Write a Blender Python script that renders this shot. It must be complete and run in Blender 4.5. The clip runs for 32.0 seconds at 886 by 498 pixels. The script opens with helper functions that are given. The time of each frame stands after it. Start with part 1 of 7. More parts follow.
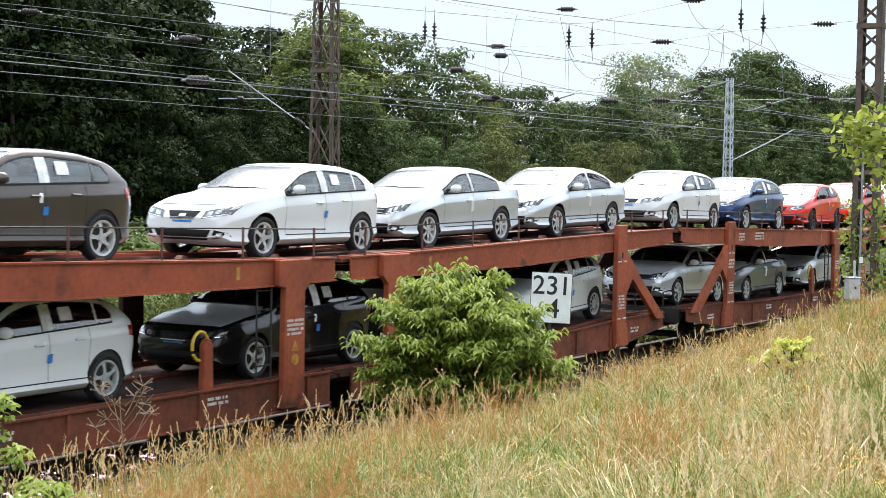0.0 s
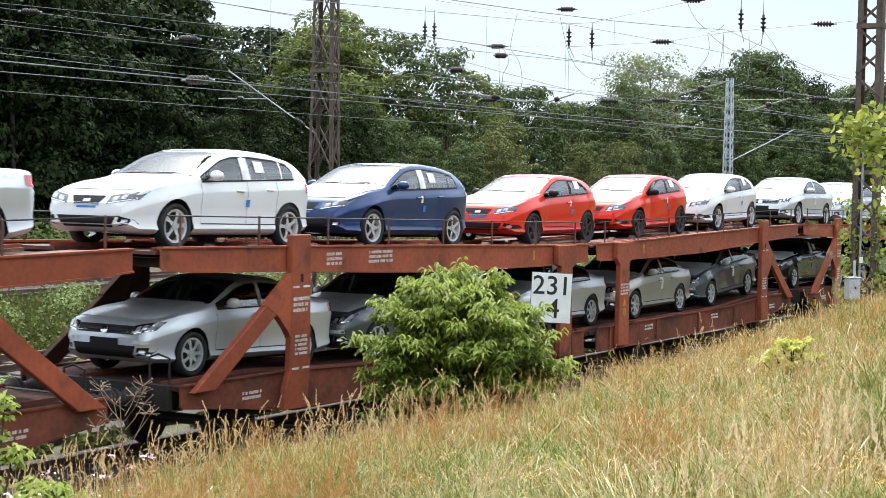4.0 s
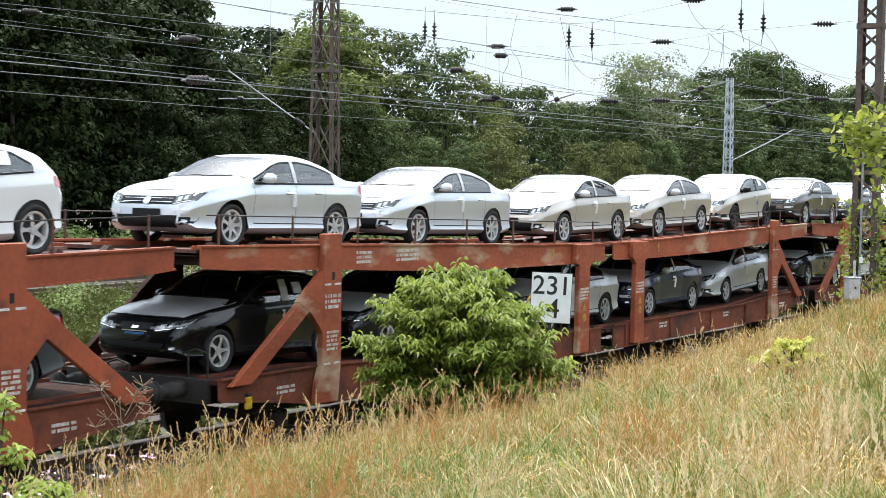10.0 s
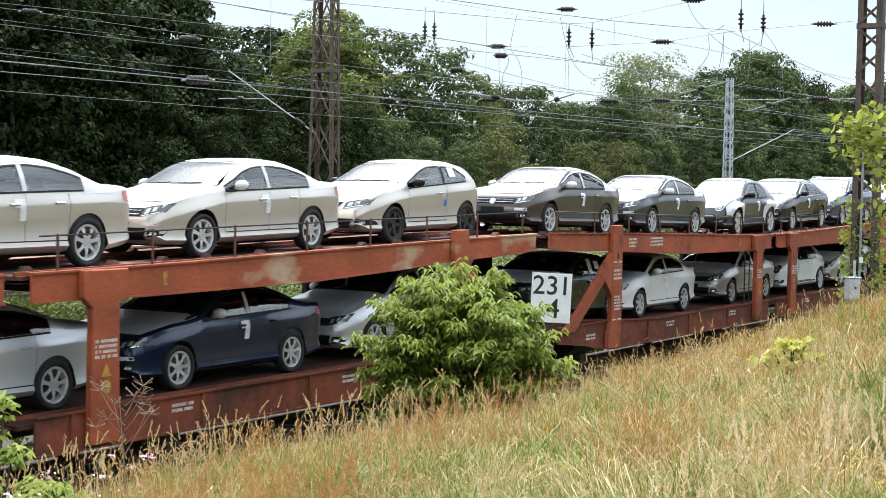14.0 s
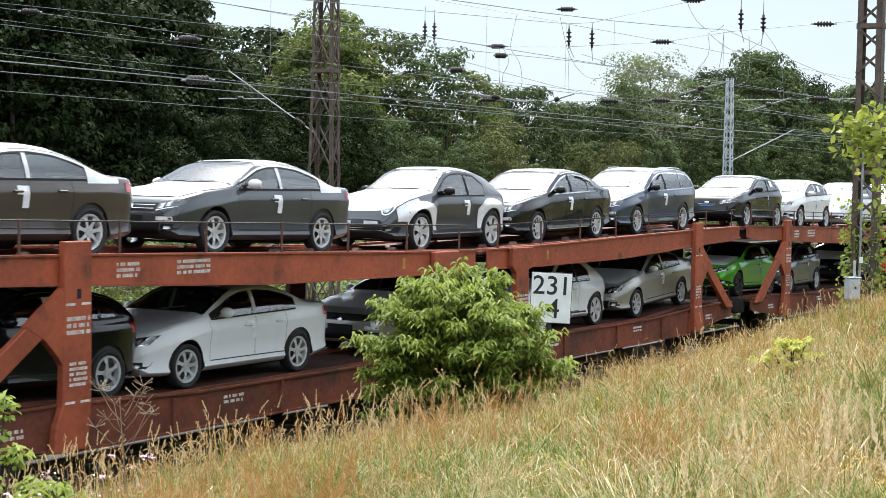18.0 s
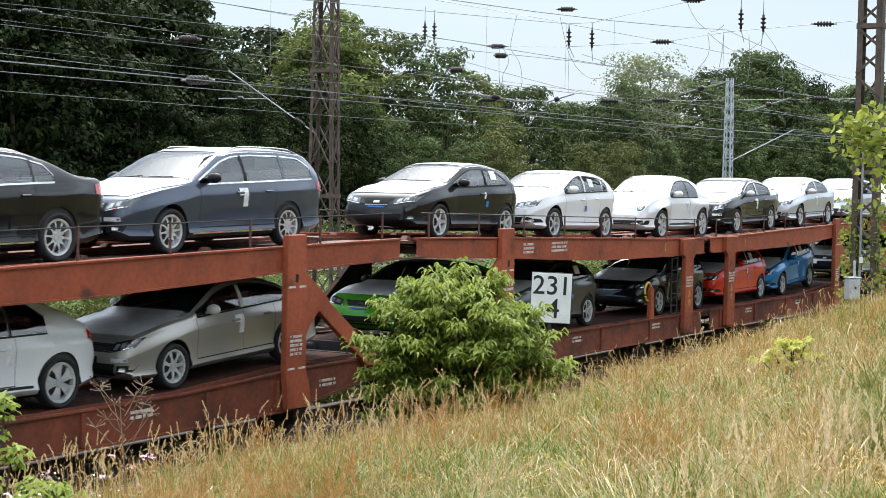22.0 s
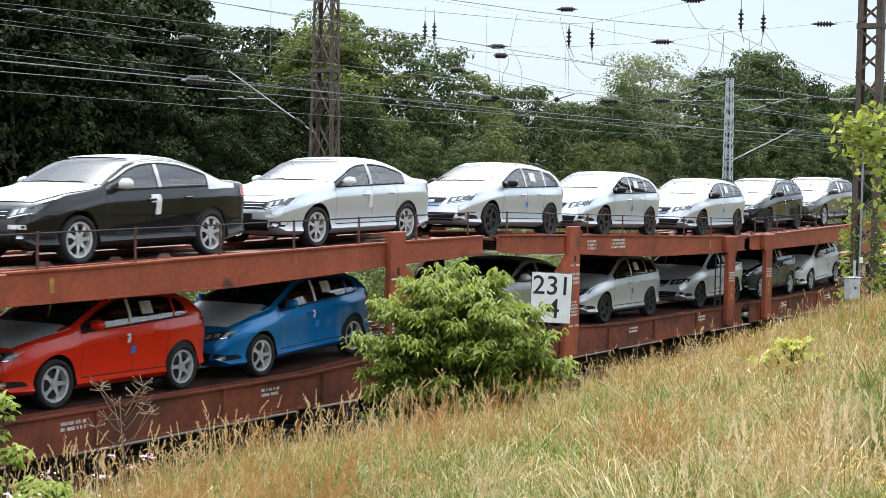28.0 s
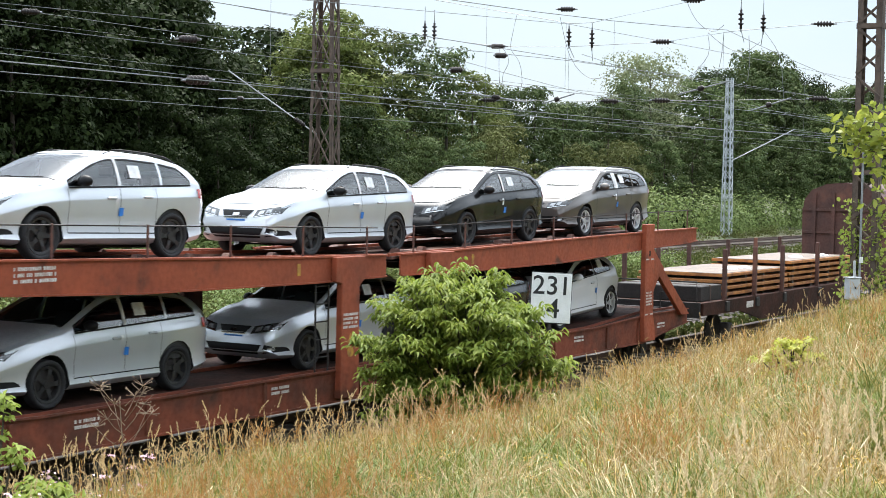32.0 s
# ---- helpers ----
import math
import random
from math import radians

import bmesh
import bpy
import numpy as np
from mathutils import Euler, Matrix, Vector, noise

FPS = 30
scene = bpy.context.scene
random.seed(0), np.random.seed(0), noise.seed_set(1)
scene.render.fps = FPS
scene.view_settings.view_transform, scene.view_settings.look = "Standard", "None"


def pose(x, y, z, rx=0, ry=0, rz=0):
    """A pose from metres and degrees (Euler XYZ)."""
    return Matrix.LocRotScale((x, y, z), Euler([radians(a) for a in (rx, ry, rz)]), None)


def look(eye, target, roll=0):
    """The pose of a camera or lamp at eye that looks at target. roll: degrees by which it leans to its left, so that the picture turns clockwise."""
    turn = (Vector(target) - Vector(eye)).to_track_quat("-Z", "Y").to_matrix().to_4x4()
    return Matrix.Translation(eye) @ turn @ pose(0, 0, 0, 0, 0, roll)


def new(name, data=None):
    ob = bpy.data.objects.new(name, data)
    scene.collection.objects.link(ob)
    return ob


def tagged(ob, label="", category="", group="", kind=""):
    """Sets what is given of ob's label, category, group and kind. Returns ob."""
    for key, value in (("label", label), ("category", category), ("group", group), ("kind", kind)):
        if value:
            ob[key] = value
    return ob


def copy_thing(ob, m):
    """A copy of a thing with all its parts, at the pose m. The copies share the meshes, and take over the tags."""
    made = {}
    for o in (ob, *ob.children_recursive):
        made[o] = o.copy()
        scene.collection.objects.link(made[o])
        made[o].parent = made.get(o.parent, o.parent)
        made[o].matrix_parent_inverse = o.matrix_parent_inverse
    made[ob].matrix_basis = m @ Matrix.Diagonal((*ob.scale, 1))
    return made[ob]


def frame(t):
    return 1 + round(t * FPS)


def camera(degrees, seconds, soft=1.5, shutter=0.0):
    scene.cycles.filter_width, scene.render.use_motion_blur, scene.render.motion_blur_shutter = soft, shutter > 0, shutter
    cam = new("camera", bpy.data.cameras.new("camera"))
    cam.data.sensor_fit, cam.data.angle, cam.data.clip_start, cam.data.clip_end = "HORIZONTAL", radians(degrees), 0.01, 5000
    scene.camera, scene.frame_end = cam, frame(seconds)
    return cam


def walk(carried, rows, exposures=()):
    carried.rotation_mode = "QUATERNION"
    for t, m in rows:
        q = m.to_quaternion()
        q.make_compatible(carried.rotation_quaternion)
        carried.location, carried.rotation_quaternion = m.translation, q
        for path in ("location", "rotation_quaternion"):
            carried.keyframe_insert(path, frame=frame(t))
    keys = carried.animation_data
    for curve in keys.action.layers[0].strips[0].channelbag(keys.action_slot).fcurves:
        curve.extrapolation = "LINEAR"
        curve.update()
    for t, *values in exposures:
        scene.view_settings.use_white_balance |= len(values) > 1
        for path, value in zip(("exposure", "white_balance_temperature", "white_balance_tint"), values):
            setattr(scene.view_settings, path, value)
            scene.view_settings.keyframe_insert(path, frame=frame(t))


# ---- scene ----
# World: x runs along the track (the train travels towards -x), y away from the viewer, z up; rail top is z = 0.
cam = camera(31.609, 32.0, soft=0.85, shutter=0.22)
PAN, TILT, ROLL = 30.699, 2.303, 1.035
EYE = Vector((0.0, -15.124, 3.949))
AIM = look(EYE, EYE + Vector((math.cos(radians(PAN)) * math.cos(radians(TILT)), math.sin(radians(PAN)) * math.cos(radians(TILT)), -math.sin(radians(TILT)))), ROLL)
walk(cam, [(0.0, AIM), (32.0, AIM)], [(0.0, 0.30), (9.0, 0.30), (14.0, 0.27), (19.0, 0.22), (23.0, 0.14), (26.0, 0.16), (30.0, 0.24), (32.0, 0.24)])

# ---- light ----
SUN_ELEV, SUN_AZ = 57.0, 28.0   # degrees; azimuth of the sun counted from +x towards +y
world = bpy.data.worlds.new("sky")
scene.world = world
world.use_nodes = True
wn, wl = world.node_tree.nodes, world.node_tree.links
wn.clear()
w_out, w_bg = wn.new("ShaderNodeOutputWorld"), wn.new("ShaderNodeBackground")
w_sky = wn.new("ShaderNodeTexSky")
w_sky.sky_type, w_sky.sun_disc = "NISHITA", False
w_sky.sun_elevation, w_sky.sun_rotation = radians(SUN_ELEV), radians(90 - SUN_AZ)
w_sky.air_density, w_sky.dust_density, w_sky.ozone_density = 1.0, 2.0, 1.0
w_tc, w_map, w_noise, w_ramp = wn.new("ShaderNodeTexCoord"), wn.new("ShaderNodeMapping"), wn.new("ShaderNodeTexNoise"), wn.new("ShaderNodeMapRange")
w_map.inputs["Scale"].default_value = (1.0, 1.0, 2.6)
w_noise.inputs["Scale"].default_value, w_noise.inputs["Detail"].default_value, w_noise.inputs["Roughness"].default_value = 2.2, 6.0, 0.55
w_ramp.inputs["From Min"].default_value, w_ramp.inputs["From Max"].default_value = 0.36, 0.62
w_ramp.inputs["To Min"].default_value, w_ramp.inputs["To Max"].default_value = 0.45, 0.92
w_gain, w_mix = wn.new("ShaderNodeMix"), wn.new("ShaderNodeMix")
w_gain.data_type = w_mix.data_type = "RGBA"
w_gain.blend_type = "MULTIPLY"
w_gain.inputs["Factor"].default_value = 1.0
w_gain.inputs["B"].default_value = (0.14, 0.14, 0.14, 1)
w_cloud, w_sep, w_up = wn.new("ShaderNodeMix"), wn.new("ShaderNodeSeparateXYZ"), wn.new("ShaderNodeMapRange")
w_cloud.data_type = "RGBA"
w_cloud.inputs["A"].default_value, w_cloud.inputs["B"].default_value = (0.72, 0.86, 1.01, 1), (2.35, 2.62, 2.90, 1)
w_up.inputs["From Min"].default_value, w_up.inputs["From Max"].default_value = 0.12, 0.34
wl.new(w_tc.outputs["Generated"], w_sep.inputs["Vector"])
wl.new(w_sep.outputs["Z"], w_up.inputs["Value"])
wl.new(w_up.outputs["Result"], w_cloud.inputs["Factor"])
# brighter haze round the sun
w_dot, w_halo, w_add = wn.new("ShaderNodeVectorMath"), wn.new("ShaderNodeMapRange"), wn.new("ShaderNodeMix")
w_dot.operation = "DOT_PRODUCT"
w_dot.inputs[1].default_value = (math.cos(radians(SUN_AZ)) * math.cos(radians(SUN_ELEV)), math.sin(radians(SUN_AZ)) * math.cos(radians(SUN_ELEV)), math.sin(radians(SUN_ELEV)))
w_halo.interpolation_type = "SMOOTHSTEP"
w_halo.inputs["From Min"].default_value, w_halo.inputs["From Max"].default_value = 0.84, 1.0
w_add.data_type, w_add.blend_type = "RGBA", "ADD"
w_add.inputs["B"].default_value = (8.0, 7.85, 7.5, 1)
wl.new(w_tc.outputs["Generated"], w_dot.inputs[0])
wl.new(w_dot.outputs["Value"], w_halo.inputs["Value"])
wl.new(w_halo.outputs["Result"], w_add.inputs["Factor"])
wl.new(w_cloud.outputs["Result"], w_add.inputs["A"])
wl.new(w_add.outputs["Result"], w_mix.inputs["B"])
wl.new(w_tc.outputs["Generated"], w_map.inputs["Vector"])
wl.new(w_map.outputs["Vector"], w_noise.inputs["Vector"])
wl.new(w_noise.outputs["Fac"], w_ramp.inputs["Value"])
wl.new(w_sky.outputs["Color"], w_gain.inputs["A"])
wl.new(w_gain.outputs["Result"], w_mix.inputs["A"])
wl.new(w_ramp.outputs["Result"], w_mix.inputs["Factor"])
wl.new(w_mix.outputs["Result"], w_bg.inputs["Color"])
w_bg.inputs["Strength"].default_value = 0.94
wl.new(w_bg.outputs["Background"], w_out.inputs["Surface"])
sun = new("sun", bpy.data.lights.new("sun", "SUN"))
sun.data.energy, sun.data.angle, sun.data.color = 3.8, radians(0.8), (1.0, 0.97, 0.925)
_d = Vector((math.cos(radians(SUN_AZ)) * math.cos(radians(SUN_ELEV)), math.sin(radians(SUN_AZ)) * math.cos(radians(SUN_ELEV)), math.sin(radians(SUN_ELEV))))
sun.matrix_world = look(_d * 60, (0, 0, 0))

# ---- materials ----
def material(name, color, rough=0.6, metal=0.0, color2=None, scale=6.0, bump=0.0, bump_scale=40.0, coat=0.0, island=False, obj_random=0.0,
             spots=None, spot_scale=1.5, spot_lo=0.56, spot_hi=0.66, spec=0.5, coords="Object", translucent=0.0, detail=4.0, stretch=(1, 1, 1), coat_ior=1.5, coat_rough=0.04):
    """A node material: two-scale colour variation, grain and, where asked, stains and relief."""
    m = bpy.data.materials.new(name)
    m.use_nodes = True
    n, l = m.node_tree.nodes, m.node_tree.links
    b = n["Principled BSDF"]
    b.inputs["Roughness"].default_value, b.inputs["Metallic"].default_value = rough, metal
    b.inputs["Specular IOR Level"].default_value = spec
    b.inputs["Coat Weight"].default_value, b.inputs["Coat Roughness"].default_value = coat, coat_rough
    b.inputs["Coat IOR"].default_value = coat_ior
    tc = n.new("ShaderNodeTexCoord")
    mp = n.new("ShaderNodeMapping")
    mp.inputs["Scale"].default_value = stretch
    l.new(tc.outputs[coords], mp.inputs["Vector"])

    def noise_tex(sc, det):
        t = n.new("ShaderNodeTexNoise")
        t.inputs["Scale"].default_value, t.inputs["Detail"].default_value = sc, det
        l.new(mp.outputs["Vector"], t.inputs["Vector"])
        return t

    def mixed(a, bcol, fac, blend="MIX"):
        x = n.new("ShaderNodeMix")
        x.data_type, x.blend_type = "RGBA", blend
        for key, v in (("A", a), ("B", bcol), ("Factor", fac)):
            if isinstance(v, (tuple, list)):
                x.inputs[key].default_value = (*v[:3], 1)
            elif isinstance(v, (int, float)):
                x.inputs[key].default_value = v
            else:
                l.new(v, x.inputs[key])
        return x.outputs["Result"]

    def ranged(v, lo, hi, tlo=0.0, thi=1.0):
        r = n.new("ShaderNodeMapRange")
        for key, val in (("From Min", lo), ("From Max", hi), ("To Min", tlo), ("To Max", thi)):
            r.inputs[key].default_value = val
        l.new(v, r.inputs["Value"])
        return r.outputs["Result"]

    c2 = color2 or tuple(c * 0.72 for c in color)
    col = mixed(color, c2, ranged(noise_tex(scale, detail).outputs["Fac"], 0.35, 0.65))
    if island:
        g = n.new("ShaderNodeNewGeometry")
        col = mixed(col, mixed(color, c2, g.outputs["Random Per Island"]), 0.75)
    if obj_random:
        oi = n.new("ShaderNodeObjectInfo")
        hs = n.new("ShaderNodeHueSaturation")
        l.new(col, hs.inputs["Color"])
        l.new(ranged(oi.outputs["Random"], 0, 1, 1 - obj_random, 1 + obj_random), hs.inputs["Value"])
        col = hs.outputs["Color"]
    if spots:
        col = mixed(col, spots, ranged(noise_tex(spot_scale, 6.0).outputs["Fac"], spot_lo, spot_hi))
    fine = noise_tex(scale * 9, 3.0).outputs["Fac"]
    col = mixed(col, mixed(col, (0.75, 0.75, 0.75), 1.0, "MULTIPLY"), ranged(fine, 0.4, 0.7, 0.0, 0.6))
    l.new(col, b.inputs["Base Color"])
    if coat == 0 and metal < 0.9:
        l.new(ranged(fine, 0.3, 0.7, max(0.02, rough - 0.08), min(1, rough + 0.1)), b.inputs["Roughness"])
    if bump:
        bp = n.new("ShaderNodeBump")
        bp.inputs["Strength"].default_value, bp.inputs["Distance"].default_value = bump, 0.02
        l.new(noise_tex(bump_scale, 4.0).outputs["Fac"], bp.inputs["Height"])
        l.new(bp.outputs["Normal"], b.inputs["Normal"])
    if translucent:
        t = n.new("ShaderNodeBsdfTranslucent")
        l.new(col, t.inputs["Color"])
        ms = n.new("ShaderNodeMixShader")
        ms.inputs["Fac"].default_value = translucent
        l.new(b.outputs["BSDF"], ms.inputs[1])
        l.new(t.outputs["BSDF"], ms.inputs[2])
        l.new(ms.outputs["Shader"], n["Material Output"].inputs["Surface"])
    return m


def paint(name, color, metal=0.0, rough=0.35):
    m = bpy.data.materials.new(name)
    m.use_nodes = True
    n, l = m.node_tree.nodes, m.node_tree.links
    b = n["Principled BSDF"]
    b.inputs["Metallic"].default_value, b.inputs["Roughness"].default_value = metal, rough
    b.inputs["Specular IOR Level"].default_value = 0.05
    b.inputs["Coat Weight"].default_value, b.inputs["Coat Roughness"].default_value = 1.0, 0.025
    b.inputs["Coat IOR"].default_value = 1.40
    tc, t, t2 = n.new("ShaderNodeTexCoord"), n.new("ShaderNodeTexNoise"), n.new("ShaderNodeTexNoise")
    t.inputs["Scale"].default_value, t.inputs["Detail"].default_value = 1.7, 3.0
    t2.inputs["Scale"].default_value = 260.0
    x, x2 = n.new("ShaderNodeMix"), n.new("ShaderNodeMix")
    x.data_type = x2.data_type = "RGBA"
    x.inputs["A"].default_value = (*color, 1)
    x.inputs["B"].default_value = (*[c * 0.86 + 0.003 for c in color], 1)
    x2.inputs["B"].default_value = (*[min(1, c * 1.15 + 0.002) for c in color], 1)
    l.new(tc.outputs["Object"], t.inputs["Vector"])
    l.new(tc.outputs["Object"], t2.inputs["Vector"])
    l.new(t.outputs["Fac"], x.inputs["Factor"])
    l.new(x.outputs["Result"], x2.inputs["A"])
    l.new(t2.outputs["Fac"], x2.inputs["Factor"])
    l.new(x2.outputs["Result"], b.inputs["Base Color"])
    return m


PAINTS = {
    "white": paint("car_paint_white", (0.62, 0.63, 0.635)),
    "silver": paint("car_paint_silver", (0.56, 0.585, 0.62), 0.6, 0.36),
    "beige": paint("car_paint_beige", (0.50, 0.465, 0.42), 0.55, 0.36),
    "greige": paint("car_paint_grey_beige", (0.34, 0.325, 0.30), 0.55, 0.34),
    "grey": paint("car_paint_grey", (0.095, 0.103, 0.116), 0.5, 0.34),
    "darkgrey": paint("car_paint_dark_grey", (0.055, 0.058, 0.062), 0.45, 0.34),
    "brown": paint("car_paint_dark_brown", (0.062, 0.050, 0.043), 0.45, 0.34),
    "black": paint("car_paint_black", (0.004, 0.004, 0.0045)),
    "navy": paint("car_paint_navy", (0.010, 0.016, 0.045), 0.3, 0.32),
    "blue": paint("car_paint_dark_blue", (0.012, 0.036, 0.12), 0.35, 0.32),
    "brightblue": paint("car_paint_bright_blue", (0.003, 0.150, 0.400), 0.3, 0.32),
    "red": paint("car_paint_red", (0.60, 0.024, 0.007)),
    "green": paint("car_paint_green", (0.06, 0.30, 0.015), 0.3, 0.32),
    "bronze": paint("car_paint_bronze_grey", (0.115, 0.102, 0.094), 0.5, 0.34),
    "slate": paint("car_paint_slate", (0.048, 0.060, 0.088), 0.45, 0.34),
}
M_FILM = material("protective_film", (0.69, 0.70, 0.70), 0.42, color2=(0.61, 0.62, 0.63), scale=3.0, bump=0.03, bump_scale=7.0, coat=0.8, coat_rough=0.16)


def pane(name, tint, ior):
    """Thin tinted glass: clear through, with the gloss of both its faces."""
    m = bpy.data.materials.new(name)
    m.use_nodes = True
    n, l = m.node_tree.nodes, m.node_tree.links
    n.remove(n["Principled BSDF"])
    clear, gloss, fr, mx = n.new("ShaderNodeBsdfTransparent"), n.new("ShaderNodeBsdfGlossy"), n.new("ShaderNodeFresnel"), n.new("ShaderNodeMixShader")
    clear.inputs["Color"].default_value = (*tint, 1)
    gloss.inputs["Roughness"].default_value = 0.02
    fr.inputs["IOR"].default_value = ior
    l.new(fr.outputs["Fac"], mx.inputs["Fac"])
    l.new(clear.outputs["BSDF"], mx.inputs[1])
    l.new(gloss.outputs["BSDF"], mx.inputs[2])
    l.new(mx.outputs["Shader"], n["Material Output"].inputs["Surface"])
    return m


M_GLASS = pane("car_glass", (0.66, 0.80, 0.84), 2.05)
M_SCREEN = pane("windscreen_glass", (0.74, 0.86, 0.88), 2.3)
M_LINING = material("dark_cabin_lining", (0.035, 0.036, 0.038), 0.8, scale=14)
M_HEADLINER = material("pale_headliner", (0.52, 0.51, 0.48), 0.9, scale=14)
M_SEAT = material("dark_seat_cloth", (0.05, 0.051, 0.055), 0.9, scale=20, bump=0.2, bump_scale=60)
M_TRIM = material("black_plastic", (0.010, 0.010, 0.011), 0.5, scale=20, spec=0.2)
M_WELL = material("wheel_well_black", (0.006, 0.006, 0.006), 0.9)
M_TYRE = material("tyre_rubber", (0.014, 0.014, 0.015), 0.8, scale=30, bump=0.3, bump_scale=60)
M_RIM = material("alloy_rim", (0.66, 0.67, 0.68), 0.34, 0.45, color2=(0.46, 0.47, 0.48), scale=8)
M_RIM_DARK = material("black_rim", (0.02, 0.02, 0.021), 0.4, scale=8)
M_CHROME = material("chrome", (0.75, 0.76, 0.77), 0.12, 0.95)
M_LAMP = material("headlight_lens", (0.62, 0.64, 0.66), 0.15, 0.5, color2=(0.16, 0.17, 0.18), scale=16, coat=1.0)
M_LAMP_DARK = material("headlight_housing", (0.085, 0.088, 0.092), 0.12, 0.3, color2=(0.02, 0.021, 0.024), scale=11, coat=1.0)
M_TAIL = material("tail_light_red", (0.50, 0.012, 0.008), 0.12, color2=(0.30, 0.008, 0.006), scale=12, coat=1.0)
M_PAPER = material("white_paper", (0.78, 0.79, 0.80), 0.7, scale=9)
M_BLUETAG = material("blue_sticker", (0.03, 0.20, 0.62), 0.5, scale=9)
M_RUST = material("oxide_red_paint", (0.315, 0.074, 0.034), 0.55, color2=(0.215, 0.052, 0.026), scale=1.4, bump=0.25, bump_scale=14, spec=0.25,
                  spots=(0.075, 0.030, 0.020), spot_scale=2.1, spot_lo=0.58, spot_hi=0.74, obj_random=0.10)
M_RUST_PALE = material("oxide_red_paint_flaked", (0.335, 0.082, 0.035), 0.62, color2=(0.225, 0.055, 0.026), scale=1.4, bump=0.25, bump_scale=14, spec=0.25,
                       spots=(0.43, 0.29, 0.19), spot_scale=1.1, spot_lo=0.565, spot_hi=0.66, stretch=(0.6, 1, 1.3), obj_random=0.06)
M_DECK = material("worn_deck_plate", (0.125, 0.042, 0.025), 0.8, color2=(0.050, 0.025, 0.020), scale=2.2, bump=0.4, bump_scale=22,
                  spots=(0.30, 0.16, 0.11), spot_scale=1.3, spot_lo=0.55, spot_hi=0.75)
M_DARKSTEEL = material("grimy_steel", (0.026, 0.020, 0.018), 0.75, color2=(0.014, 0.012, 0.011), scale=5, bump=0.3, bump_scale=25)
# darker, duller red for the lower frame
M_RUST_LOW = material("darker_oxide_red_paint", (0.190, 0.052, 0.028), 0.75, color2=(0.105, 0.034, 0.021), scale=1.6, bump=0.3, bump_scale=16, spec=0.2,
                      spots=(0.070, 0.032, 0.022), spot_scale=1.7, spot_lo=0.5, spot_hi=0.7, obj_random=0.10)
# grimy red, darkened further to carry the shade below decks and on far sides
M_GRIME_SHADE = material("grimy_shaded_oxide_red", (0.060, 0.025, 0.018), 0.85, color2=(0.032, 0.018, 0.014), scale=2.0, bump=0.3, bump_scale=18, spec=0.12)
M_STANCHION = material("dark_stanchion_paint", (0.12, 0.045, 0.030), 0.7, color2=(0.06, 0.028, 0.022), scale=9)
# near black for the deck's underside: its shade as colour
M_UNDER_SHADE = material("shaded_underside", (0.022, 0.016, 0.014), 0.9, color2=(0.040, 0.022, 0.017), scale=3, spec=0.1)
M_MARK = material("white_marking_paint", (0.62, 0.60, 0.57), 0.7, color2=(0.42, 0.36, 0.32), scale=14)
M_YELLOW = material("yellow_marking_paint", (0.46, 0.25, 0.03), 0.6, color2=(0.26, 0.12, 0.03), scale=12)
M_HOSE = material("yellow_hose", (0.58, 0.36, 0.02), 0.5, scale=10)
M_WIRE = material("weathered_copper_wire", (0.20, 0.21, 0.21), 0.5, 0.4, scale=3)
M_INSUL = material("brown_porcelain", (0.020, 0.014, 0.013), 0.45, scale=6, spec=0.3)
M_MAST = material("rusty_lattice_steel", (0.115, 0.080, 0.058), 0.8, color2=(0.066, 0.047, 0.038), scale=5, bump=0.4, bump_scale=30)
M_GALV = material("galvanised_steel", (0.27, 0.285, 0.29), 0.6, 0.2, color2=(0.19, 0.20, 0.215), scale=7)
M_GALV_LIGHT = material("light_galvanised_steel", (0.50, 0.53, 0.55), 0.55, 0.2, color2=(0.40, 0.43, 0.45), scale=5)
M_SIGN = material("white_sign_enamel", (0.76, 0.77, 0.76), 0.4, color2=(0.68, 0.69, 0.67), scale=6)
M_BLACK = material("black_sign_paint", (0.012, 0.012, 0.013), 0.5)
M_CONCRETE = material("grey_concrete", (0.36, 0.36, 0.34), 0.85, color2=(0.26, 0.26, 0.25), scale=7, bump=0.3, bump_scale=40)
M_SOIL = material("dry_grassy_soil", (0.085, 0.068, 0.030), 0.95, color2=(0.042, 0.046, 0.016), scale=0.9, bump=0.8, bump_scale=9, coords="Object",
                  spots=(0.050, 0.070, 0.024), spot_scale=0.35, spot_lo=0.45, spot_hi=0.62)
M_BALLAST = material("ballast_stone", (0.070, 0.052, 0.040), 0.95, color2=(0.030, 0.023, 0.019), scale=9, bump=1.0, bump_scale=24)
M_RAIL = material("rusty_rail", (0.085, 0.050, 0.034), 0.7, 0.1, color2=(0.08, 0.05, 0.04), scale=9)
M_SLEEPER = material("old_sleeper", (0.085, 0.072, 0.060), 0.9, color2=(0.05, 0.042, 0.036), scale=5, bump=0.5, bump_scale=20)


# ---- mesh helpers ----
def link_mesh(name, mesh, parent=None, label=""):
    ob = new(name, mesh)
    if parent is not None:
        ob.parent = parent
    if label:
        ob["label"] = label
    return ob


def part(name, bm, mat, parent=None, label="", smooth=False):
    me = bpy.data.meshes.new(name)
    bm.to_mesh(me)
    bm.free()
    me.materials.append(mat)
    if smooth:
        me.polygons.foreach_set("use_smooth", [True] * len(me.polygons))
    return link_mesh(name, me, parent, label)


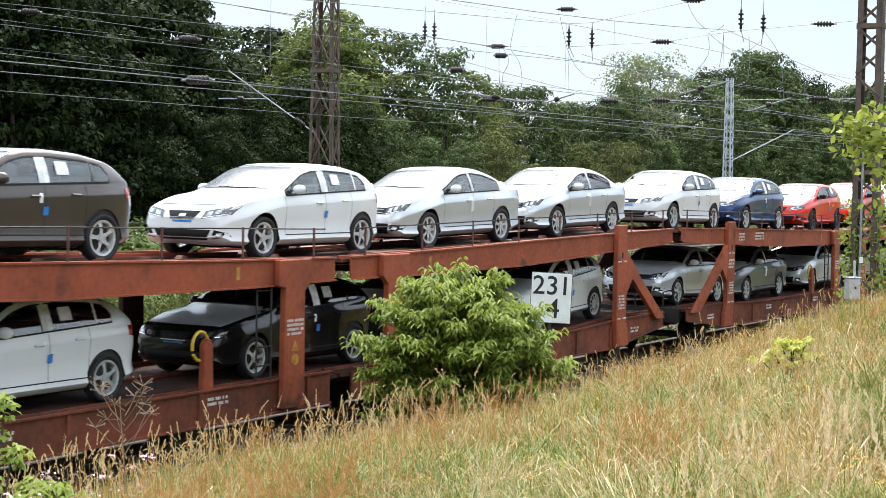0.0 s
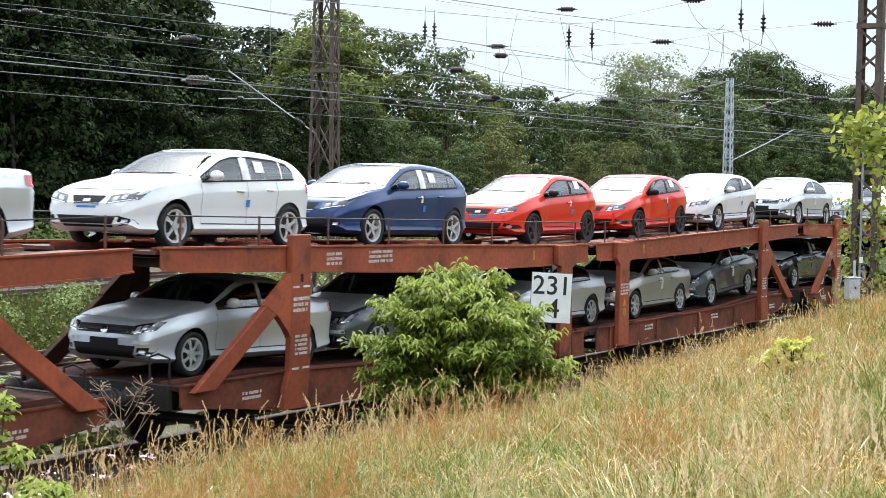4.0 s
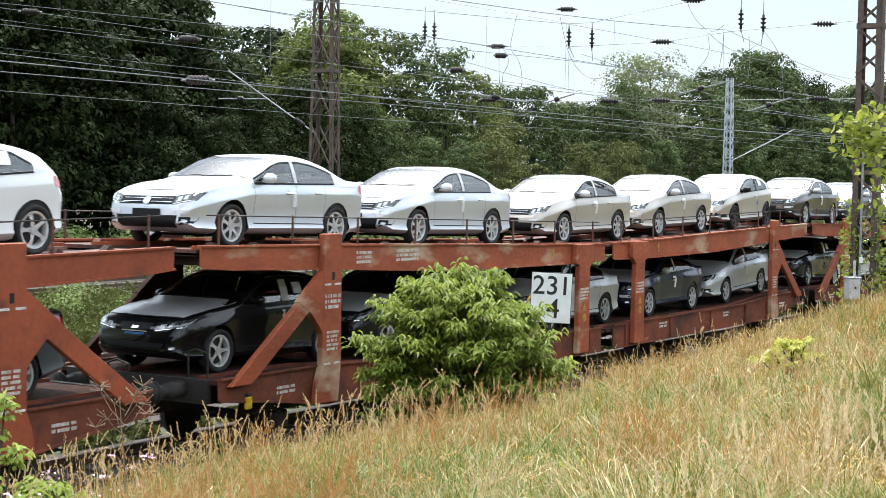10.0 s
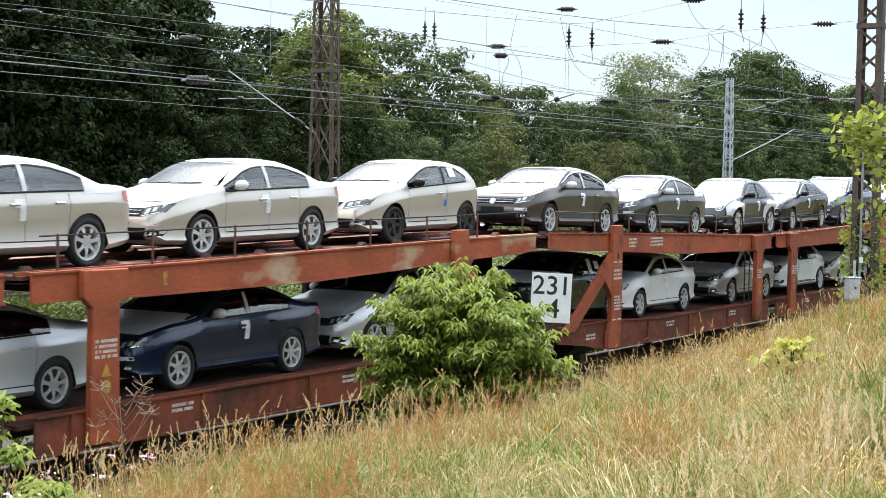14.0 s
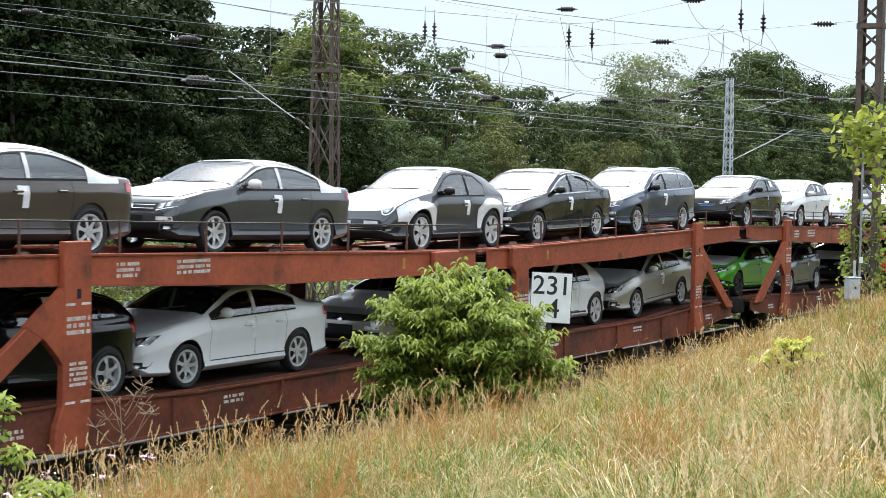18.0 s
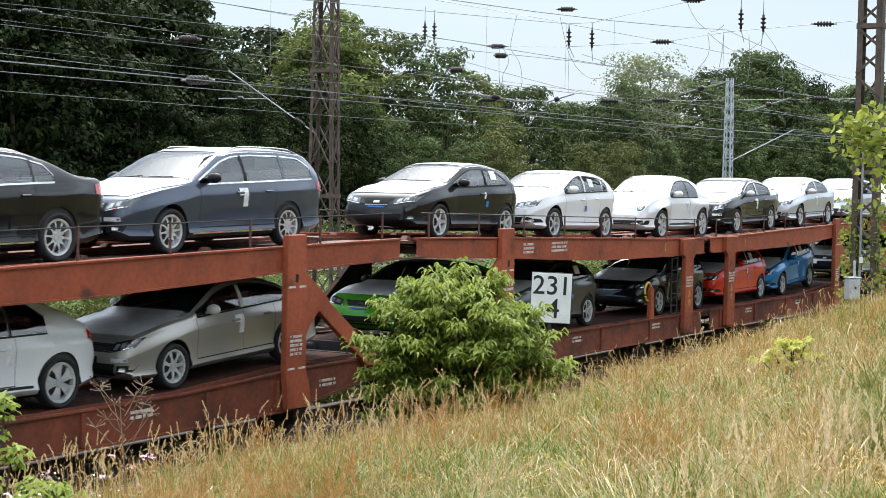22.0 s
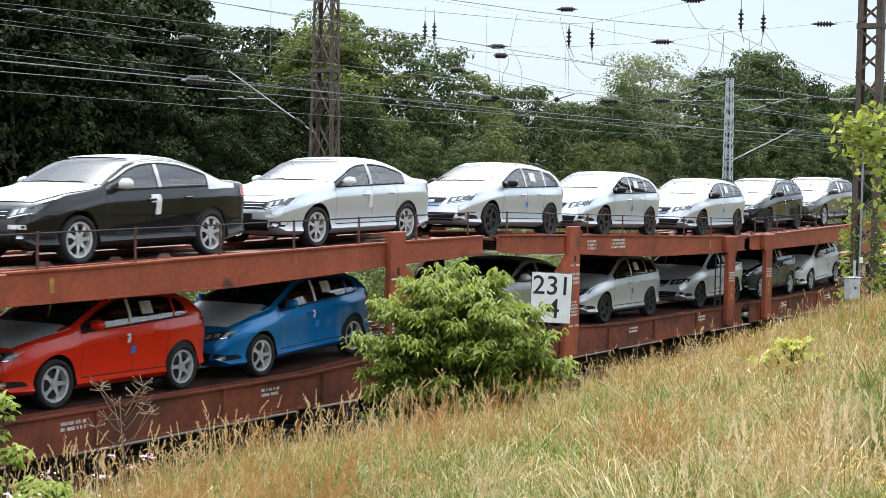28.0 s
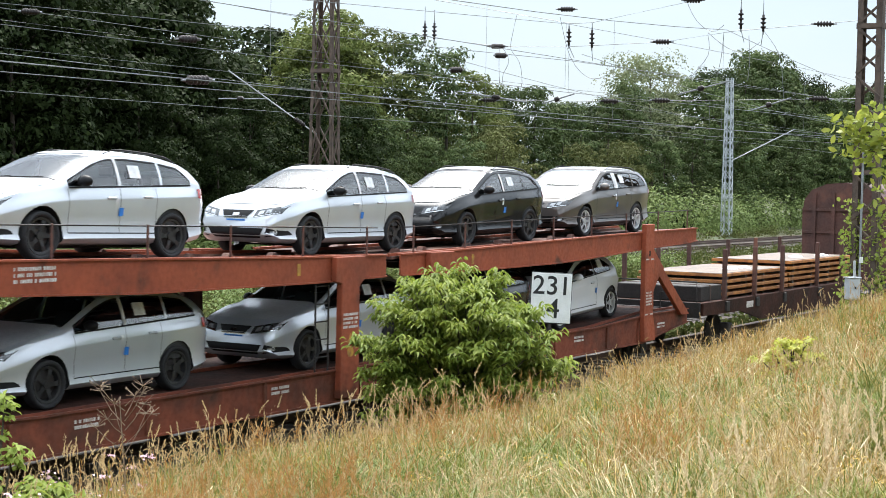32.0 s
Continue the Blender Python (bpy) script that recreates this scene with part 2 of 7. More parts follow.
def grid_mesh(name, P, mat, closed_v=False, smooth=True):
    """A sheet from an array of points [i, j, 3]."""
    P = np.asarray(P, dtype=float)
    a, b = P.shape[:2]
    idx = np.arange(a * b).reshape(a, b)
    if closed_v:
        idx = np.concatenate([idx, idx[:, :1]], 1)
    q = np.stack([idx[:-1, :-1], idx[1:, :-1], idx[1:, 1:], idx[:-1, 1:]], -1).reshape(-1, 4)
    me = bpy.data.meshes.new(name)
    me.from_pydata(P.reshape(-1, 3).tolist(), [], q.tolist())
    me.materials.append(mat)
    if smooth:
        me.polygons.foreach_set("use_smooth", [True] * len(me.polygons))
    return me


def add_box(bm, x0, x1, y0, y1, z0, z1, bevel=0.0):
    r = bmesh.ops.create_cube(bm, size=1.0)
    bmesh.ops.scale(bm, verts=r["verts"], vec=(x1 - x0, y1 - y0, z1 - z0))
    bmesh.ops.translate(bm, verts=r["verts"], vec=((x0 + x1) / 2, (y0 + y1) / 2, (z0 + z1) / 2))
    if bevel:
        e = list({e for v in r["verts"] for e in v.link_edges})
        bmesh.ops.bevel(bm, geom=e, offset=bevel, segments=1, affect="EDGES")


def box(x0, x1, y0, y1, z0, z1, bevel=0.0):
    bm = bmesh.new()
    add_box(bm, x0, x1, y0, y1, z0, z1, bevel)
    return bm


def add_prism(bm, pts, y0, y1):
    """A plate: the outline pts (x, z) between two y."""
    a = [bm.verts.new((x, y0, z)) for x, z in pts]
    b = [bm.verts.new((x, y1, z)) for x, z in pts]
    bm.faces.new(a)
    bm.faces.new(b[::-1])
    for i in range(len(pts)):
        j = (i + 1) % len(pts)
        bm.faces.new((a[j], a[i], b[i], b[j]))
    bmesh.ops.recalc_face_normals(bm, faces=bm.faces)


def add_tube(bm, pts, r, sides=6, r1=None):
    """A round bar along pts, tapering from r to r1."""
    pts = [Vector(q) for q in pts]
    rings = []
    for i, q in enumerate(pts):
        d = (pts[min(i + 1, len(pts) - 1)] - pts[max(i - 1, 0)]).normalized()
        u = d.orthogonal().normalized()
        v = d.cross(u)
        rr = r if r1 is None else r + (r1 - r) * i / (len(pts) - 1)
        rings.append([bm.verts.new(q + rr * (math.cos(2 * math.pi * k / sides) * u + math.sin(2 * math.pi * k / sides) * v)) for k in range(sides)])
    for i in range(len(rings) - 1):
        a, b = rings[i], rings[i + 1]
        best = min(range(sides), key=lambda o: (b[o].co - a[0].co).length)
        b = b[best:] + b[:best]
        rings[i + 1] = b
        for k in range(sides):
            bm.faces.new((a[k], a[(k + 1) % sides], b[(k + 1) % sides], b[k]))
    bm.faces.new(rings[0][::-1])
    bm.faces.new(rings[-1])


def tube(pts, r, sides=6, r1=None):
    bm = bmesh.new()
    add_tube(bm, pts, r, sides, r1)
    return bm


def lathe_mesh(name, prof, mat, seg=24, axis="y"):
    """A turned part: prof of (radius, along)."""
    ang = np.linspace(0, 2 * np.pi, seg, endpoint=False)
    P = np.zeros((len(prof), seg, 3))
    for i, (r, h) in enumerate(prof):
        a, b = r * np.cos(ang), r * np.sin(ang)
        P[i, :, 0], P[i, :, 1], P[i, :, 2] = (a, h, b) if axis == "y" else (a, b, h)
    return grid_mesh(name, P, mat, closed_v=True)


def quads_mesh(name, V, mat, per=4, normals_up=False):
    """One mesh of many separate polygons: V is [n, per, 3]."""
    n = len(V)
    me = bpy.data.meshes.new(name)
    me.vertices.add(n * per)
    me.vertices.foreach_set("co", np.asarray(V, dtype=np.float32).ravel())
    me.loops.add(n * per)
    me.loops.foreach_set("vertex_index", np.arange(n * per, dtype=np.int32))
    me.polygons.add(n)
    me.polygons.foreach_set("loop_start", np.arange(0, n * per, per, dtype=np.int32))
    me.update(calc_edges=True)
    me.materials.append(mat)
    return me


# ---- ground ----
def ground_z(x, y):
    """Height of the ground: the track bed at about -0.25, the bank rising towards the viewer, the plain beyond."""
    bank = np.interp(y, [-60, -18, -14, -10.5, -7, -4.6, -3.2, -2.3], [3.0, 2.7, 2.36, 1.72, 1.04, 0.52, 0.0, -0.32])
    lift = np.clip((x - 24.0) * 0.036, 0, 0.75) * np.clip((-y - 2.3) / 1.2, 0, 1)
    wave = 0.05 * np.sin(x * 0.9 + y * 0.7) + 0.04 * np.sin(x * 2.1 - y * 1.3)
    far = np.interp(y, [-2.3, 3, 30, 36, 60], [-0.32, -0.32, -0.3, 0.1, 0.3])
    return np.where(y < -2.3, bank + lift + wave * np.clip((-y - 2.5) / 1.5, 0, 1), far)


gx = np.concatenate([np.linspace(-900, -20, 12), np.arange(-15, 70, 0.8), np.linspace(72, 300, 40), np.linspace(330, 1800, 12)])
gy = np.concatenate([np.linspace(-900, -62, 8), np.linspace(-60, -16, 12), np.arange(-15, 4, 0.45), np.linspace(5, 60, 25), np.linspace(80, 1500, 14)])
GX, GY = np.meshgrid(gx, gy, indexing="ij")
ground = link_mesh("ground", grid_mesh("ground", np.stack([GX, GY, ground_z(GX, GY)], -1), M_SOIL))
tagged(ground, "dry grassy railway bank and flat ground", "ground", kind="structure")


def bed(y, name, label, sleepers=0):
    """A track: ballast bed with two rails and its sleepers."""
    bm = bmesh.new()
    add_prism(bm, [(-120, -0.34), (-120, -0.20), (420, -0.20), (420, -0.34)], y - 1.75, y + 1.75)
    ob = part(name, bm, M_BALLAST)
    tagged(ob, label, "railway track", kind="structure")
    for s in (-0.75, 0.75):
        bm = bmesh.new()
        add_box(bm, -120, 420, y + s - 0.035, y + s + 0.035, -0.045, 0.0)
        add_box(bm, -120, 420, y + s - 0.010, y + s + 0.010, -0.13, -0.044)
        add_box(bm, -120, 420, y + s - 0.065, y + s + 0.065, -0.15, -0.129)
        part("rail", bm, M_RAIL, ob)
    for k in range(sleepers):
        part_ob = link_mesh("sleeper", SLEEPER, ob)
        part_ob.location = (14 + 0.65 * k, y, -0.235)
    return ob


SLEEPER = bpy.data.meshes.new("sleeper")
_bm = box(-0.13, 0.13, -1.3, 1.3, 0.0, 0.075, 0.015)
_bm.to_mesh(SLEEPER)
_bm.free()
SLEEPER.materials.append(M_SLEEPER)
track_bed = bed(0.0, "track_1", "railway track of rusty rails on grey ballast", 80)
far_beds = [bed(y, "track_%d" % (i + 2), "weathered side track on ballast", (90, 120, 0, 0)[i]) for i, y in enumerate((4.6, 10.4, 25.4, 29.6))]

# ---- the train ----
# Distance travelled by the train at each second.
TRAVEL = [(0, 0.0), (1, 4.554), (2, 9.050), (3, 13.513), (4, 17.95), (5, 22.40), (6, 26.792), (7, 31.131), (8, 35.407), (9, 39.837), (10, 44.061), (11, 48.269),
          (12, 52.432), (13, 56.541), (14, 60.576), (15, 64.55), (16, 68.50), (17, 72.444), (18, 76.405), (19, 80.375), (20, 84.372), (21, 88.327), (22, 92.313),
          (23, 96.280), (24, 100.110), (25, 104.133), (26, 108.20), (27, 112.33), (28, 116.469), (29, 120.597), (30, 124.766), (31, 129.009), (32, 133.156)]
MOVING = []   # (thing, x at the start, z, pitch in degrees)
UNIT, FIRST = 26.92, 33.40
MIDS = [FIRST + UNIT * k + UNIT / 2 for k in range(-1, 5)]


def deck_up(d):
    return 2.785 + 0.245 * min(abs(d), 13.3) / 13.46


def deck_low(d):
    return float(np.interp(abs(d), [0, 8.0, 10.8, 13.3], [1.02, 1.03, 1.19, 1.19]))


def near_mid(x):
    return min(MIDS, key=lambda m: abs(x - m))


def bars(parent, name, mat, x0, x1, z0, z1, y, rows, seed):
    """Unreadable lettering as rows of short bars on a side plate."""
    rnd = random.Random(seed)
    h = (z1 - z0) / rows
    for r in range(rows):
        bm = bmesh.new()
        x = x0
        while x < x1 - 0.02:
            w = min(rnd.uniform(0.016, 0.034), x1 - x)
            add_box(bm, x, x + w, y - 0.003, y + 0.001, z0 + r * h + h * 0.2, z0 + r * h + h * 0.8)
            x += w + (0.012 if rnd.random() < 0.8 else 0.045)
        part(name, bm, mat, parent)["kind"] = "stuff"


def carrier_half(mid, side, rust, pole, plates, seed):
    """Half of a two-level car carrier: side = -1 runs from the middle joint to the front end, +1 to the rear end."""
    rnd = random.Random(seed)
    w = new("car_carrier_wagon")
    tagged(w, "oxide-red two-level railway car carrier wagon, worn paint", "railway wagon", "car carrier wagons")
    S = side

    def X(d):
        return S * d

    def prism(name, pts, y0, y1, mat=rust, label=""):
        bm = bmesh.new()
        add_prism(bm, [(X(a), b) for a, b in pts], y0, y1)
        return part(name, bm, mat, w, label)

    top = [(0.22, 2.83), (3, 2.87), (6, 2.945), (9.5, 3.02), (13.18, 3.08)]
    bot = [(13.18, 2.79), (12.6, 2.745), (9.9, 2.66), (8.2, 2.58), (6, 2.50), (2.2, 2.47), (0.22, 2.49)]
    for y0, y1 in ((-1.50, -1.47), (1.47, 1.50)):
        beam = prism("upper_beam", top + bot, y0, y1)
        so = -1 if y0 < 0 else 1
        ya, yb = sorted((1.50 * so, 1.535 * so))
        for line, t in ((top, 0.022), (bot[::-1], 0.020)):
            bm = bmesh.new()
            add_prism(bm, [(X(a), b + 0.004) for a, b in line] + [(X(a), b - t) for a, b in line[::-1]], ya, yb)
            part("flange", bm, rust, beam)
        bm = bmesh.new()
        yi = sorted((1.47 * so, 1.41 * so))
        add_prism(bm, [(X(a), b + 0.004) for a, b in top] + [(X(a), b - 0.03) for a, b in top[::-1]], *yi)
        part("inner_flange", bm, rust, beam)
    # upper floor: two running plates with a raised guide, and cross members
    fl = [(0.10, deck_up(0.10)), (6.5, deck_up(6.5)), (13.18, deck_up(13.18))]
    for y0, y1 in ((-1.40, -0.42), (0.42, 1.40)):
        prism("running_plate", fl + [(a, b - 0.05) for a, b in fl[::-1]], y0, y1, M_DECK)
        prism("guide_rail", [(a, b + 0.05) for a, b in fl] + [(a, b - 0.01) for a, b in fl[::-1]], y0 + 0.05, y0 + 0.09, rust)
    prism("centre_plate", [(a, b - 0.05) for a, b in fl] + [(a, b - 0.08) for a, b in fl[::-1]], -0.42, 0.42, M_GRIME_SHADE)
    # added sheet that blackens the underside as shade would; cross members match it
    prism("underfloor", [(a, b - 0.082) for a, b in fl] + [(a, b - 0.092) for a, b in fl[::-1]], -1.40, 1.40, M_UNDER_SHADE)
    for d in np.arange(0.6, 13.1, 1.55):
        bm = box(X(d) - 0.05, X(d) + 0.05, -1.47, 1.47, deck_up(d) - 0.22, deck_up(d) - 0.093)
        part("cross_member", bm, M_UNDER_SHADE, w)
    # side cable on small stanchions
    for y in (-1.44, 1.44):
        z = [(d, deck_up(d) + 0.47) for d in (0.4, 13.0)]
        part("guard_cable", tube([(X(d), y, h) for d, h in z], 0.011, 5), M_DARKSTEEL, w)
        for d in np.arange(0.7, 13.1, 1.72):
            bm = box(X(d) - 0.017, X(d) + 0.017, y - 0.012, y + 0.012, deck_up(d) - 0.02, deck_up(d) + 0.49, 0.004)
            part("stanchion", bm, M_STANCHION, w)
    # lower frame
    ltop = [(0.3, 1.10), (7.8, 1.11), (10.4, 1.22), (12.75, 1.22)]
    lbot = [(12.75, 0.92), (11.6, 0.80), (10.2, 0.62), (0.3, 0.62)]
    for so in (-1, 1):
        y0, y1 = sorted((1.46 * so, 1.49 * so))
        beam = prism("lower_beam", ltop + lbot, y0, y1, M_RUST_LOW)
        ya, yb = sorted((1.49 * so, 1.53 * so))
        for line, t in ((ltop, 0.025), (lbot[::-1], 0.025)):
            bm = bmesh.new()
            add_prism(bm, [(X(a), b + 0.004) for a, b in line] + [(X(a), b - t) for a, b in line[::-1]], ya, yb)
            part("flange", bm, M_RUST_LOW, beam)
        for d in (0.9, 3.4, 5.9, 8.3, 9.9):
            bm = box(X(d) - 0.03, X(d) + 0.03, ya, yb - 0.004 * so, 0.64, 1.07)
            part("stiffener", bm, M_RUST_LOW, beam)
    lf = [(0.05, deck_low(0)), (8, deck_low(8)), (10.8, deck_low(10.8)), (12.75, deck_low(12.75))]
    # lower floor takes the dark red, with the upper deck's shade in its colour
    prism("lower_floor", [(a, b) for a, b in lf] + [(a, b - 0.06) for a, b in lf[::-1]], -1.45, 1.45, M_GRIME_SHADE)
    for y in (-0.72, 0.72):
        prism("wheel_guide", [(a, b + 0.05) for a, b in lf] + [(a, b - 0.01) for a, b in lf[::-1]], y - 0.42, y - 0.38, M_RUST_LOW)
    # posts: one near the joint, one with its brace near the end
    # far-side pieces get the dark red: their shade is put into the colour
    for so in (-1, 1):
        y0, y1 = sorted((1.505 * so, 1.615 * so))
        bm = bmesh.new()
        add_prism(bm, [(X(a), b) for a, b in ((1.12, 0.66), (1.64, 0.66), (1.62, 2.42), (1.78, 2.46), (1.78, 2.84), (0.98, 2.84), (0.98, 2.5), (1.14, 2.36))], y0, y1)
        bmesh.ops.bevel(bm, geom=list(bm.edges), offset=0.012, segments=1, affect="EDGES")
        post = part("post", bm, rust if so < 0 else M_GRIME_SHADE, w)
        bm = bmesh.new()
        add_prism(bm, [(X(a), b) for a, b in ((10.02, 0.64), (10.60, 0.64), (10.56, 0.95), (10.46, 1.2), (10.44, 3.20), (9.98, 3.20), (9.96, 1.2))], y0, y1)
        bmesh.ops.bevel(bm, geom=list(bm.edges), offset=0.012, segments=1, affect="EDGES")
        end_post = part("end_post", bm, rust if so < 0 else M_GRIME_SHADE, w)
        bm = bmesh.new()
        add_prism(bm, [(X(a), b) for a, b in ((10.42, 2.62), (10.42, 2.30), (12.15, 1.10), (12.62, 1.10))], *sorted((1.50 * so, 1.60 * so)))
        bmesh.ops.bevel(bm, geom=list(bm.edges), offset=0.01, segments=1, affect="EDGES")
        brace = part("brace", bm, rust if so < 0 else M_GRIME_SHADE, w)
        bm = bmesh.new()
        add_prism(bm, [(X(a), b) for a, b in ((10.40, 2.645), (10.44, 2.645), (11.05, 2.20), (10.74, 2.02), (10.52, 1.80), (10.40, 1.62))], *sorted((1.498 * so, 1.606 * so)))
        part("gusset_plate", bm, rust if so < 0 else M_GRIME_SHADE, brace)
        if so < 0:
            for a, b in ((2.42, 2.45), (1.22, 1.25)):
                for dd in (10.0, 10.26):
                    part("reference_mark", box(min(X(dd), X(dd + 0.16)), max(X(dd), X(dd + 0.16)), -1.619, -1.6145, a, b), M_MARK, end_post)
            part("slot", box(X(10.2) - 0.035, X(10.2) + 0.035, -1.618, -1.614, 2.5, 2.62), M_WELL, end_post)
            bars(end_post, "lettering", M_MARK, X(10.2) - 0.15, X(10.2) + 0.15, 1.42, 1.74, -1.616, 5, seed + 3)
            if side < 0:
                bars(end_post, "lettering", M_MARK, X(10.2) - 0.2, X(10.2) + 0.2, 2.05, 2.3, -1.616, 3, seed + 5)
            bars(post, "lettering", M_MARK, X(1.38) - 0.2, X(1.38) + 0.2, 1.72, 1.98, -1.616, 4, seed + 4)
            bm = bmesh.new()
            add_prism(bm, [(X(1.38) - 0.09, 1.5), (X(1.38) + 0.09, 1.5), (X(1.38), 1.66)], -1.619, -1.614)
            part("warning_triangle", bm, M_YELLOW, post)
            bm = bmesh.new()
            add_prism(bm, [(X(1.38) + 0.085 * math.cos(k * math.pi / 6), 1.37 + 0.085 * math.sin(k * math.pi / 6)) for k in range(12)], -1.619, -1.614)
            part("round_mark", bm, M_YELLOW, post)
    part("yellow_mark", box(X(2.6) - 0.04, X(2.6) + 0.04, -1.505, -1.498, 2.58, 2.76), M_YELLOW, w)
    if seed == 12:
        valve = part("brake_valve_box", box(X(12.14) - 0.06, X(12.14) + 0.06, -1.56, -1.49, 0.74, 0.92, 0.015), M_HOSE, w)
        part("valve_cap", box(X(12.14) - 0.045, X(12.14) + 0.045, -1.555, -1.495, 0.92, 0.97, 0.01), M_DARKSTEEL, valve)
    # ladder beside the joint post
    if side < 0:
        for dx in (1.78, 2.12):
            part("ladder_rail", tube([(X(dx), -1.47, 0.9), (X(dx), -1.47, 2.55)], 0.016, 6), M_DARKSTEEL, w)
        for z in np.arange(1.05, 2.5, 0.27):
            part("rung", tube([(X(1.78), -1.47, z), (X(2.12), -1.47, z)], 0.012, 6), M_DARKSTEEL, w)
    if plates:
        for a, wd, rows in ((9.2, 0.42, 3), (7.9, 0.7, 3)):
            bars(w, "lettering", M_MARK, X(a) - wd / 2, X(a) + wd / 2, 2.70, 2.92, -1.501, rows, seed + int(a))
    for a in (3.0, 7.0, 11.2):
        bars(w, "lettering", M_MARK, X(a) - 0.22, X(a) + 0.22, 0.86, 1.0, -1.491, 2, seed + 30 + int(a))
    # running gear
    for d in (3.1, 10.9):
        for so in (-1, 1):
            me = lathe_mesh("wheel", [(0.02, -0.07), (0.16, -0.07), (0.18, -0.02), (0.34, -0.02), (0.35, -0.07), (0.42, -0.06), (0.42, 0.03), (0.45, 0.04), (0.45, 0.07), (0.02, 0.07)], M_DARKSTEEL)
            wh = link_mesh("rail_wheel", me, w)
            wh.matrix_basis = pose(X(d), 0.76 * so, 0.42, 0, 0, 0 if so < 0 else 180)
            part("axle_box", box(X(d) - 0.16, X(d) + 0.16, *sorted((0.95 * so, 1.22 * so)), 0.3, 0.56, 0.03), M_DARKSTEEL, w)
            bm = bmesh.new()
            for k in range(5):
                add_box(bm, X(d) - 0.62 + 0.07 * k, X(d) + 0.62 - 0.07 * k, *sorted((1.02 * so, 1.14 * so)), 0.56 + 0.026 * k, 0.58 + 0.026 * k)
            part("leaf_spring", bm, M_DARKSTEEL, w)
            bm = bmesh.new()
            add_prism(bm, [(X(d) - 0.42, 0.66), (X(d) - 0.2, 0.22), (X(d) + 0.2, 0.22), (X(d) + 0.42, 0.66)], *sorted((0.93 * so, 0.96 * so)))
            part("axle_guard", bm, M_DARKSTEEL, w)
        part("axle", tube([(X(d), -0.75, 0.42), (X(d), 0.75, 0.42)], 0.08, 10), M_DARKSTEEL, w)
    part("centre_sill", box(min(X(0.1), X(12.7)), max(X(0.1), X(12.7)), -0.25, 0.25, 0.62, 0.93), M_DARKSTEEL, w)
    part("end_beam", box(min(X(12.7), X(12.82)), max(X(12.7), X(12.82)), -1.3, 1.3, 0.86, 1.2), M_DARKSTEEL, w)
    for y in (-0.875, 0.875):
        me = lathe_mesh("buffer", [(0.0, 0.0), (0.16, 0.0), (0.16, 0.03), (0.09, 0.05), (0.09, 0.28), (0.12, 0.29), (0.12, 0.62), (0.0, 0.62)], M_DARKSTEEL, 18)
        bf = link_mesh("buffer", me, w)
        bf.matrix_basis = pose(X(13.43), y, 1.05, 0, 0, 90 * S)
    part("coupling_hook", box(min(X(12.8), X(13.4)), max(X(12.8), X(13.4)), -0.05, 0.05, 0.95, 1.03, 0.02), M_DARKSTEEL, w)
    part("end_handle", tube([(X(12.65), -1.2, 1.2), (X(12.65), -1.2, 1.55), (X(12.65), -1.0, 1.6), (X(12.65), -0.85, 1.55), (X(12.65), -0.85, 1.2)], 0.018, 6), M_DARKSTEEL, w)
    # wheel chocks on the upper deck
    for d in np.arange(1.0, 12.6, 1.15):
        for y in (-0.95, 0.75):
            if rnd.random() < 0.75:
                dd = d + rnd.uniform(-0.3, 0.3)
                z = deck_up(dd)
                bm = bmesh.new()
                add_prism(bm, [(X(dd) - 0.11, z), (X(dd) + 0.11, z), (X(dd) + 0.02, z + 0.075), (X(dd) - 0.03, z + 0.075)], y, y + 0.12)
                part("wheel_chock", bm, M_DECK, w)
    if pole and side < 0:
        bm = bmesh.new()
        add_prism(bm, [(X(3.30), 1.06), (X(3.06), 1.06), (X(3.08), 1.72), (X(3.14), 1.80), (X(3.22), 1.80), (X(3.28), 1.72)], -1.47, -1.38)
        bmesh.ops.bevel(bm, geom=list(bm.edges), offset=0.015, segments=2, affect="EDGES")
        hp = part("hose_post", bm, rust, w)
        pts = [(X(3.18) - 0.1 + 0.17 * math.cos(a), -1.40, 1.70 + 0.20 * math.sin(a)) for a in np.linspace(-2.6, 3.4, 18)]
        part("hose", tube(pts, 0.024, 7), M_HOSE, hp)
    MOVING.append((w, mid, 0.0, 0.0))
    return w


# ---- cars ----
def smooth_curve(pts, win):
    xs = np.arange(pts[0][0], pts[-1][0] + 0.005, 0.005)
    ys = np.interp(xs, [q[0] for q in pts], [q[1] for q in pts])
    k = max(1, int(win / 0.005))
    pad = np.concatenate([np.full(k, ys[0]), ys, np.full(k, ys[-1])])
    for _ in range(2):
        pad = np.convolve(pad, np.ones(k) / k, "same")
    return xs, pad[k:-k]


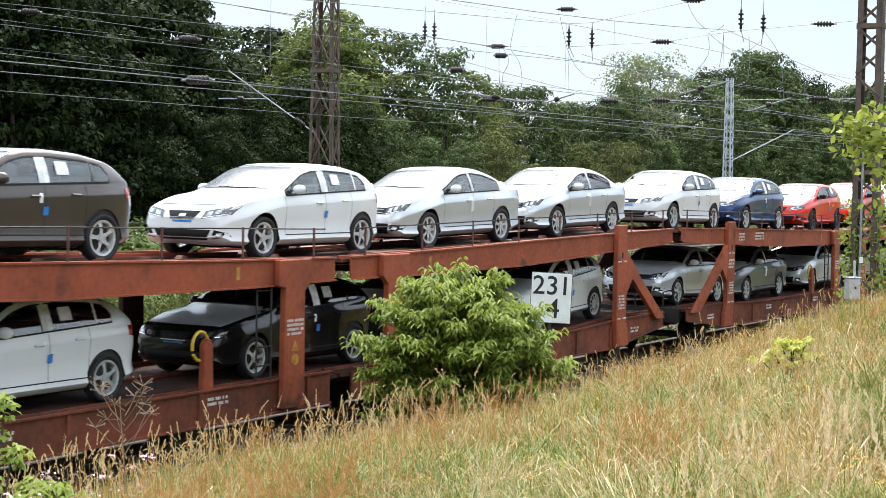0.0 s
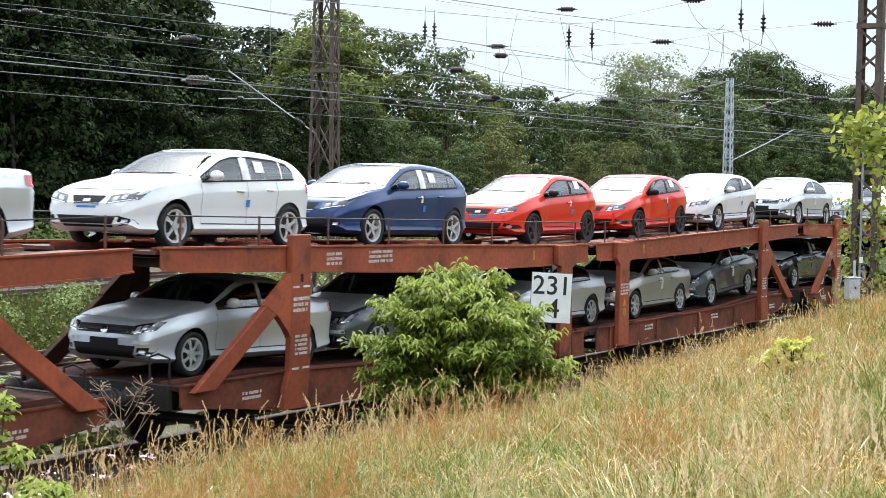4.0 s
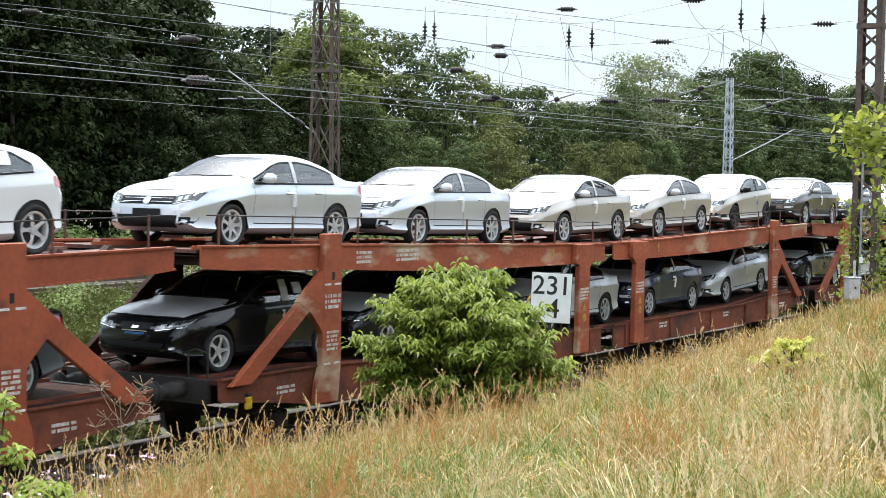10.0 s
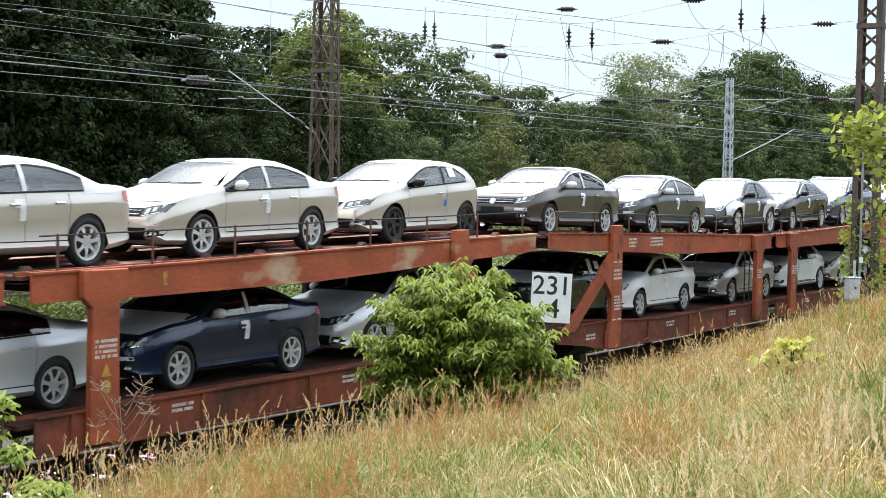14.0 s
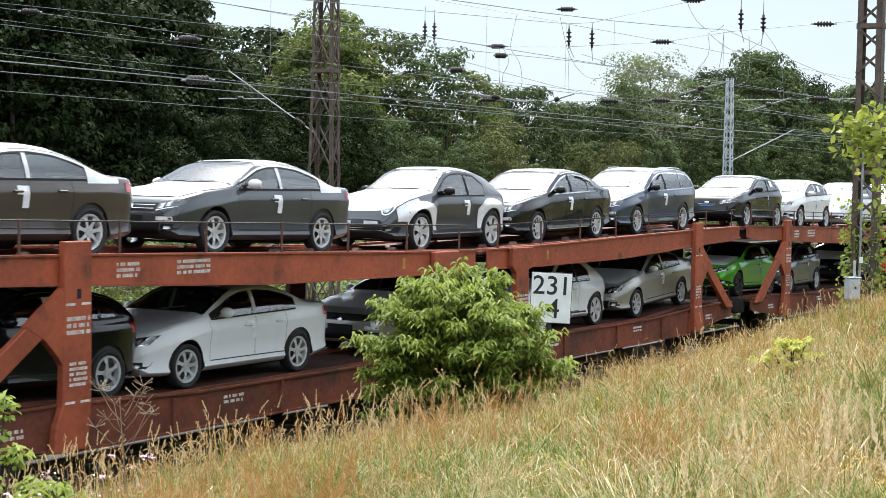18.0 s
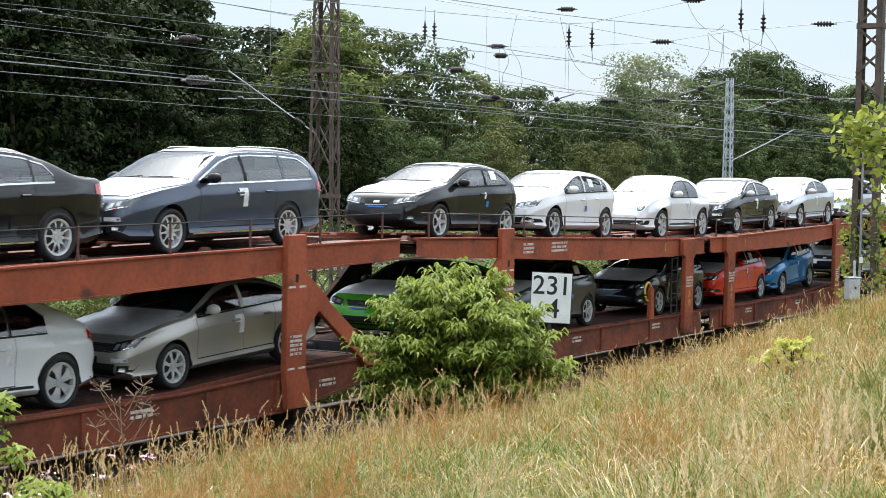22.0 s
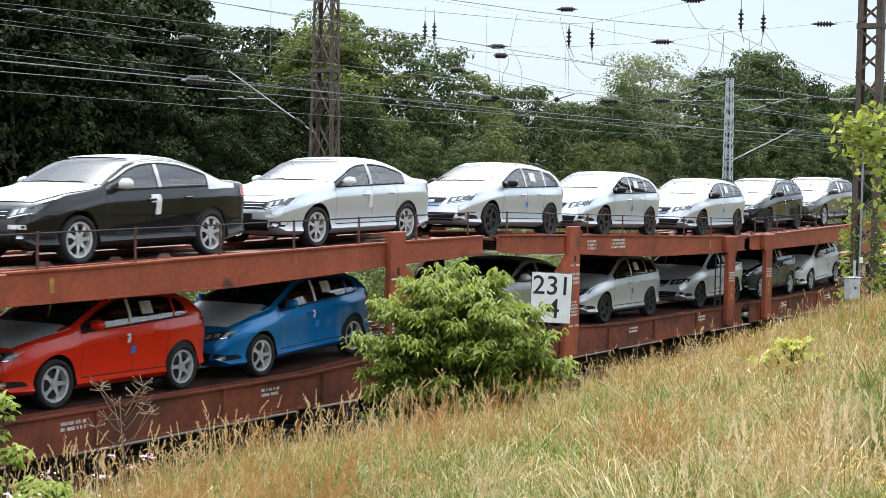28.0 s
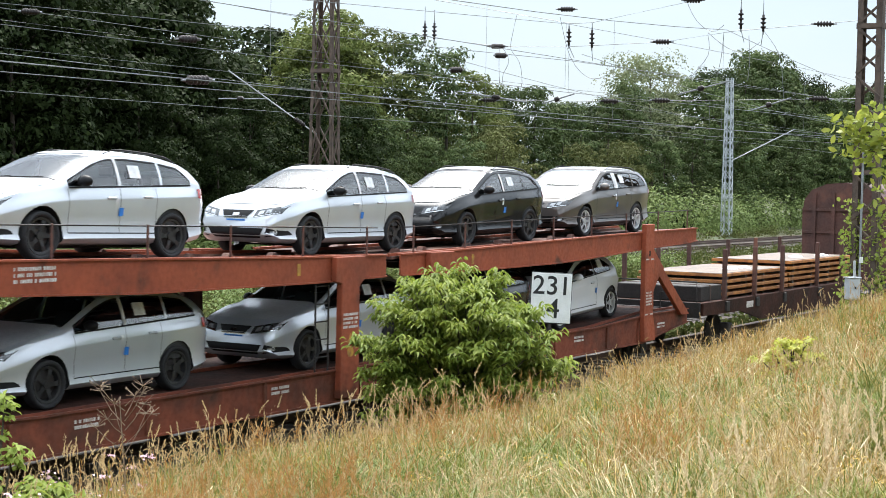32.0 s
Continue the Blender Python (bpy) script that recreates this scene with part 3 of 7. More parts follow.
class Shape:
    """A car's outer skin as a function: profile along the length, half width, section."""

    def __init__(self, L, W, H, wb, fo, top, belt, tumble=0.36, rim=0.225, tyre=0.318, nose=0.13, tail=0.11, flare=0.022):
        self.L, self.W, self.H, self.wb, self.fo, self.tumble = L, W, H, wb, fo, tumble
        self.rim, self.tyre, self.nose, self.tail, self.flare = rim, tyre, nose, tail, flare
        self.cap = None
        self.px, self.pz = smooth_curve(top, 0.10)
        self.bx, self.bz = smooth_curve(belt, 0.3)

    def top(self, x):
        return np.interp(x, self.px, self.pz)

    def belt(self, x):
        return np.interp(x, self.bx, self.bz)

    def half(self, x):
        a = np.clip(1 - x / 0.95, 0, 1)
        b = np.clip(1 - (self.L - x) / 0.95, 0, 1)
        c = np.clip(1 - x / 0.14, 0, 1)
        d = np.clip(1 - (self.L - x) / 0.30, 0, 1)
        return (self.W / 2 - self.flare) * (1 - self.nose * a ** 2.2 - self.tail * b ** 2.0 - 0.13 * c ** 2 - 0.20 * d ** 2)

    def arch(self, x):
        """Swelling of the fenders round the wheels."""
        return self.flare * sum(max(0.0, 1 - ((x - xc) / 0.60) ** 2) ** 0.75 for xc in (self.fo, self.fo + self.wb))

    def section(self, x):
        h, zt = self.half(x), self.top(x)
        e = min(1.0, x / 0.16, (self.L - x) / 0.16)
        zb = 0.19 + 0.10 * (1 - max(0, e)) + 0.04 * np.clip(1 - x / 0.5, 0, 1) + 0.08 * np.clip(1 - (self.L - x) / 0.6, 0, 1)
        bz = self.belt(x)
        drop = 0.045 + 0.03 * np.clip((zt - bz) / 0.4, 0, 1)
        ze = max(zt - drop, zb + 0.2)
        c = max(0.0, ze - bz)
        zs = min(bz, ze - 0.05)
        B, hf = zs - zb, h + self.arch(x)
        dz = min(0.15, 0.28 * B)
        zlo, zhi = zs + min(0.03, 0.2 * (ze - zs)), ze - min(0.045, 0.2 * (ze - zs))
        if self.cap:
            zhi = max(zlo + 0.012, min(zhi, ze - 0.045 - 0.25 * max(0.0, (x - self.cap[0]) / self.cap[1])))

        def glass(z):
            u = (z - zs) / (ze - zs)
            return (z, (0.957 - 0.012 * u) * h - self.tumble * c * u + 0.020 * 4 * u * (1 - u) * min(1.0, c / 0.3))

        win = [glass(zlo + (zhi - zlo) * u) for u in (0, 0.35, 0.7, 1.0)]
        ye = glass(ze)[1]
        return [(0, zb), (0.80 * h, zb), (0.93 * hf, zb + min(0.035, 0.05 * B)), (0.990 * hf, zb + min(0.10, 0.13 * B)), (0.956 * hf, zb + 0.28 * B), (0.970 * hf, zb + 0.54 * B),
                (hf, zs - 1.08 * dz), (0.998 * hf, zs - 0.90 * dz), (0.973 * h + 0.3 * (hf - h), zs - 0.38 * dz), (0.957 * h, zs)] + [(y, z) for z, y in win] + [
                (ye, ze), (ye * 0.955, ze + 0.45 * (zt - ze)), (ye * 0.86, ze + 0.72 * (zt - ze)), (ye * 0.6, ze + 0.9 * (zt - ze)), (ye * 0.3, zt - 0.02 * drop), (0, zt)]

    def side_y(self, x, z):
        s = self.section(x)[3:15]
        return float(np.interp(z, [q[1] for q in s], [q[0] for q in s]))

    def edge(self, x):
        return self.section(x)[14]

    def top_z(self, x, y):
        s = self.section(x)[14:][::-1]
        return float(np.interp(abs(y), [q[0] for q in s], [q[1] for q in s]))

    def inside(self, x, y, z):
        s = self.section(x)
        if z < s[1][1] or z > s[-1][1]:
            return False
        e = s[14]
        return abs(y) <= (np.interp(z, [q[1] for q in s[2:15]], [q[0] for q in s[2:15]]) if z <= e[1] else np.interp(z, [q[1] for q in s[14:]], [q[0] for q in s[14:]]))

    def end_x(self, y, z, rear=False):
        a, b = 0.0, 1.3
        f = (lambda q: self.L - q) if rear else (lambda q: q)
        if self.inside(f(a + 1e-4), y, z):
            return f(a)
        for _ in range(22):
            m = (a + b) / 2
            if self.inside(f(m), y, z):
                b = m
            else:
                a = m
        return f(b)


def belt_of(L, a, b, c):
    return [(0, a), (1.3, b), (L, c)]


SHAPES = {
    "saloon": Shape(4.58, 1.778, 1.422, 2.651, 0.89, [(0, 0.60), (0.03, 0.70), (0.12, 0.785), (0.3, 0.845), (0.7, 0.935), (1.12, 0.995), (1.32, 1.04), (1.92, 1.335), (2.20, 1.402), (2.58, 1.422), (2.98, 1.390), (3.35, 1.300), (3.78, 1.120), (3.95, 1.082), (4.44, 1.06), (4.53, 1.0), (4.58, 0.60)], belt_of(4.58, 0.80, 0.925, 1.0)),
    "hatch5": Shape(4.263, 1.80, 1.459, 2.636, 0.86, [(0, 0.58), (0.03, 0.69), (0.12, 0.775), (0.3, 0.84), (0.7, 0.935), (1.08, 1.0), (1.26, 1.04), (1.92, 1.375), (2.22, 1.444), (2.65, 1.459), (3.2, 1.432), (3.62, 1.36), (3.80, 1.29), (4.08, 1.06), (4.20, 0.95), (4.263, 0.62)], belt_of(4.263, 0.80, 0.93, 1.06)),
    "estate": Shape(4.535, 1.80, 1.454, 2.636, 0.86, [(0, 0.58), (0.03, 0.69), (0.12, 0.775), (0.3, 0.84), (0.7, 0.935), (1.08, 1.0), (1.26, 1.04), (1.92, 1.375), (2.22, 1.444), (2.65, 1.459), (3.4, 1.44), (3.95, 1.385), (4.12, 1.32), (4.38, 1.08), (4.48, 0.97), (4.535, 0.62)], belt_of(4.535, 0.80, 0.93, 1.05)),
    "small3": Shape(4.034, 1.693, 1.428, 2.469, 0.86, [(0, 0.58), (0.03, 0.69), (0.12, 0.775), (0.3, 0.845), (0.65, 0.935), (1.02, 1.005), (1.16, 1.04), (1.84, 1.345), (2.12, 1.412), (2.5, 1.428), (3.0, 1.40), (3.36, 1.335), (3.52, 1.28), (3.76, 1.05), (3.88, 0.97), (4.0, 0.90), (4.034, 0.62)], belt_of(4.034, 0.80, 0.92, 1.06)),
    "small5": Shape(4.061, 1.693, 1.445, 2.469, 0.86, [(0, 0.58), (0.03, 0.69), (0.12, 0.775), (0.3, 0.845), (0.65, 0.935), (1.02, 1.005), (1.16, 1.04), (1.84, 1.355), (2.12, 1.427), (2.5, 1.445), (3.05, 1.42), (3.45, 1.345), (3.65, 1.26), (3.88, 1.05), (4.0, 0.93), (4.061, 0.62)], belt_of(4.061, 0.80, 0.92, 1.05)),
    "small_estate": Shape(4.236, 1.693, 1.455, 2.469, 0.86, [(0, 0.58), (0.03, 0.69), (0.12, 0.775), (0.3, 0.845), (0.65, 0.935), (1.02, 1.005), (1.16, 1.04), (1.84, 1.36), (2.12, 1.437), (2.5, 1.455), (3.1, 1.428), (3.6, 1.355), (3.82, 1.265), (4.06, 1.06), (4.18, 0.93), (4.236, 0.62)], belt_of(4.236, 0.80, 0.92, 1.03)),
    "beetle": Shape(4.278, 1.808, 1.486, 2.537, 0.85, [(0, 0.52), (0.05, 0.66), (0.2, 0.80), (0.5, 0.925), (0.95, 1.01), (1.3, 1.06), (1.42, 1.08), (1.94, 1.41), (2.2, 1.475), (2.52, 1.488), (2.95, 1.455), (3.35, 1.36), (3.72, 1.20), (3.98, 1.05), (4.18, 0.88), (4.278, 0.56)], belt_of(4.278, 0.82, 0.95, 0.96), tumble=0.38, rim=0.25, tyre=0.335, flare=0.075),
    "big_saloon": Shape(4.70, 1.82, 1.472, 2.712, 0.93, [(0, 0.60), (0.03, 0.70), (0.12, 0.785), (0.3, 0.845), (0.75, 0.935), (1.2, 0.995), (1.40, 1.035), (2.08, 1.375), (2.38, 1.450), (2.75, 1.468), (3.15, 1.430), (3.58, 1.315), (3.98, 1.14), (4.15, 1.10), (4.56, 1.07), (4.64, 1.0), (4.70, 0.60)], belt_of(4.70, 0.80, 0.94, 1.02)),
    "big_estate": Shape(4.771, 1.82, 1.50, 2.712, 0.93, [(0, 0.60), (0.03, 0.70), (0.12, 0.785), (0.3, 0.845), (0.75, 0.935), (1.2, 0.995), (1.40, 1.035), (2.12, 1.395), (2.42, 1.472), (2.85, 1.495), (3.6, 1.485), (4.2, 1.44), (4.38, 1.36), (4.60, 1.10), (4.70, 0.98), (4.771, 0.62)], belt_of(4.771, 0.80, 0.94, 1.02)),
}
# window stretches along the length: windscreen, side panes, rear window
WINDOWS = {
    "saloon": ((1.34, 2.04), [(1.42, 2.42), (2.50, 3.48)], (3.22, 3.82)),
    "hatch5": ((1.30, 2.04), [(1.42, 2.42), (2.48, 3.30), (3.34, 3.62)], (3.78, 4.10)),
    "estate": ((1.30, 2.04), [(1.42, 2.42), (2.48, 3.32), (3.37, 4.05)], (4.08, 4.40)),
    "small3": ((1.20, 1.92), [(1.34, 2.52), (2.58, 3.34)], (3.52, 3.78)),
    "small5": ((1.20, 1.92), [(1.34, 2.26), (2.32, 3.15), (3.19, 3.42)], (3.60, 3.92)),
    "small_estate": ((1.20, 1.92), [(1.34, 2.26), (2.32, 3.10), (3.15, 3.75)], (3.82, 4.10)),
    "beetle": ((1.40, 2.02), [(1.50, 2.58), (2.63, 3.22)], (3.30, 3.80)),
    "big_saloon": ((1.42, 2.16), [(1.52, 2.44), (2.51, 3.24), (3.28, 3.60)], (3.42, 4.0)),
    "big_estate": ((1.44, 2.20), [(1.58, 2.60), (2.66, 3.54), (3.60, 4.30)], (4.34, 4.62)),
}
PARTS = {}


for _kind, _w in WINDOWS.items():
    if _kind != "saloon":
        _a, _b = _w[1][-1]
        SHAPES[_kind].cap = (_a + 0.6 * (_b - _a), _b - _a)
M_OPENING = bpy.data.materials.new("opening")


def stations(kind):
    """Cross-sections along a car, with one at the ends of each window."""
    s = SHAPES[kind]
    (w0, w1), sides, (r0, r1) = WINDOWS[kind]
    marks = sorted({w0, w1, r0, r1, *[q for p in sides for q in p]})
    base = np.concatenate([[0, 0.012, 0.03, 0.06, 0.1, 0.16, 0.24], np.linspace(0.32, s.L - 0.32, 46), s.L - np.array([0, 0.012, 0.03, 0.06, 0.1, 0.16, 0.24])])
    return sorted([float(x) for x in base if min(abs(x - m) for m in marks) > 0.03] + marks)


def body_mesh(kind):
    s = SHAPES[kind]
    st = stations(kind)
    (w0, w1), sides, (r0, r1) = WINDOWS[kind]
    P = []
    for x in st:
        half = s.section(x)
        ring = [(y, z) for y, z in half] + [(-y, z) for y, z in half[-2:0:-1]]
        P.append([(x - s.fo - s.wb / 2, y, z) for y, z in ring])
    me = grid_mesh("car_body", P, PAINTS["white"], closed_v=True)
    bm = bmesh.new()
    bm.from_mesh(me)
    bm.verts.ensure_lookup_table()
    n = len(P[0])
    # faces that a window takes are marked, and taken out once the wheel arches are cut
    me.materials.append(M_OPENING)
    mids = [(a + b) / 2 for a, b in zip(st, st[1:])]
    for f in bm.faces:
        i, j = divmod(min(v.index for v in f.verts), n)
        ks = sorted(v.index % n for v in f.verts)
        lo_k, hi_k = min(min(k, n - k) for k in ks), max(min(k, n - k) for k in ks)
        x = mids[i]
        if lo_k >= 10 and hi_k <= 13 and any(a < x < b for a, b in sides):
            f.material_index = 1
        if lo_k >= 15 and (w0 < x < w1 or r0 < x < r1):
            f.material_index = 1
    bm.faces.new([bm.verts[i] for i in range(n)])
    bm.faces.new([bm.verts[len(bm.verts) - n + i] for i in range(n)][::-1])
    bmesh.ops.recalc_face_normals(bm, faces=bm.faces)
    bm.to_mesh(me)
    bm.free()
    ob = new("body_tool", me)
    tools = []
    for wx in (-s.wb / 2, s.wb / 2):
        for so in (-1, 1):
            bm = bmesh.new()
            r = bmesh.ops.create_cone(bm, cap_ends=True, segments=28, radius1=s.tyre + 0.05, radius2=s.tyre + 0.05, depth=0.6)
            bmesh.ops.rotate(bm, verts=bm.verts, cent=(0, 0, 0), matrix=Matrix.Rotation(math.pi / 2, 3, "X"))
            bmesh.ops.translate(bm, verts=bm.verts, vec=(wx, so * (s.W / 2 + 0.04), s.tyre + 0.012))
            t = part("arch_tool", bm, M_WELL)
            md = ob.modifiers.new("arch", "BOOLEAN")
            md.object, md.operation, md.solver = t, "DIFFERENCE", "EXACT"
            md.material_mode = "TRANSFER"
            tools.append(t)
    out = bpy.data.meshes.new_from_object(ob.evaluated_get(bpy.context.evaluated_depsgraph_get()))
    out.name = "car_body"
    bpy.data.objects.remove(ob)
    for t in tools:
        bpy.data.objects.remove(t)
    bm = bmesh.new()
    bm.from_mesh(out)
    k = [m.name for m in out.materials].index("opening")
    bmesh.ops.delete(bm, geom=[f for f in bm.faces if f.material_index == k], context="FACES")
    bm.to_mesh(out)
    bm.free()
    out.polygons.foreach_set("use_smooth", [True] * len(out.polygons))
    out.set_sharp_from_angle(angle=radians(38))
    return out


def cabin(s, kind, ox, add):
    """What the panes let show: lining, headliner, dashboard, steering wheel and seats."""
    (w0, w1), sides, (r0, r1) = WINDOWS[kind]
    x0, x1 = w0 + 0.02, min(r1, s.L - 0.25)
    P = []
    for x in np.linspace(x0, x1, 16):
        zt = s.section(x)[9][1] + 0.01
        ys = [s.side_y(x, z) - 0.035 for z in (zt, zt - 0.25, 0.45)]
        row = [(-ys[0], zt), (-ys[1], zt - 0.25), (-ys[2], 0.45), (-0.5, 0.33), (0.5, 0.33), (ys[2], 0.45), (ys[1], zt - 0.25), (ys[0], zt)]
        P.append([(x - ox, y, z) for y, z in row])
    bm = bmesh.new()
    bm.from_mesh(grid_mesh("cabin_lining", P, M_LINING, smooth=False))
    bm.verts.ensure_lookup_table()
    for k in (0, len(P) - 1):
        bm.faces.new([bm.verts[k * 8 + j] for j in range(8)])
    if kind not in ("saloon", "big_saloon", "beetle"):
        add_box(bm, sides[1][1] - ox, x1 - ox, -0.62, 0.62, s.belt(3.4) - 0.05, s.belt(3.4) - 0.02)
    else:
        add_box(bm, r0 - 0.1 - ox, r1 - ox, -0.60, 0.60, s.belt(3.4) - 0.02, s.belt(3.4) + 0.03)
    add("cabin_lining", part_mesh(bm, M_LINING))
    P = []
    for x in np.linspace(w1 - 0.02, r0, 8):
        e = s.edge(x)[0] * 0.97
        P.append([(x - ox, v * e, s.top_z(x, v * e) - 0.035) for v in np.linspace(-1, 1, 7)])
    add("headliner", grid_mesh("headliner", P, M_HEADLINER))
    bz = s.belt(w0 + 0.3)
    bm = bmesh.new()
    add_prism(bm, [(w0 + 0.03 - ox, bz - 0.02), (w0 + 0.30 - ox, bz + 0.03), (w0 + 0.58 - ox, bz - 0.01), (w0 + 0.62 - ox, bz - 0.25), (w0 + 0.03 - ox, bz - 0.3)], -0.68, 0.68)
    dash = "dashboard"
    add(dash, part_mesh(bm, M_LINING))
    c, r = Vector((w0 + 0.80 - ox, -0.36, bz - 0.02)), 0.185
    ring = [c + Vector((r * math.sin(a) * 0.42, r * math.cos(a), r * math.sin(a) * 0.9)) for a in np.linspace(0, 2 * math.pi, 17)]
    bm = tube(ring, 0.016, 5)
    add_tube(bm, [c + Vector((0, -r, 0)), c + Vector((-0.03, 0, -0.01)), c + Vector((0, r, 0))], 0.022, 5)
    add_tube(bm, [c + Vector((-0.03, 0, -0.01)), c + Vector((-0.25, 0, -0.10))], 0.03, 6)
    add("steering_wheel", part_mesh(bm, M_TRIM, True), under=dash)
    for y, x, wd in ((-0.36, w0 + 0.58, 0.25), (0.36, w0 + 0.58, 0.25), (0.0, min(w0 + 1.35, r0 - 0.80), 0.60)):
        bm = bmesh.new()
        q = x - ox
        add_box(bm, q - 0.05, q + 0.48, y - wd, y + wd, 0.42, 0.58, 0.04)
        back, top = q + 0.42, (1.08 if wd < 0.4 else 0.98)
        add_prism(bm, [(back, 0.52), (back + 0.13, 0.50), (back + 0.33, top), (back + 0.24, top + 0.01)], y - wd * 0.94, y + wd * 0.94)
        for yy in ((y,) if wd < 0.4 else (-0.36, 0.36)):
            add_box(bm, back + 0.24, back + 0.33, yy - 0.13, yy + 0.13, top + 0.03, top + 0.17, 0.03)
        add("seat" if wd < 0.4 else "rear_bench", part_mesh(bm, M_SEAT))


def build_shape(kind):
    """All meshes of one kind of car: a list of (name, mesh, pose or None, role)."""
    s = SHAPES[kind]
    ox = s.fo + s.wb / 2
    out = []

    def add(name, me, role="", at=None, under=None):
        out.append((name, me, at, role, under))

    add("body", body_mesh(kind), "paint")

    def top_sheet(name, x0, x1, w0, w1, mat, off, n=12, m=11, bow=0.0):
        P = []
        for x in np.linspace(x0, x1, n):
            row = []
            for v in np.linspace(-1, 1, m):
                f = w0 + (w1 - w0) * (x - x0) / (x1 - x0)
                xx = x + bow * v * v
                e = s.edge(xx)[0] * f
                row.append((xx - ox, v * e, s.top_z(xx, v * e) + off))
            P.append(row)
        return grid_mesh(name, P, mat)

    def side_sheet(name, x0, x1, zlo, zhi, mat, off, so, n=10, m=5):
        P = []
        for x in np.linspace(x0, x1, n):
            a, b = zlo(x), zhi(x)
            if b < a + 0.015:
                b = a + 0.015
            P.append([(x - ox, so * (s.side_y(x, z) + off), z) for z in np.linspace(a, b, m)])
        if so > 0:
            P = P[::-1]
        return grid_mesh(name, P, mat)

    def end_sheet(name, corners, mat, off, rear=False, n=7, m=4):
        """A patch on the nose or tail: corners (y, z) lower left, lower right, upper right, upper left."""
        c = [np.array(q, dtype=float) for q in corners]
        P = []
        for a in np.linspace(0, 1, n):
            row = []
            for b in np.linspace(0, 1, m):
                q = (c[0] * (1 - a) + c[1] * a) * (1 - b) + (c[3] * (1 - a) + c[2] * a) * b
                row.append((s.end_x(q[0], q[1], rear) + (off if rear else -off) - ox, q[0], q[1]))
            P.append(row)
        if rear:
            P = P[::-1]
        return grid_mesh(name, P, mat)

    (w0, w1), sides, (r0, r1) = WINDOWS[kind]
    hood0 = 0.20 if kind != "beetle" else 0.09
    add("hood_film", top_sheet("hood_film", hood0, w0 - 0.05, 0.90 if kind != "beetle" else 1.0, 1.0, M_FILM, 0.009, bow=0.04), "film")
    st = stations(kind)

    def ring_sheet(name, x0, x1, k0, k1, mat, so=0):
        """A pane that fills an opening of the body: so = -1 or 1 for a side, 0 right across."""
        P = []
        for x in [q for q in st if x0 - 1e-6 <= q <= x1 + 1e-6]:
            h = s.section(x)[k0:k1 + 1]
            row = [(y, z) for y, z in h] + [(-y, z) for y, z in h[-2::-1]] if not so else [(so * (y - 0.004), z) for y, z in h]
            P.append([(x - ox, y, z - (0.0 if so else 0.003)) for y, z in row])
        return grid_mesh(name, P if so < 0 else P[::-1], mat)

    add("windscreen", ring_sheet("windscreen", w0, w1, 15, 19, M_SCREEN), "glass")
    add("wiper_cowl", top_sheet("wiper_cowl", w0 - 0.04, w0 + 0.004, 0.95, 0.95, M_TRIM, 0.006, 3))
    bm = bmesh.new()
    for a, b in ((-0.45, 0.10), (0.12, 0.62)):
        add_tube(bm, [(w0 - 0.02 - ox, b, s.top_z(w0 - 0.02, b) + 0.010), (w0 + 0.02 - ox, a, s.top_z(w0 + 0.02, a) + 0.010)], 0.006, 5)
    add("wiper", part_mesh(bm, M_TRIM))
    roof_end = r0 - 0.05 if kind in ("saloon", "big_saloon", "beetle") else r0 - 0.02
    add("roof_film", top_sheet("roof_film", w1 + 0.07, roof_end - 0.02, 1.0, 1.0, M_FILM, 0.008, 14), "film")
    add("rear_window", ring_sheet("rear_window", r0, r1, 15, 19, M_GLASS), "glass")
    cabin(s, kind, ox, add)
    if kind in ("saloon", "big_saloon"):
        add("boot_film", top_sheet("boot_film", r1 + 0.12, s.L - 0.12, 0.96, 0.92, M_FILM, 0.004, 6), "film")
    for so in (-1, 1):
        for i, (a, b) in enumerate(sides):
            if so < 0:
                top = lambda x: s.section(x)[13][1]
                add("window_frame", side_sheet("window_frame", a, b, lambda x: top(x) - 0.006, lambda x: top(x) + 0.016, M_CHROME if kind.startswith("big") else M_TRIM, 0.004, so, 14, 2))
            add("side_window", ring_sheet("side_window", a, b, 10, 13, M_GLASS, so), "glass")
        b0, b1 = sides[0][1], sides[1][0]
        wide = 0.065 if kind in ("hatch5", "estate") else 0.0
        add("window_pillar", side_sheet("window_pillar", b0 + 0.004 - wide, b1 - 0.004 + wide, lambda x: s.belt(x) + 0.03, lambda x: s.section(x)[13][1], M_PAPER if kind in ("saloon", "hatch5", "estate", "small5", "small_estate") else M_TRIM, 0.008, so, 3), "pillar")
        a, b = sides[0][0], sides[-1][1]
        if so < 0:
            add("window_trim", side_sheet("window_trim", a, b, lambda x: s.belt(x) + 0.004, lambda x: s.belt(x) + 0.028, M_TRIM if not kind.startswith("big") else M_CHROME, 0.009, so, 14, 2))
        if kind == "beetle":
            for xc in (s.fo, s.fo + s.wb):
                R = s.tyre + 0.065
                front = xc < s.L / 2

                def lo(x, xc=xc, R=R, front=front):
                    if abs(x - xc) < R:
                        return s.tyre + 0.012 + math.sqrt(R * R - (x - xc) ** 2)
                    return 0.52 if front and x < xc else s.tyre + 0.03

                def hi(x, xc=xc, front=front):
                    if front and x < xc:
                        return s.edge(x)[1] - 0.012
                    return 0.40 + (s.belt(x) - 0.43) * max(0.02, 1 - ((x - xc) / 0.66) ** 2) ** 0.5

                add("fender_film", side_sheet("fender_film", 0.22 if front else xc - R - 0.12, xc + R + 0.14, lo, hi, M_FILM, 0.012, so, 44, 6), "upper_film")
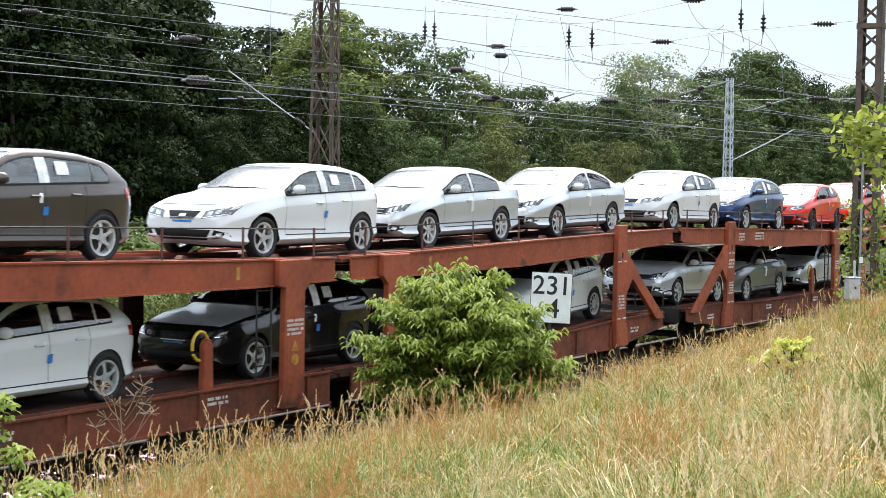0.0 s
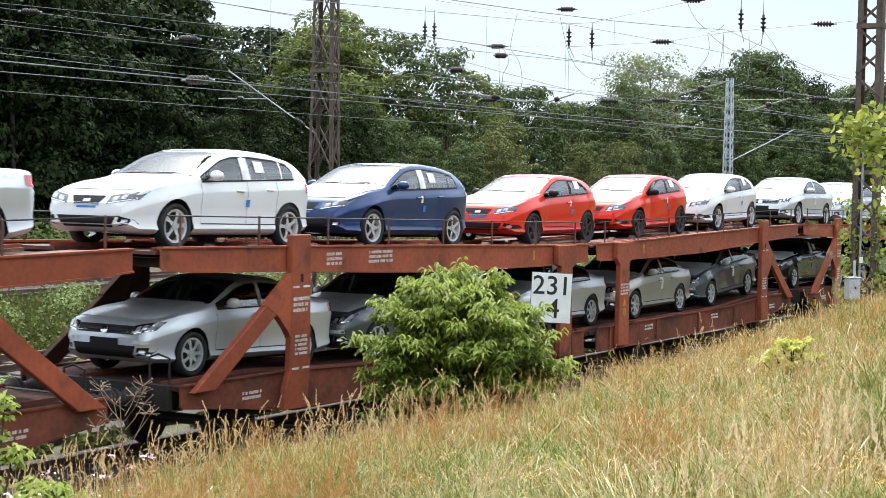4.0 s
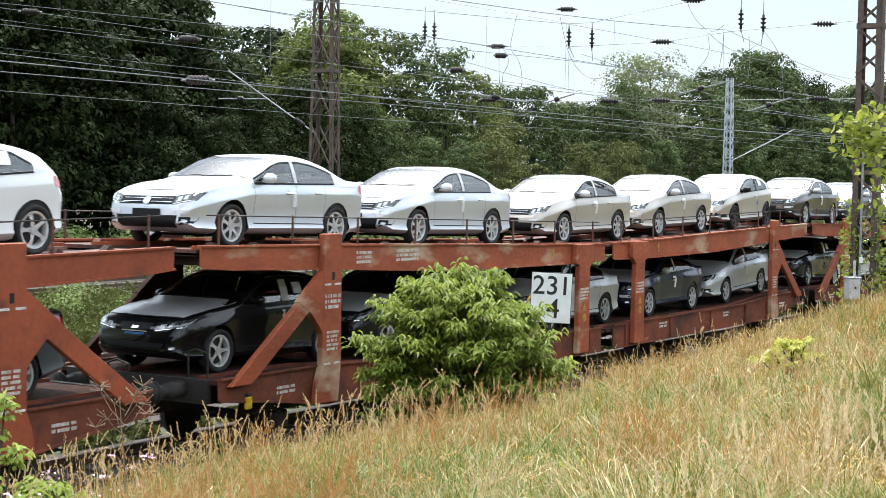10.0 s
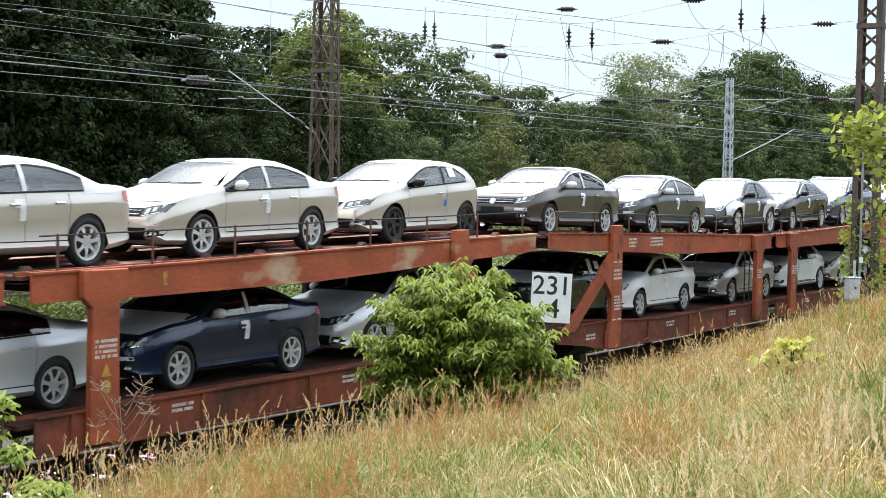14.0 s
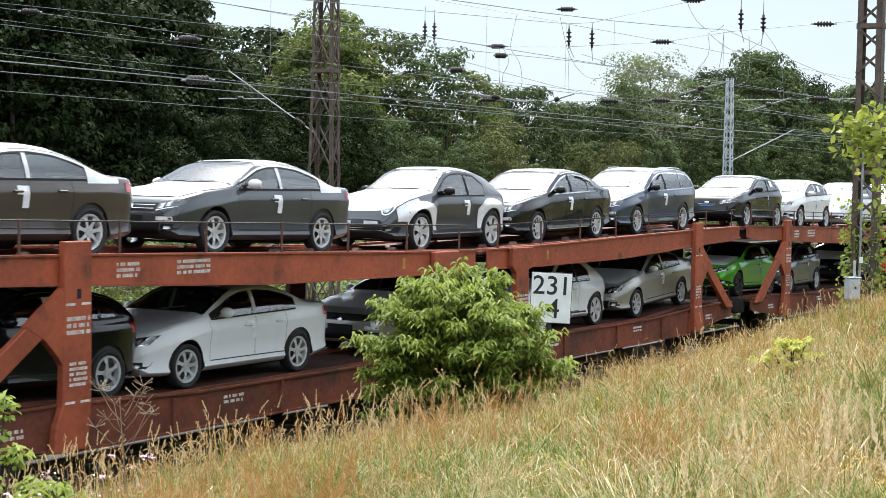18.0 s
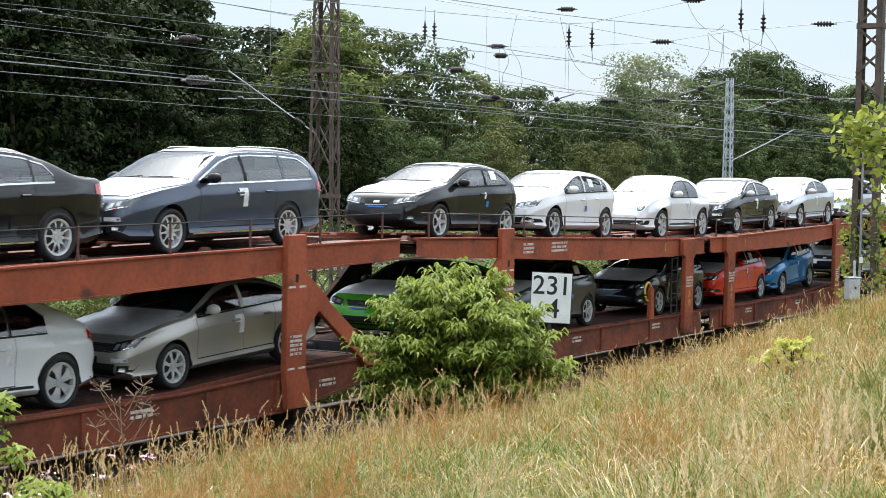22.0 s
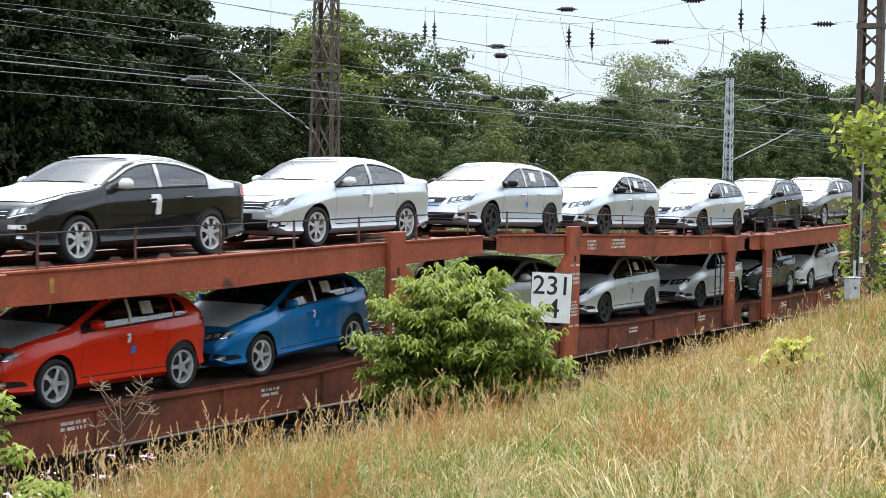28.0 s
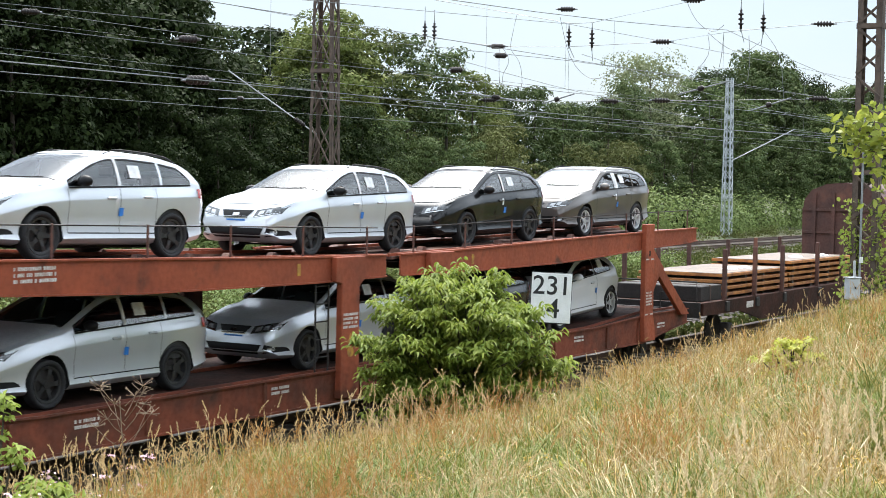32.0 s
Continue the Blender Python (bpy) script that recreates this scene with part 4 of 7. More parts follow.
        if kind == "saloon":
            add("cabin_film", side_sheet("cabin_film", a + 0.08, b + 0.01, lambda x: s.section(x)[13][1] + 0.018, lambda x: s.edge(x)[1], M_FILM, 0.004, so, 22, 3), "upper_film")
            add("cabin_film", side_sheet("cabin_film", b + 0.012, r1 + 0.28, lambda x: s.belt(x) - 0.03, lambda x: s.edge(x)[1], M_FILM, 0.004, so, 12, 7), "upper_film")
        # door joints
        doors = [sides[0][0] - 0.02, (b0 + b1) / 2]
        if kind not in ("small3", "beetle"):
            doors.append(min(sides[1][1] + 0.02, s.fo + s.wb - 0.34))
        else:
            doors[1] += 0.06
        for d in (doors if so < 0 else doors[:2]):
            add("door_joint", side_sheet("door_joint", d - 0.0035, d + 0.0035, lambda x: 0.36, lambda x: s.belt(x) - 0.005, M_WELL, 0.003, so, 2, 14))
        add("sill_joint", side_sheet("sill_joint", doors[0], doors[-1], lambda x: 0.348, lambda x: 0.354, M_WELL, 0.003, so, 12, 2))
        if kind.startswith("big") or kind == "beetle":
            add("sill_trim", side_sheet("sill_trim", s.fo + s.tyre + 0.12, s.fo + s.wb - s.tyre - 0.12, lambda x: 0.262 if kind != "beetle" else 0.31, lambda x: 0.285 if kind.startswith("big") else 0.30 if kind != "beetle" else 0.345, M_CHROME if kind.startswith("big") else M_TRIM, 0.004, so, 8, 2))
        hs = [b0 - 0.24] + ([doors[2] - 0.26] if len(doors) > 2 else [])
        for hx in hs:
            bm = bmesh.new()
            z = s.belt(hx) - 0.13
            y = s.side_y(hx, z)
            add_box(bm, hx - ox, hx - ox + 0.17, so * y - 0.026, so * y + 0.026, z - 0.018, z + 0.018, 0.012)
            add("door_handle", part_mesh(bm, PAINTS["white"]), "paint")
        # mirror
        mx, mz = w0 + 0.34, s.belt(w0 + 0.34) + 0.09
        my = s.side_y(mx, mz)
        bm = bmesh.new()
        r = bmesh.ops.create_uvsphere(bm, u_segments=14, v_segments=9, radius=1.0)
        bmesh.ops.scale(bm, verts=bm.verts, vec=(0.085, 0.115, 0.075))
        for v in bm.verts:
            if v.co.x > 0.03:
                v.co.x = 0.03
        bmesh.ops.translate(bm, verts=bm.verts, vec=(mx - ox, so * (my + 0.12), mz + 0.01))
        add_box(bm, mx - ox - 0.03, mx - ox + 0.03, so * (my + 0.03) - 0.05, so * (my + 0.03) + 0.05, mz - 0.055, mz - 0.025)
        add("wing_mirror", part_mesh(bm, PAINTS["white"], True), "mirror")
        # lamps
        if kind == "beetle":
            P = []
            for rr in (0.02, 0.075, 0.105):
                row = []
                for k in range(18):
                    a2 = 2 * math.pi * k / 18
                    yy, zz = so * 0.62 + rr * math.cos(a2), 0.735 + rr * math.sin(a2)
                    row.append((s.end_x(yy, zz) - 0.012 - ox, yy, zz))
                P.append(row if so > 0 else row[::-1])
            add("headlight", grid_mesh("headlight", P, M_LAMP_DARK, True))
            P = []
            for rr in (0.01, 0.045, 0.062):
                row = []
                for k in range(14):
                    a2 = 2 * math.pi * k / 14
                    yy, zz = so * 0.61 + rr * math.cos(a2), 0.73 + rr * math.sin(a2)
                    row.append((s.end_x(yy, zz) - 0.020 - ox, yy, zz))
                P.append(row if so > 0 else row[::-1])
            add("lens", grid_mesh("lens", P, M_LAMP, True), under="headlight")
            P = []
            for rr in (0.092, 0.108):
                row = []
                for k in range(22):
                    a2 = 2 * math.pi * k / 22
                    yy, zz = so * 0.62 + rr * math.cos(a2), 0.735 + rr * math.sin(a2)
                    row.append((s.end_x(yy, zz) - 0.019 - ox, yy, zz))
                P.append(row if so > 0 else row[::-1])
            add("chrome_ring", grid_mesh("chrome_ring", P, M_CHROME, True), under="headlight")
        else:
            big = 0.0 if kind.startswith(("small", "hatch", "estate")) else 0.02
            inner = 0.36 if kind.startswith(("small", "hatch", "estate")) else 0.49
            f = s.W / 1.8
            cs = [(so * inner, 0.60), (so * 0.785, 0.665), (so * 0.805, 0.79), (so * (inner + 0.03), 0.715 + big)]

            def lamp_patch(name, u0, u1, v0, v1, mat, off, under=None, n=9, m=5):
                q = [np.array(v) for v in cs]
                at = lambda u, v: (q[0] * (1 - u) + q[1] * u) * (1 - v) + (q[3] * (1 - u) + q[2] * u) * v
                c = [at(u0, v0), at(u1, v0), at(u1, v1), at(u0, v1)]
                c = [(y * f, z) for y, z in c]
                add(name, end_sheet(name, c if so > 0 else [c[1], c[0], c[3], c[2]], mat, off, n=n, m=m), under=under)

            lamp_patch("headlight", 0, 1, 0, 1, M_LAMP_DARK, 0.008, n=11)
            lamp_patch("lens", 0.16, 0.40, 0.24, 0.78, M_LAMP, 0.012, "headlight", 5)
            lamp_patch("lens", 0.50, 0.72, 0.28, 0.80, M_LAMP, 0.012, "headlight", 5)
            lamp_patch("light_strip", 0.08, 0.95, 0.04, 0.13, M_CHROME, 0.012, "headlight", 9, 2)
        c = [(so * 0.58, 0.315), (so * 0.76, 0.335), (so * 0.78, 0.43), (so * 0.60, 0.43)] if kind in ("saloon", "big_saloon", "big_estate", "beetle") else [(so * 0.53, 0.30), (so * 0.78, 0.335), (so * 0.76, 0.40), (so * 0.60, 0.445)]
        add("fog_light", end_sheet("fog_light", c if so > 0 else [c[1], c[0], c[3], c[2]], M_TRIM, 0.006, n=5, m=3))
        c = [(so * 0.64, 0.355), (so * 0.71, 0.36), (so * 0.71, 0.40), (so * 0.64, 0.40)]
        add("fog_lens", end_sheet("fog_lens", c if so > 0 else [c[1], c[0], c[3], c[2]], M_LAMP, 0.011, n=3, m=3), under="fog_light")
        c = [(so * 0.46, 0.80), (so * 0.78, 0.80), (so * 0.76, 0.96), (so * 0.50, 0.94)]
        f = s.W / 1.8
        c = [(y * f, z) for y, z in c]
        add("tail_light", end_sheet("tail_light", c[::-1] if so > 0 else [c[2], c[3], c[0], c[1]], M_TAIL, 0.006, True, 6, 4))
        ts = side_sheet("tail_light", s.L - 0.34, s.L - 0.05, lambda x: 0.82 + 0.12 * (s.L - 0.05 - x), lambda x: min(0.985, s.edge(x)[1] - 0.02), M_TAIL, 0.007, so, 6, 4)
        add("tail_light", ts)
    # nose
    if kind == "beetle":
        c = [(-0.62, 0.33), (0.62, 0.33), (0.66, 0.43), (-0.66, 0.43)]
        add("intake", end_sheet("intake", c, M_TRIM, 0.006, n=12))
        for z in (0.36, 0.40):
            add("intake_bar", end_sheet("intake_bar", [(-0.6, z), (0.6, z), (0.6, z + 0.012), (-0.6, z + 0.012)], M_CHROME, 0.011, n=12, m=2))
        for y in (-0.5, 0.05):
            add("white_label", end_sheet("white_label", [(y, 0.47), (y + 0.28, 0.47), (y + 0.28, 0.53), (y, 0.53)], M_PAPER, 0.008, n=5, m=2))
    elif kind in ("saloon", "big_saloon", "big_estate"):
        add("grille", end_sheet("grille", [(-0.48, 0.605), (0.48, 0.605), (0.51, 0.722), (-0.51, 0.722)], M_TRIM, 0.007, n=12))
        for z in ((0.640, 0.690) if kind == "saloon" else (0.628, 0.653, 0.678, 0.703)):
            add("grille_bar", end_sheet("grille_bar", [(-0.45, z), (0.45, z), (0.45, z + 0.006), (-0.45, z + 0.006)], M_CHROME, 0.012, n=12, m=2))
        P = [[(s.end_x(rr * math.cos(a2), 0.655 + rr * math.sin(a2)) - 0.018 - ox, rr * math.cos(a2), 0.655 + rr * math.sin(a2)) for a2 in np.linspace(0, 2 * math.pi, 16, endpoint=False)] for rr in (0.005, 0.05, 0.062)]
        add("badge", grid_mesh("badge", P, M_CHROME, True))
        add("intake", end_sheet("intake", [(-0.52, 0.275), (0.52, 0.275), (0.57, 0.45), (-0.57, 0.45)], M_TRIM, 0.006, n=12))
        add("plate_holder", end_sheet("plate_holder", [(-0.26, 0.44), (0.26, 0.44), (0.26, 0.54), (-0.26, 0.54)], M_TRIM, 0.014, n=6))
        for y in (-0.74, 0.50):
            add("white_label", end_sheet("white_label", [(y, 0.475), (y + 0.24, 0.475), (y + 0.24, 0.53), (y, 0.53)], M_PAPER, 0.009, n=5, m=2))
    else:
        add("grille", end_sheet("grille", [(-0.22, 0.600), (0.22, 0.600), (0.31, 0.715), (-0.31, 0.715)], M_TRIM, 0.007, n=10))
        add("grille_frame", end_sheet("grille_frame", [(-0.24, 0.588), (0.24, 0.588), (0.23, 0.604), (-0.23, 0.604)], M_CHROME, 0.010, n=10, m=2))
        P = [[(s.end_x(yy, zz) - 0.016 - ox, yy, zz) for yy in np.linspace(-0.06, 0.06, 6)] for zz in (0.632, 0.652, 0.672)]
        add("badge", grid_mesh("badge", P, M_CHROME))
        add("blue_label", end_sheet("blue_label", [(-0.18, 0.548), (0.18, 0.548), (0.18, 0.575), (-0.18, 0.575)], M_BLUETAG, 0.008, n=5, m=2))
        add("intake", end_sheet("intake", [(-0.44, 0.285), (0.44, 0.285), (0.54, 0.44), (-0.54, 0.44)], M_TRIM, 0.006, n=12))
    # tail
    add("rear_badge", end_sheet("rear_badge", [(-0.06, 0.83), (0.06, 0.83), (0.06, 0.93), (-0.06, 0.93)], M_CHROME, 0.008, True, 4, 4))
    add("rear_bumper_trim", end_sheet("rear_bumper_trim", [(0.6, 0.33), (-0.6, 0.33), (-0.62, 0.44), (0.62, 0.44)][::-1], M_TRIM, 0.006, True, 10))
    # underside
    bm = bmesh.new()
    add_box(bm, -s.wb / 2 - 0.1, s.wb / 2 + 0.2, -0.55, 0.55, 0.15, 0.22, 0.02)
    add("underbody", part_mesh(bm, M_WELL))
    if kind in ("big_estate", "small_estate", "estate"):
        for so in (-1, 1):
            xs = np.linspace(w1 + 0.25, r0 - 0.25, 9)
            bm = tube([(x - ox, so * (s.edge(x)[0] - 0.05), s.top_z(x, s.edge(x)[0] - 0.05) + (0.045 if 0 < i < 8 else 0.0)) for i, x in enumerate(xs)], 0.014, 6)
            add("roof_rail", part_mesh(bm, M_CHROME if kind == "big_estate" else M_TRIM, True))
    xa = roof_end - 0.25
    bm = tube([(xa - ox, 0, s.top(xa)), (xa - ox + 0.08, 0, s.top(xa) + 0.07)], 0.012, 6, 0.005)
    add("aerial", part_mesh(bm, M_TRIM))
    PARTS[kind] = out
    return out


def part_mesh(bm, mat, smooth=False):
    me = bpy.data.meshes.new("piece")
    bm.to_mesh(me)
    bm.free()
    me.materials.append(mat)
    if smooth:
        me.polygons.foreach_set("use_smooth", [True] * len(me.polygons))
    return me


WHEELS = {}


def wheel_meshes(style, r_tyre, r_rim):
    key = (style, round(r_tyre, 3))
    if key in WHEELS:
        return WHEELS[key]
    tyre = lathe_mesh("tyre", [(r_rim - 0.005, 0.085), (r_rim + 0.01, -0.055), (r_rim + 0.03, -0.085), (r_tyre - 0.03, -0.1), (r_tyre - 0.008, -0.085), (r_tyre, -0.05), (r_tyre, 0.05), (r_tyre - 0.02, 0.095), (r_rim, 0.09)], M_TYRE, 30)
    mat = M_RIM if style != "dark" else M_RIM_DARK
    bm = bmesh.new()
    ang = np.linspace(0, 2 * np.pi, 30, endpoint=False)
    prof = [(r_rim + 0.012, -0.062), (r_rim + 0.012, -0.075), (r_rim - 0.018, -0.07), (r_rim - 0.03, -0.02), (r_rim - 0.035, 0.05)]
    rings = [[bm.verts.new((r * math.cos(a), h, r * math.sin(a))) for a in ang] for r, h in prof]
    for a, b in zip(rings, rings[1:]):
        for k in range(30):
            bm.faces.new((a[k], b[k], b[(k + 1) % 30], a[(k + 1) % 30]))
    spokes, wide = {"alloy": (5, 0.36), "multi": (10, 0.16), "dark": (5, 0.42), "cover": (7, 0.34), "disc": (5, 0.95)}[style]
    for i in range(spokes):
        a = 2 * math.pi * i / spokes + 0.2
        q = []
        for rr, ww, h in ((0.045, wide * 0.9, -0.055), (r_rim * 0.6, wide * 0.62, -0.066), (r_rim - 0.012, wide * 0.72, -0.06)):
            hw = ww * (0.5 if rr < 0.06 else 1.0) * rr * 0.72 if rr > 0.06 else 0.035
            for sgn in (-1, 1):
                c, d = math.cos(a), math.sin(a)
                q.append(bm.verts.new((rr * c - sgn * hw * d, h, rr * d + sgn * hw * c)))
        for j in (0, 2):
            bm.faces.new((q[j], q[j + 1], q[j + 3], q[j + 2]))
    hub = [bm.verts.new((0.06 * math.cos(a), -0.068, 0.06 * math.sin(a))) for a in ang]
    hub2 = [bm.verts.new((0.062 * math.cos(a), -0.04, 0.062 * math.sin(a))) for a in ang]
    bm.faces.new(hub)
    for k in range(30):
        bm.faces.new((hub[k], hub2[k], hub2[(k + 1) % 30], hub[(k + 1) % 30]))
    rim = part_mesh(bm, mat)
    disc = lathe_mesh("brake_disc", [(0.0, -0.012), (r_rim - 0.05, -0.012), (r_rim - 0.02, 0.02), (0.0, 0.03)], M_DARKSTEEL, 20)
    WHEELS[key] = (tyre, rim, disc)
    return WHEELS[key]


CAR_WORDS = {"saloon": "four-door saloon car", "hatch5": "five-door hatchback car", "estate": "estate car", "small3": "three-door small hatchback car", "small5": "five-door small hatchback car",
             "small_estate": "small estate car", "beetle": "rounded two-door coupe car", "big_saloon": "large four-door saloon car", "big_estate": "large estate car"}
COLOUR_WORDS = {"white": "white", "silver": "silver", "beige": "beige metallic", "greige": "silver-brown metallic", "grey": "grey metallic", "darkgrey": "dark grey", "brown": "dark brown", "black": "black", "navy": "navy blue", "blue": "dark blue", "brightblue": "bright blue",
                "red": "bright red", "green": "bright green", "slate": "slate blue-grey", "bronze": "bronze-grey metallic"}


def car(kind, colour, x_front_axle, upper, wheels="alloy", mirror="paint", tag="white"):
    """One new car on the train, nose towards -x."""
    s = SHAPES[kind]
    pieces = PARTS.get(kind) or build_shape(kind)
    c = new("car")
    if kind.startswith("small"):
        x_front_axle += 0.05
    deck = "upper deck" if upper else "lower deck"
    tagged(c, ("%s %s with white protective film, %s" if upper else "%s %s with filmed bonnet, %s") % (COLOUR_WORDS[colour], CAR_WORDS[kind], deck), "car", "cars on the train")
    last = {}
    for name, me, at, role, under in pieces:
        if (role == "upper_film" and not upper) or (name == "roof_film" and colour in ("red", "blue", "brown") and kind in ("hatch5", "small3")):
            continue
        ob = link_mesh(name, me, last[under] if under else c)
        last[name] = ob
        if role == "paint" or role == "mirror":
            ob.material_slots[0].link = "OBJECT"
            ob.material_slots[0].material = PAINTS[colour] if role == "paint" else {"paint": PAINTS[colour], "black": M_TRIM, "film": M_FILM}[mirror]
    style = wheels
    ty, rim, disc = wheel_meshes(style, s.tyre, s.rim)
    for wx in (-s.wb / 2, s.wb / 2):
        for so in (-1, 1):
            t = link_mesh("wheel", ty, c)
            t.matrix_basis = pose(wx, so * (s.W / 2 - 0.115), s.tyre, 0, (wx * 40) % 60, 0 if so < 0 else 180)
            link_mesh("rim", rim, t, "black steel rim" if style == "dark" else "silver alloy rim")
            if so < 0:
                link_mesh("brake_disc", disc, t)
    # transport labels on the near and far doors
    ox = s.fo + s.wb / 2
    b0 = WINDOWS[kind][1][0][1]
    so = -1
    if tag == "white":
        spots = [(b0 - 0.02, s.belt(b0) - 0.24, 0.11, 0.20, M_PAPER, "paper_label"), (b0 - 0.07, s.belt(b0) - 0.12, 0.20, 0.11, M_PAPER, "paper_label")]
    else:
        spots = [(b0 - 0.06, s.belt(b0) - 0.16, 0.06, 0.12, M_PAPER, "paper_label"), (b0 + 0.04, s.belt(b0) - 0.32, 0.09, 0.11, M_BLUETAG, "blue_label")]
    for px, pz, w, h, mat, nm in spots:
        P = [[(px + a * w - ox, so * (s.side_y(px + a * w, pz + b * h) + 0.010), pz + b * h) for b in np.linspace(-0.5, 0.5, 9)] for a in (-0.5, 0, 0.5)]
        link_mesh(nm, grid_mesh(nm, P, mat), c)
    if kind not in ("saloon", "beetle", "big_saloon", "big_estate"):
        a, b = WINDOWS[kind][1][1]
        px = a + 0.38 * (b - a)
        pz = s.belt(px) + 0.21
        P = [[(px + u * 0.22 - ox, so * (s.side_y(px + u * 0.22, pz + v * 0.17) + 0.010), pz + v * 0.17) for v in (-0.5, 0, 0.5)] for u in (-0.5, 0, 0.5)]
        link_mesh("window_paper", grid_mesh("window_paper", P, M_PAPER), c)
    m1 = near_mid(x_front_axle)
    m2 = near_mid(x_front_axle + s.wb)
    dz = deck_up if upper else deck_low
    z1, z2 = dz(x_front_axle - m1), dz(x_front_axle + s.wb - m2)
    MOVING.append((c, x_front_axle + s.wb / 2, (z1 + z2) / 2 + 0.002, math.degrees(math.atan2(z1 - z2, s.wb))))
    return c


for k, m in enumerate(MIDS):
    pale = M_RUST_PALE if k == 2 else M_RUST
    carrier_half(m, -1, pale, k in (0, 1, 2, 4), k in (1, 2, 3, 4, 5), 10 + k)
    carrier_half(m, 1, pale, False, False, 40 + k)

UPPER = [("hatch5", "brown", 12.67, "alloy", "paint", "blue"), ("hatch5", "white", 18.77, "alloy", "paint", "blue"), ("saloon", "silver", 23.56, "cover", "film", "white"), ("saloon", "silver", 28.60, "cover", "film", "white"),
         ("hatch5", "white", 34.70, "alloy", "paint", "blue"), ("hatch5", "blue", 39.69, "alloy", "paint", "blue"), ("small3", "red", 45.53, "dark", "black", "blue"), ("small3", "red", 50.70, "dark", "black", "blue"),
         ("small3", "white", 55.70, "alloy", "paint", "blue"), ("saloon", "silver", 62.07, "cover", "film", "white"), ("saloon", "silver", 67.25, "cover", "film", "white"), ("saloon", "beige", 72.97, "cover", "film", "white"),
         ("saloon", "beige", 77.94, "cover", "film", "white"), ("small3", "beige", 83.0, "dark", "black", "blue"), ("saloon", "brown", 88.83, "cover", "film", "white"), ("saloon", "darkgrey", 94.04, "cover", "film", "white"),
         ("beetle", "darkgrey", 99.68, "disc", "black", "white"), ("big_saloon", "black", 104.10, "multi", "black", "white"), ("big_estate", "slate", 108.97, "multi", "black", "white"), ("small3", "black", 116.25, "alloy", "black", "blue"),
         ("small5", "white", 120.80, "alloy", "paint", "blue"), ("beetle", "white", 126.34, "disc", "paint", "white"), ("saloon", "black", 131.37, "cover", "film", "white"), ("saloon", "silver", 136.63, "cover", "film", "white"),
         ("small_estate", "silver", 142.28, "dark", "black", "blue"), ("small_estate", "silver", 147.36, "dark", "black", "blue"), ("small_estate", "silver", 153.14, "dark", "black", "blue"), ("small_estate", "black", 158.08, "dark", "black", "blue"), ("estate", "bronze", 163.04, "alloy", "paint", "blue")]
LOWER = [("hatch5", "white", 12.77, "alloy", "paint", "blue"), ("hatch5", "black", 18.60, "alloy", "paint", "blue"), ("hatch5", "darkgrey", 23.24, "alloy", "paint", "blue"), ("hatch5", "white", 27.80, "multi", "paint", "blue"),
         ("saloon", "silver", 35.10, "cover", "film", "white"), ("saloon", "grey", 39.90, "cover", "film", "white"), ("saloon", "silver", 45.60, "cover", "film", "white"), ("saloon", "greige", 50.55, "cover", "film", "white"), ("saloon", "grey", 55.30, "cover", "film", "white"),
         ("hatch5", "black", 61.8, "alloy", "paint", "blue"), ("hatch5", "black", 66.3, "alloy", "paint", "blue"), ("saloon", "silver", 72.40, "cover", "film", "white"), ("saloon", "navy", 77.46, "cover", "film", "white"), ("saloon", "silver", 82.45, "cover", "film", "white"),
         ("hatch5", "black", 89.20, "alloy", "paint", "blue"), ("saloon", "white", 93.45, "cover", "paint", "white"), ("saloon", "greige", 99.37, "cover", "film", "white"), ("beetle", "white", 104.34, "disc", "black", "white"), ("saloon", "greige", 109.10, "cover", "film", "white"),
         ("small3", "green", 115.75, "dark", "black", "blue"), ("small3", "darkgrey", 120.0, "alloy", "paint", "blue"), ("small3", "black", 126.34, "alloy", "paint", "blue"), ("small5", "red", 130.95, "alloy", "paint", "blue"), ("small5", "brightblue", 135.26, "alloy", "paint", "blue"),
         ("saloon", "silver", 142.73, "cover", "film", "white"), ("small_estate", "silver", 147.5, "dark", "black", "blue"), ("small_estate", "silver", 153.12, "dark", "black", "blue"), ("small_estate", "black", 157.6, "alloy", "black", "blue"), ("small3", "white", 162.02, "alloy", "paint", "blue")]
for row in UPPER:
    car(row[0], row[1], row[2], True, *row[3:])
for row in LOWER:
    car(row[0], row[1], row[2], False, *row[3:])


# ---- the wagons behind the car carriers ----
M_WAGON = material("brown_wagon_paint", (0.095, 0.038, 0.027), 0.7, color2=(0.060, 0.026, 0.020), scale=1.6, bump=0.2, bump_scale=12, spots=(0.20, 0.075, 0.045), spot_scale=0.9, spot_lo=0.58, spot_hi=0.7)


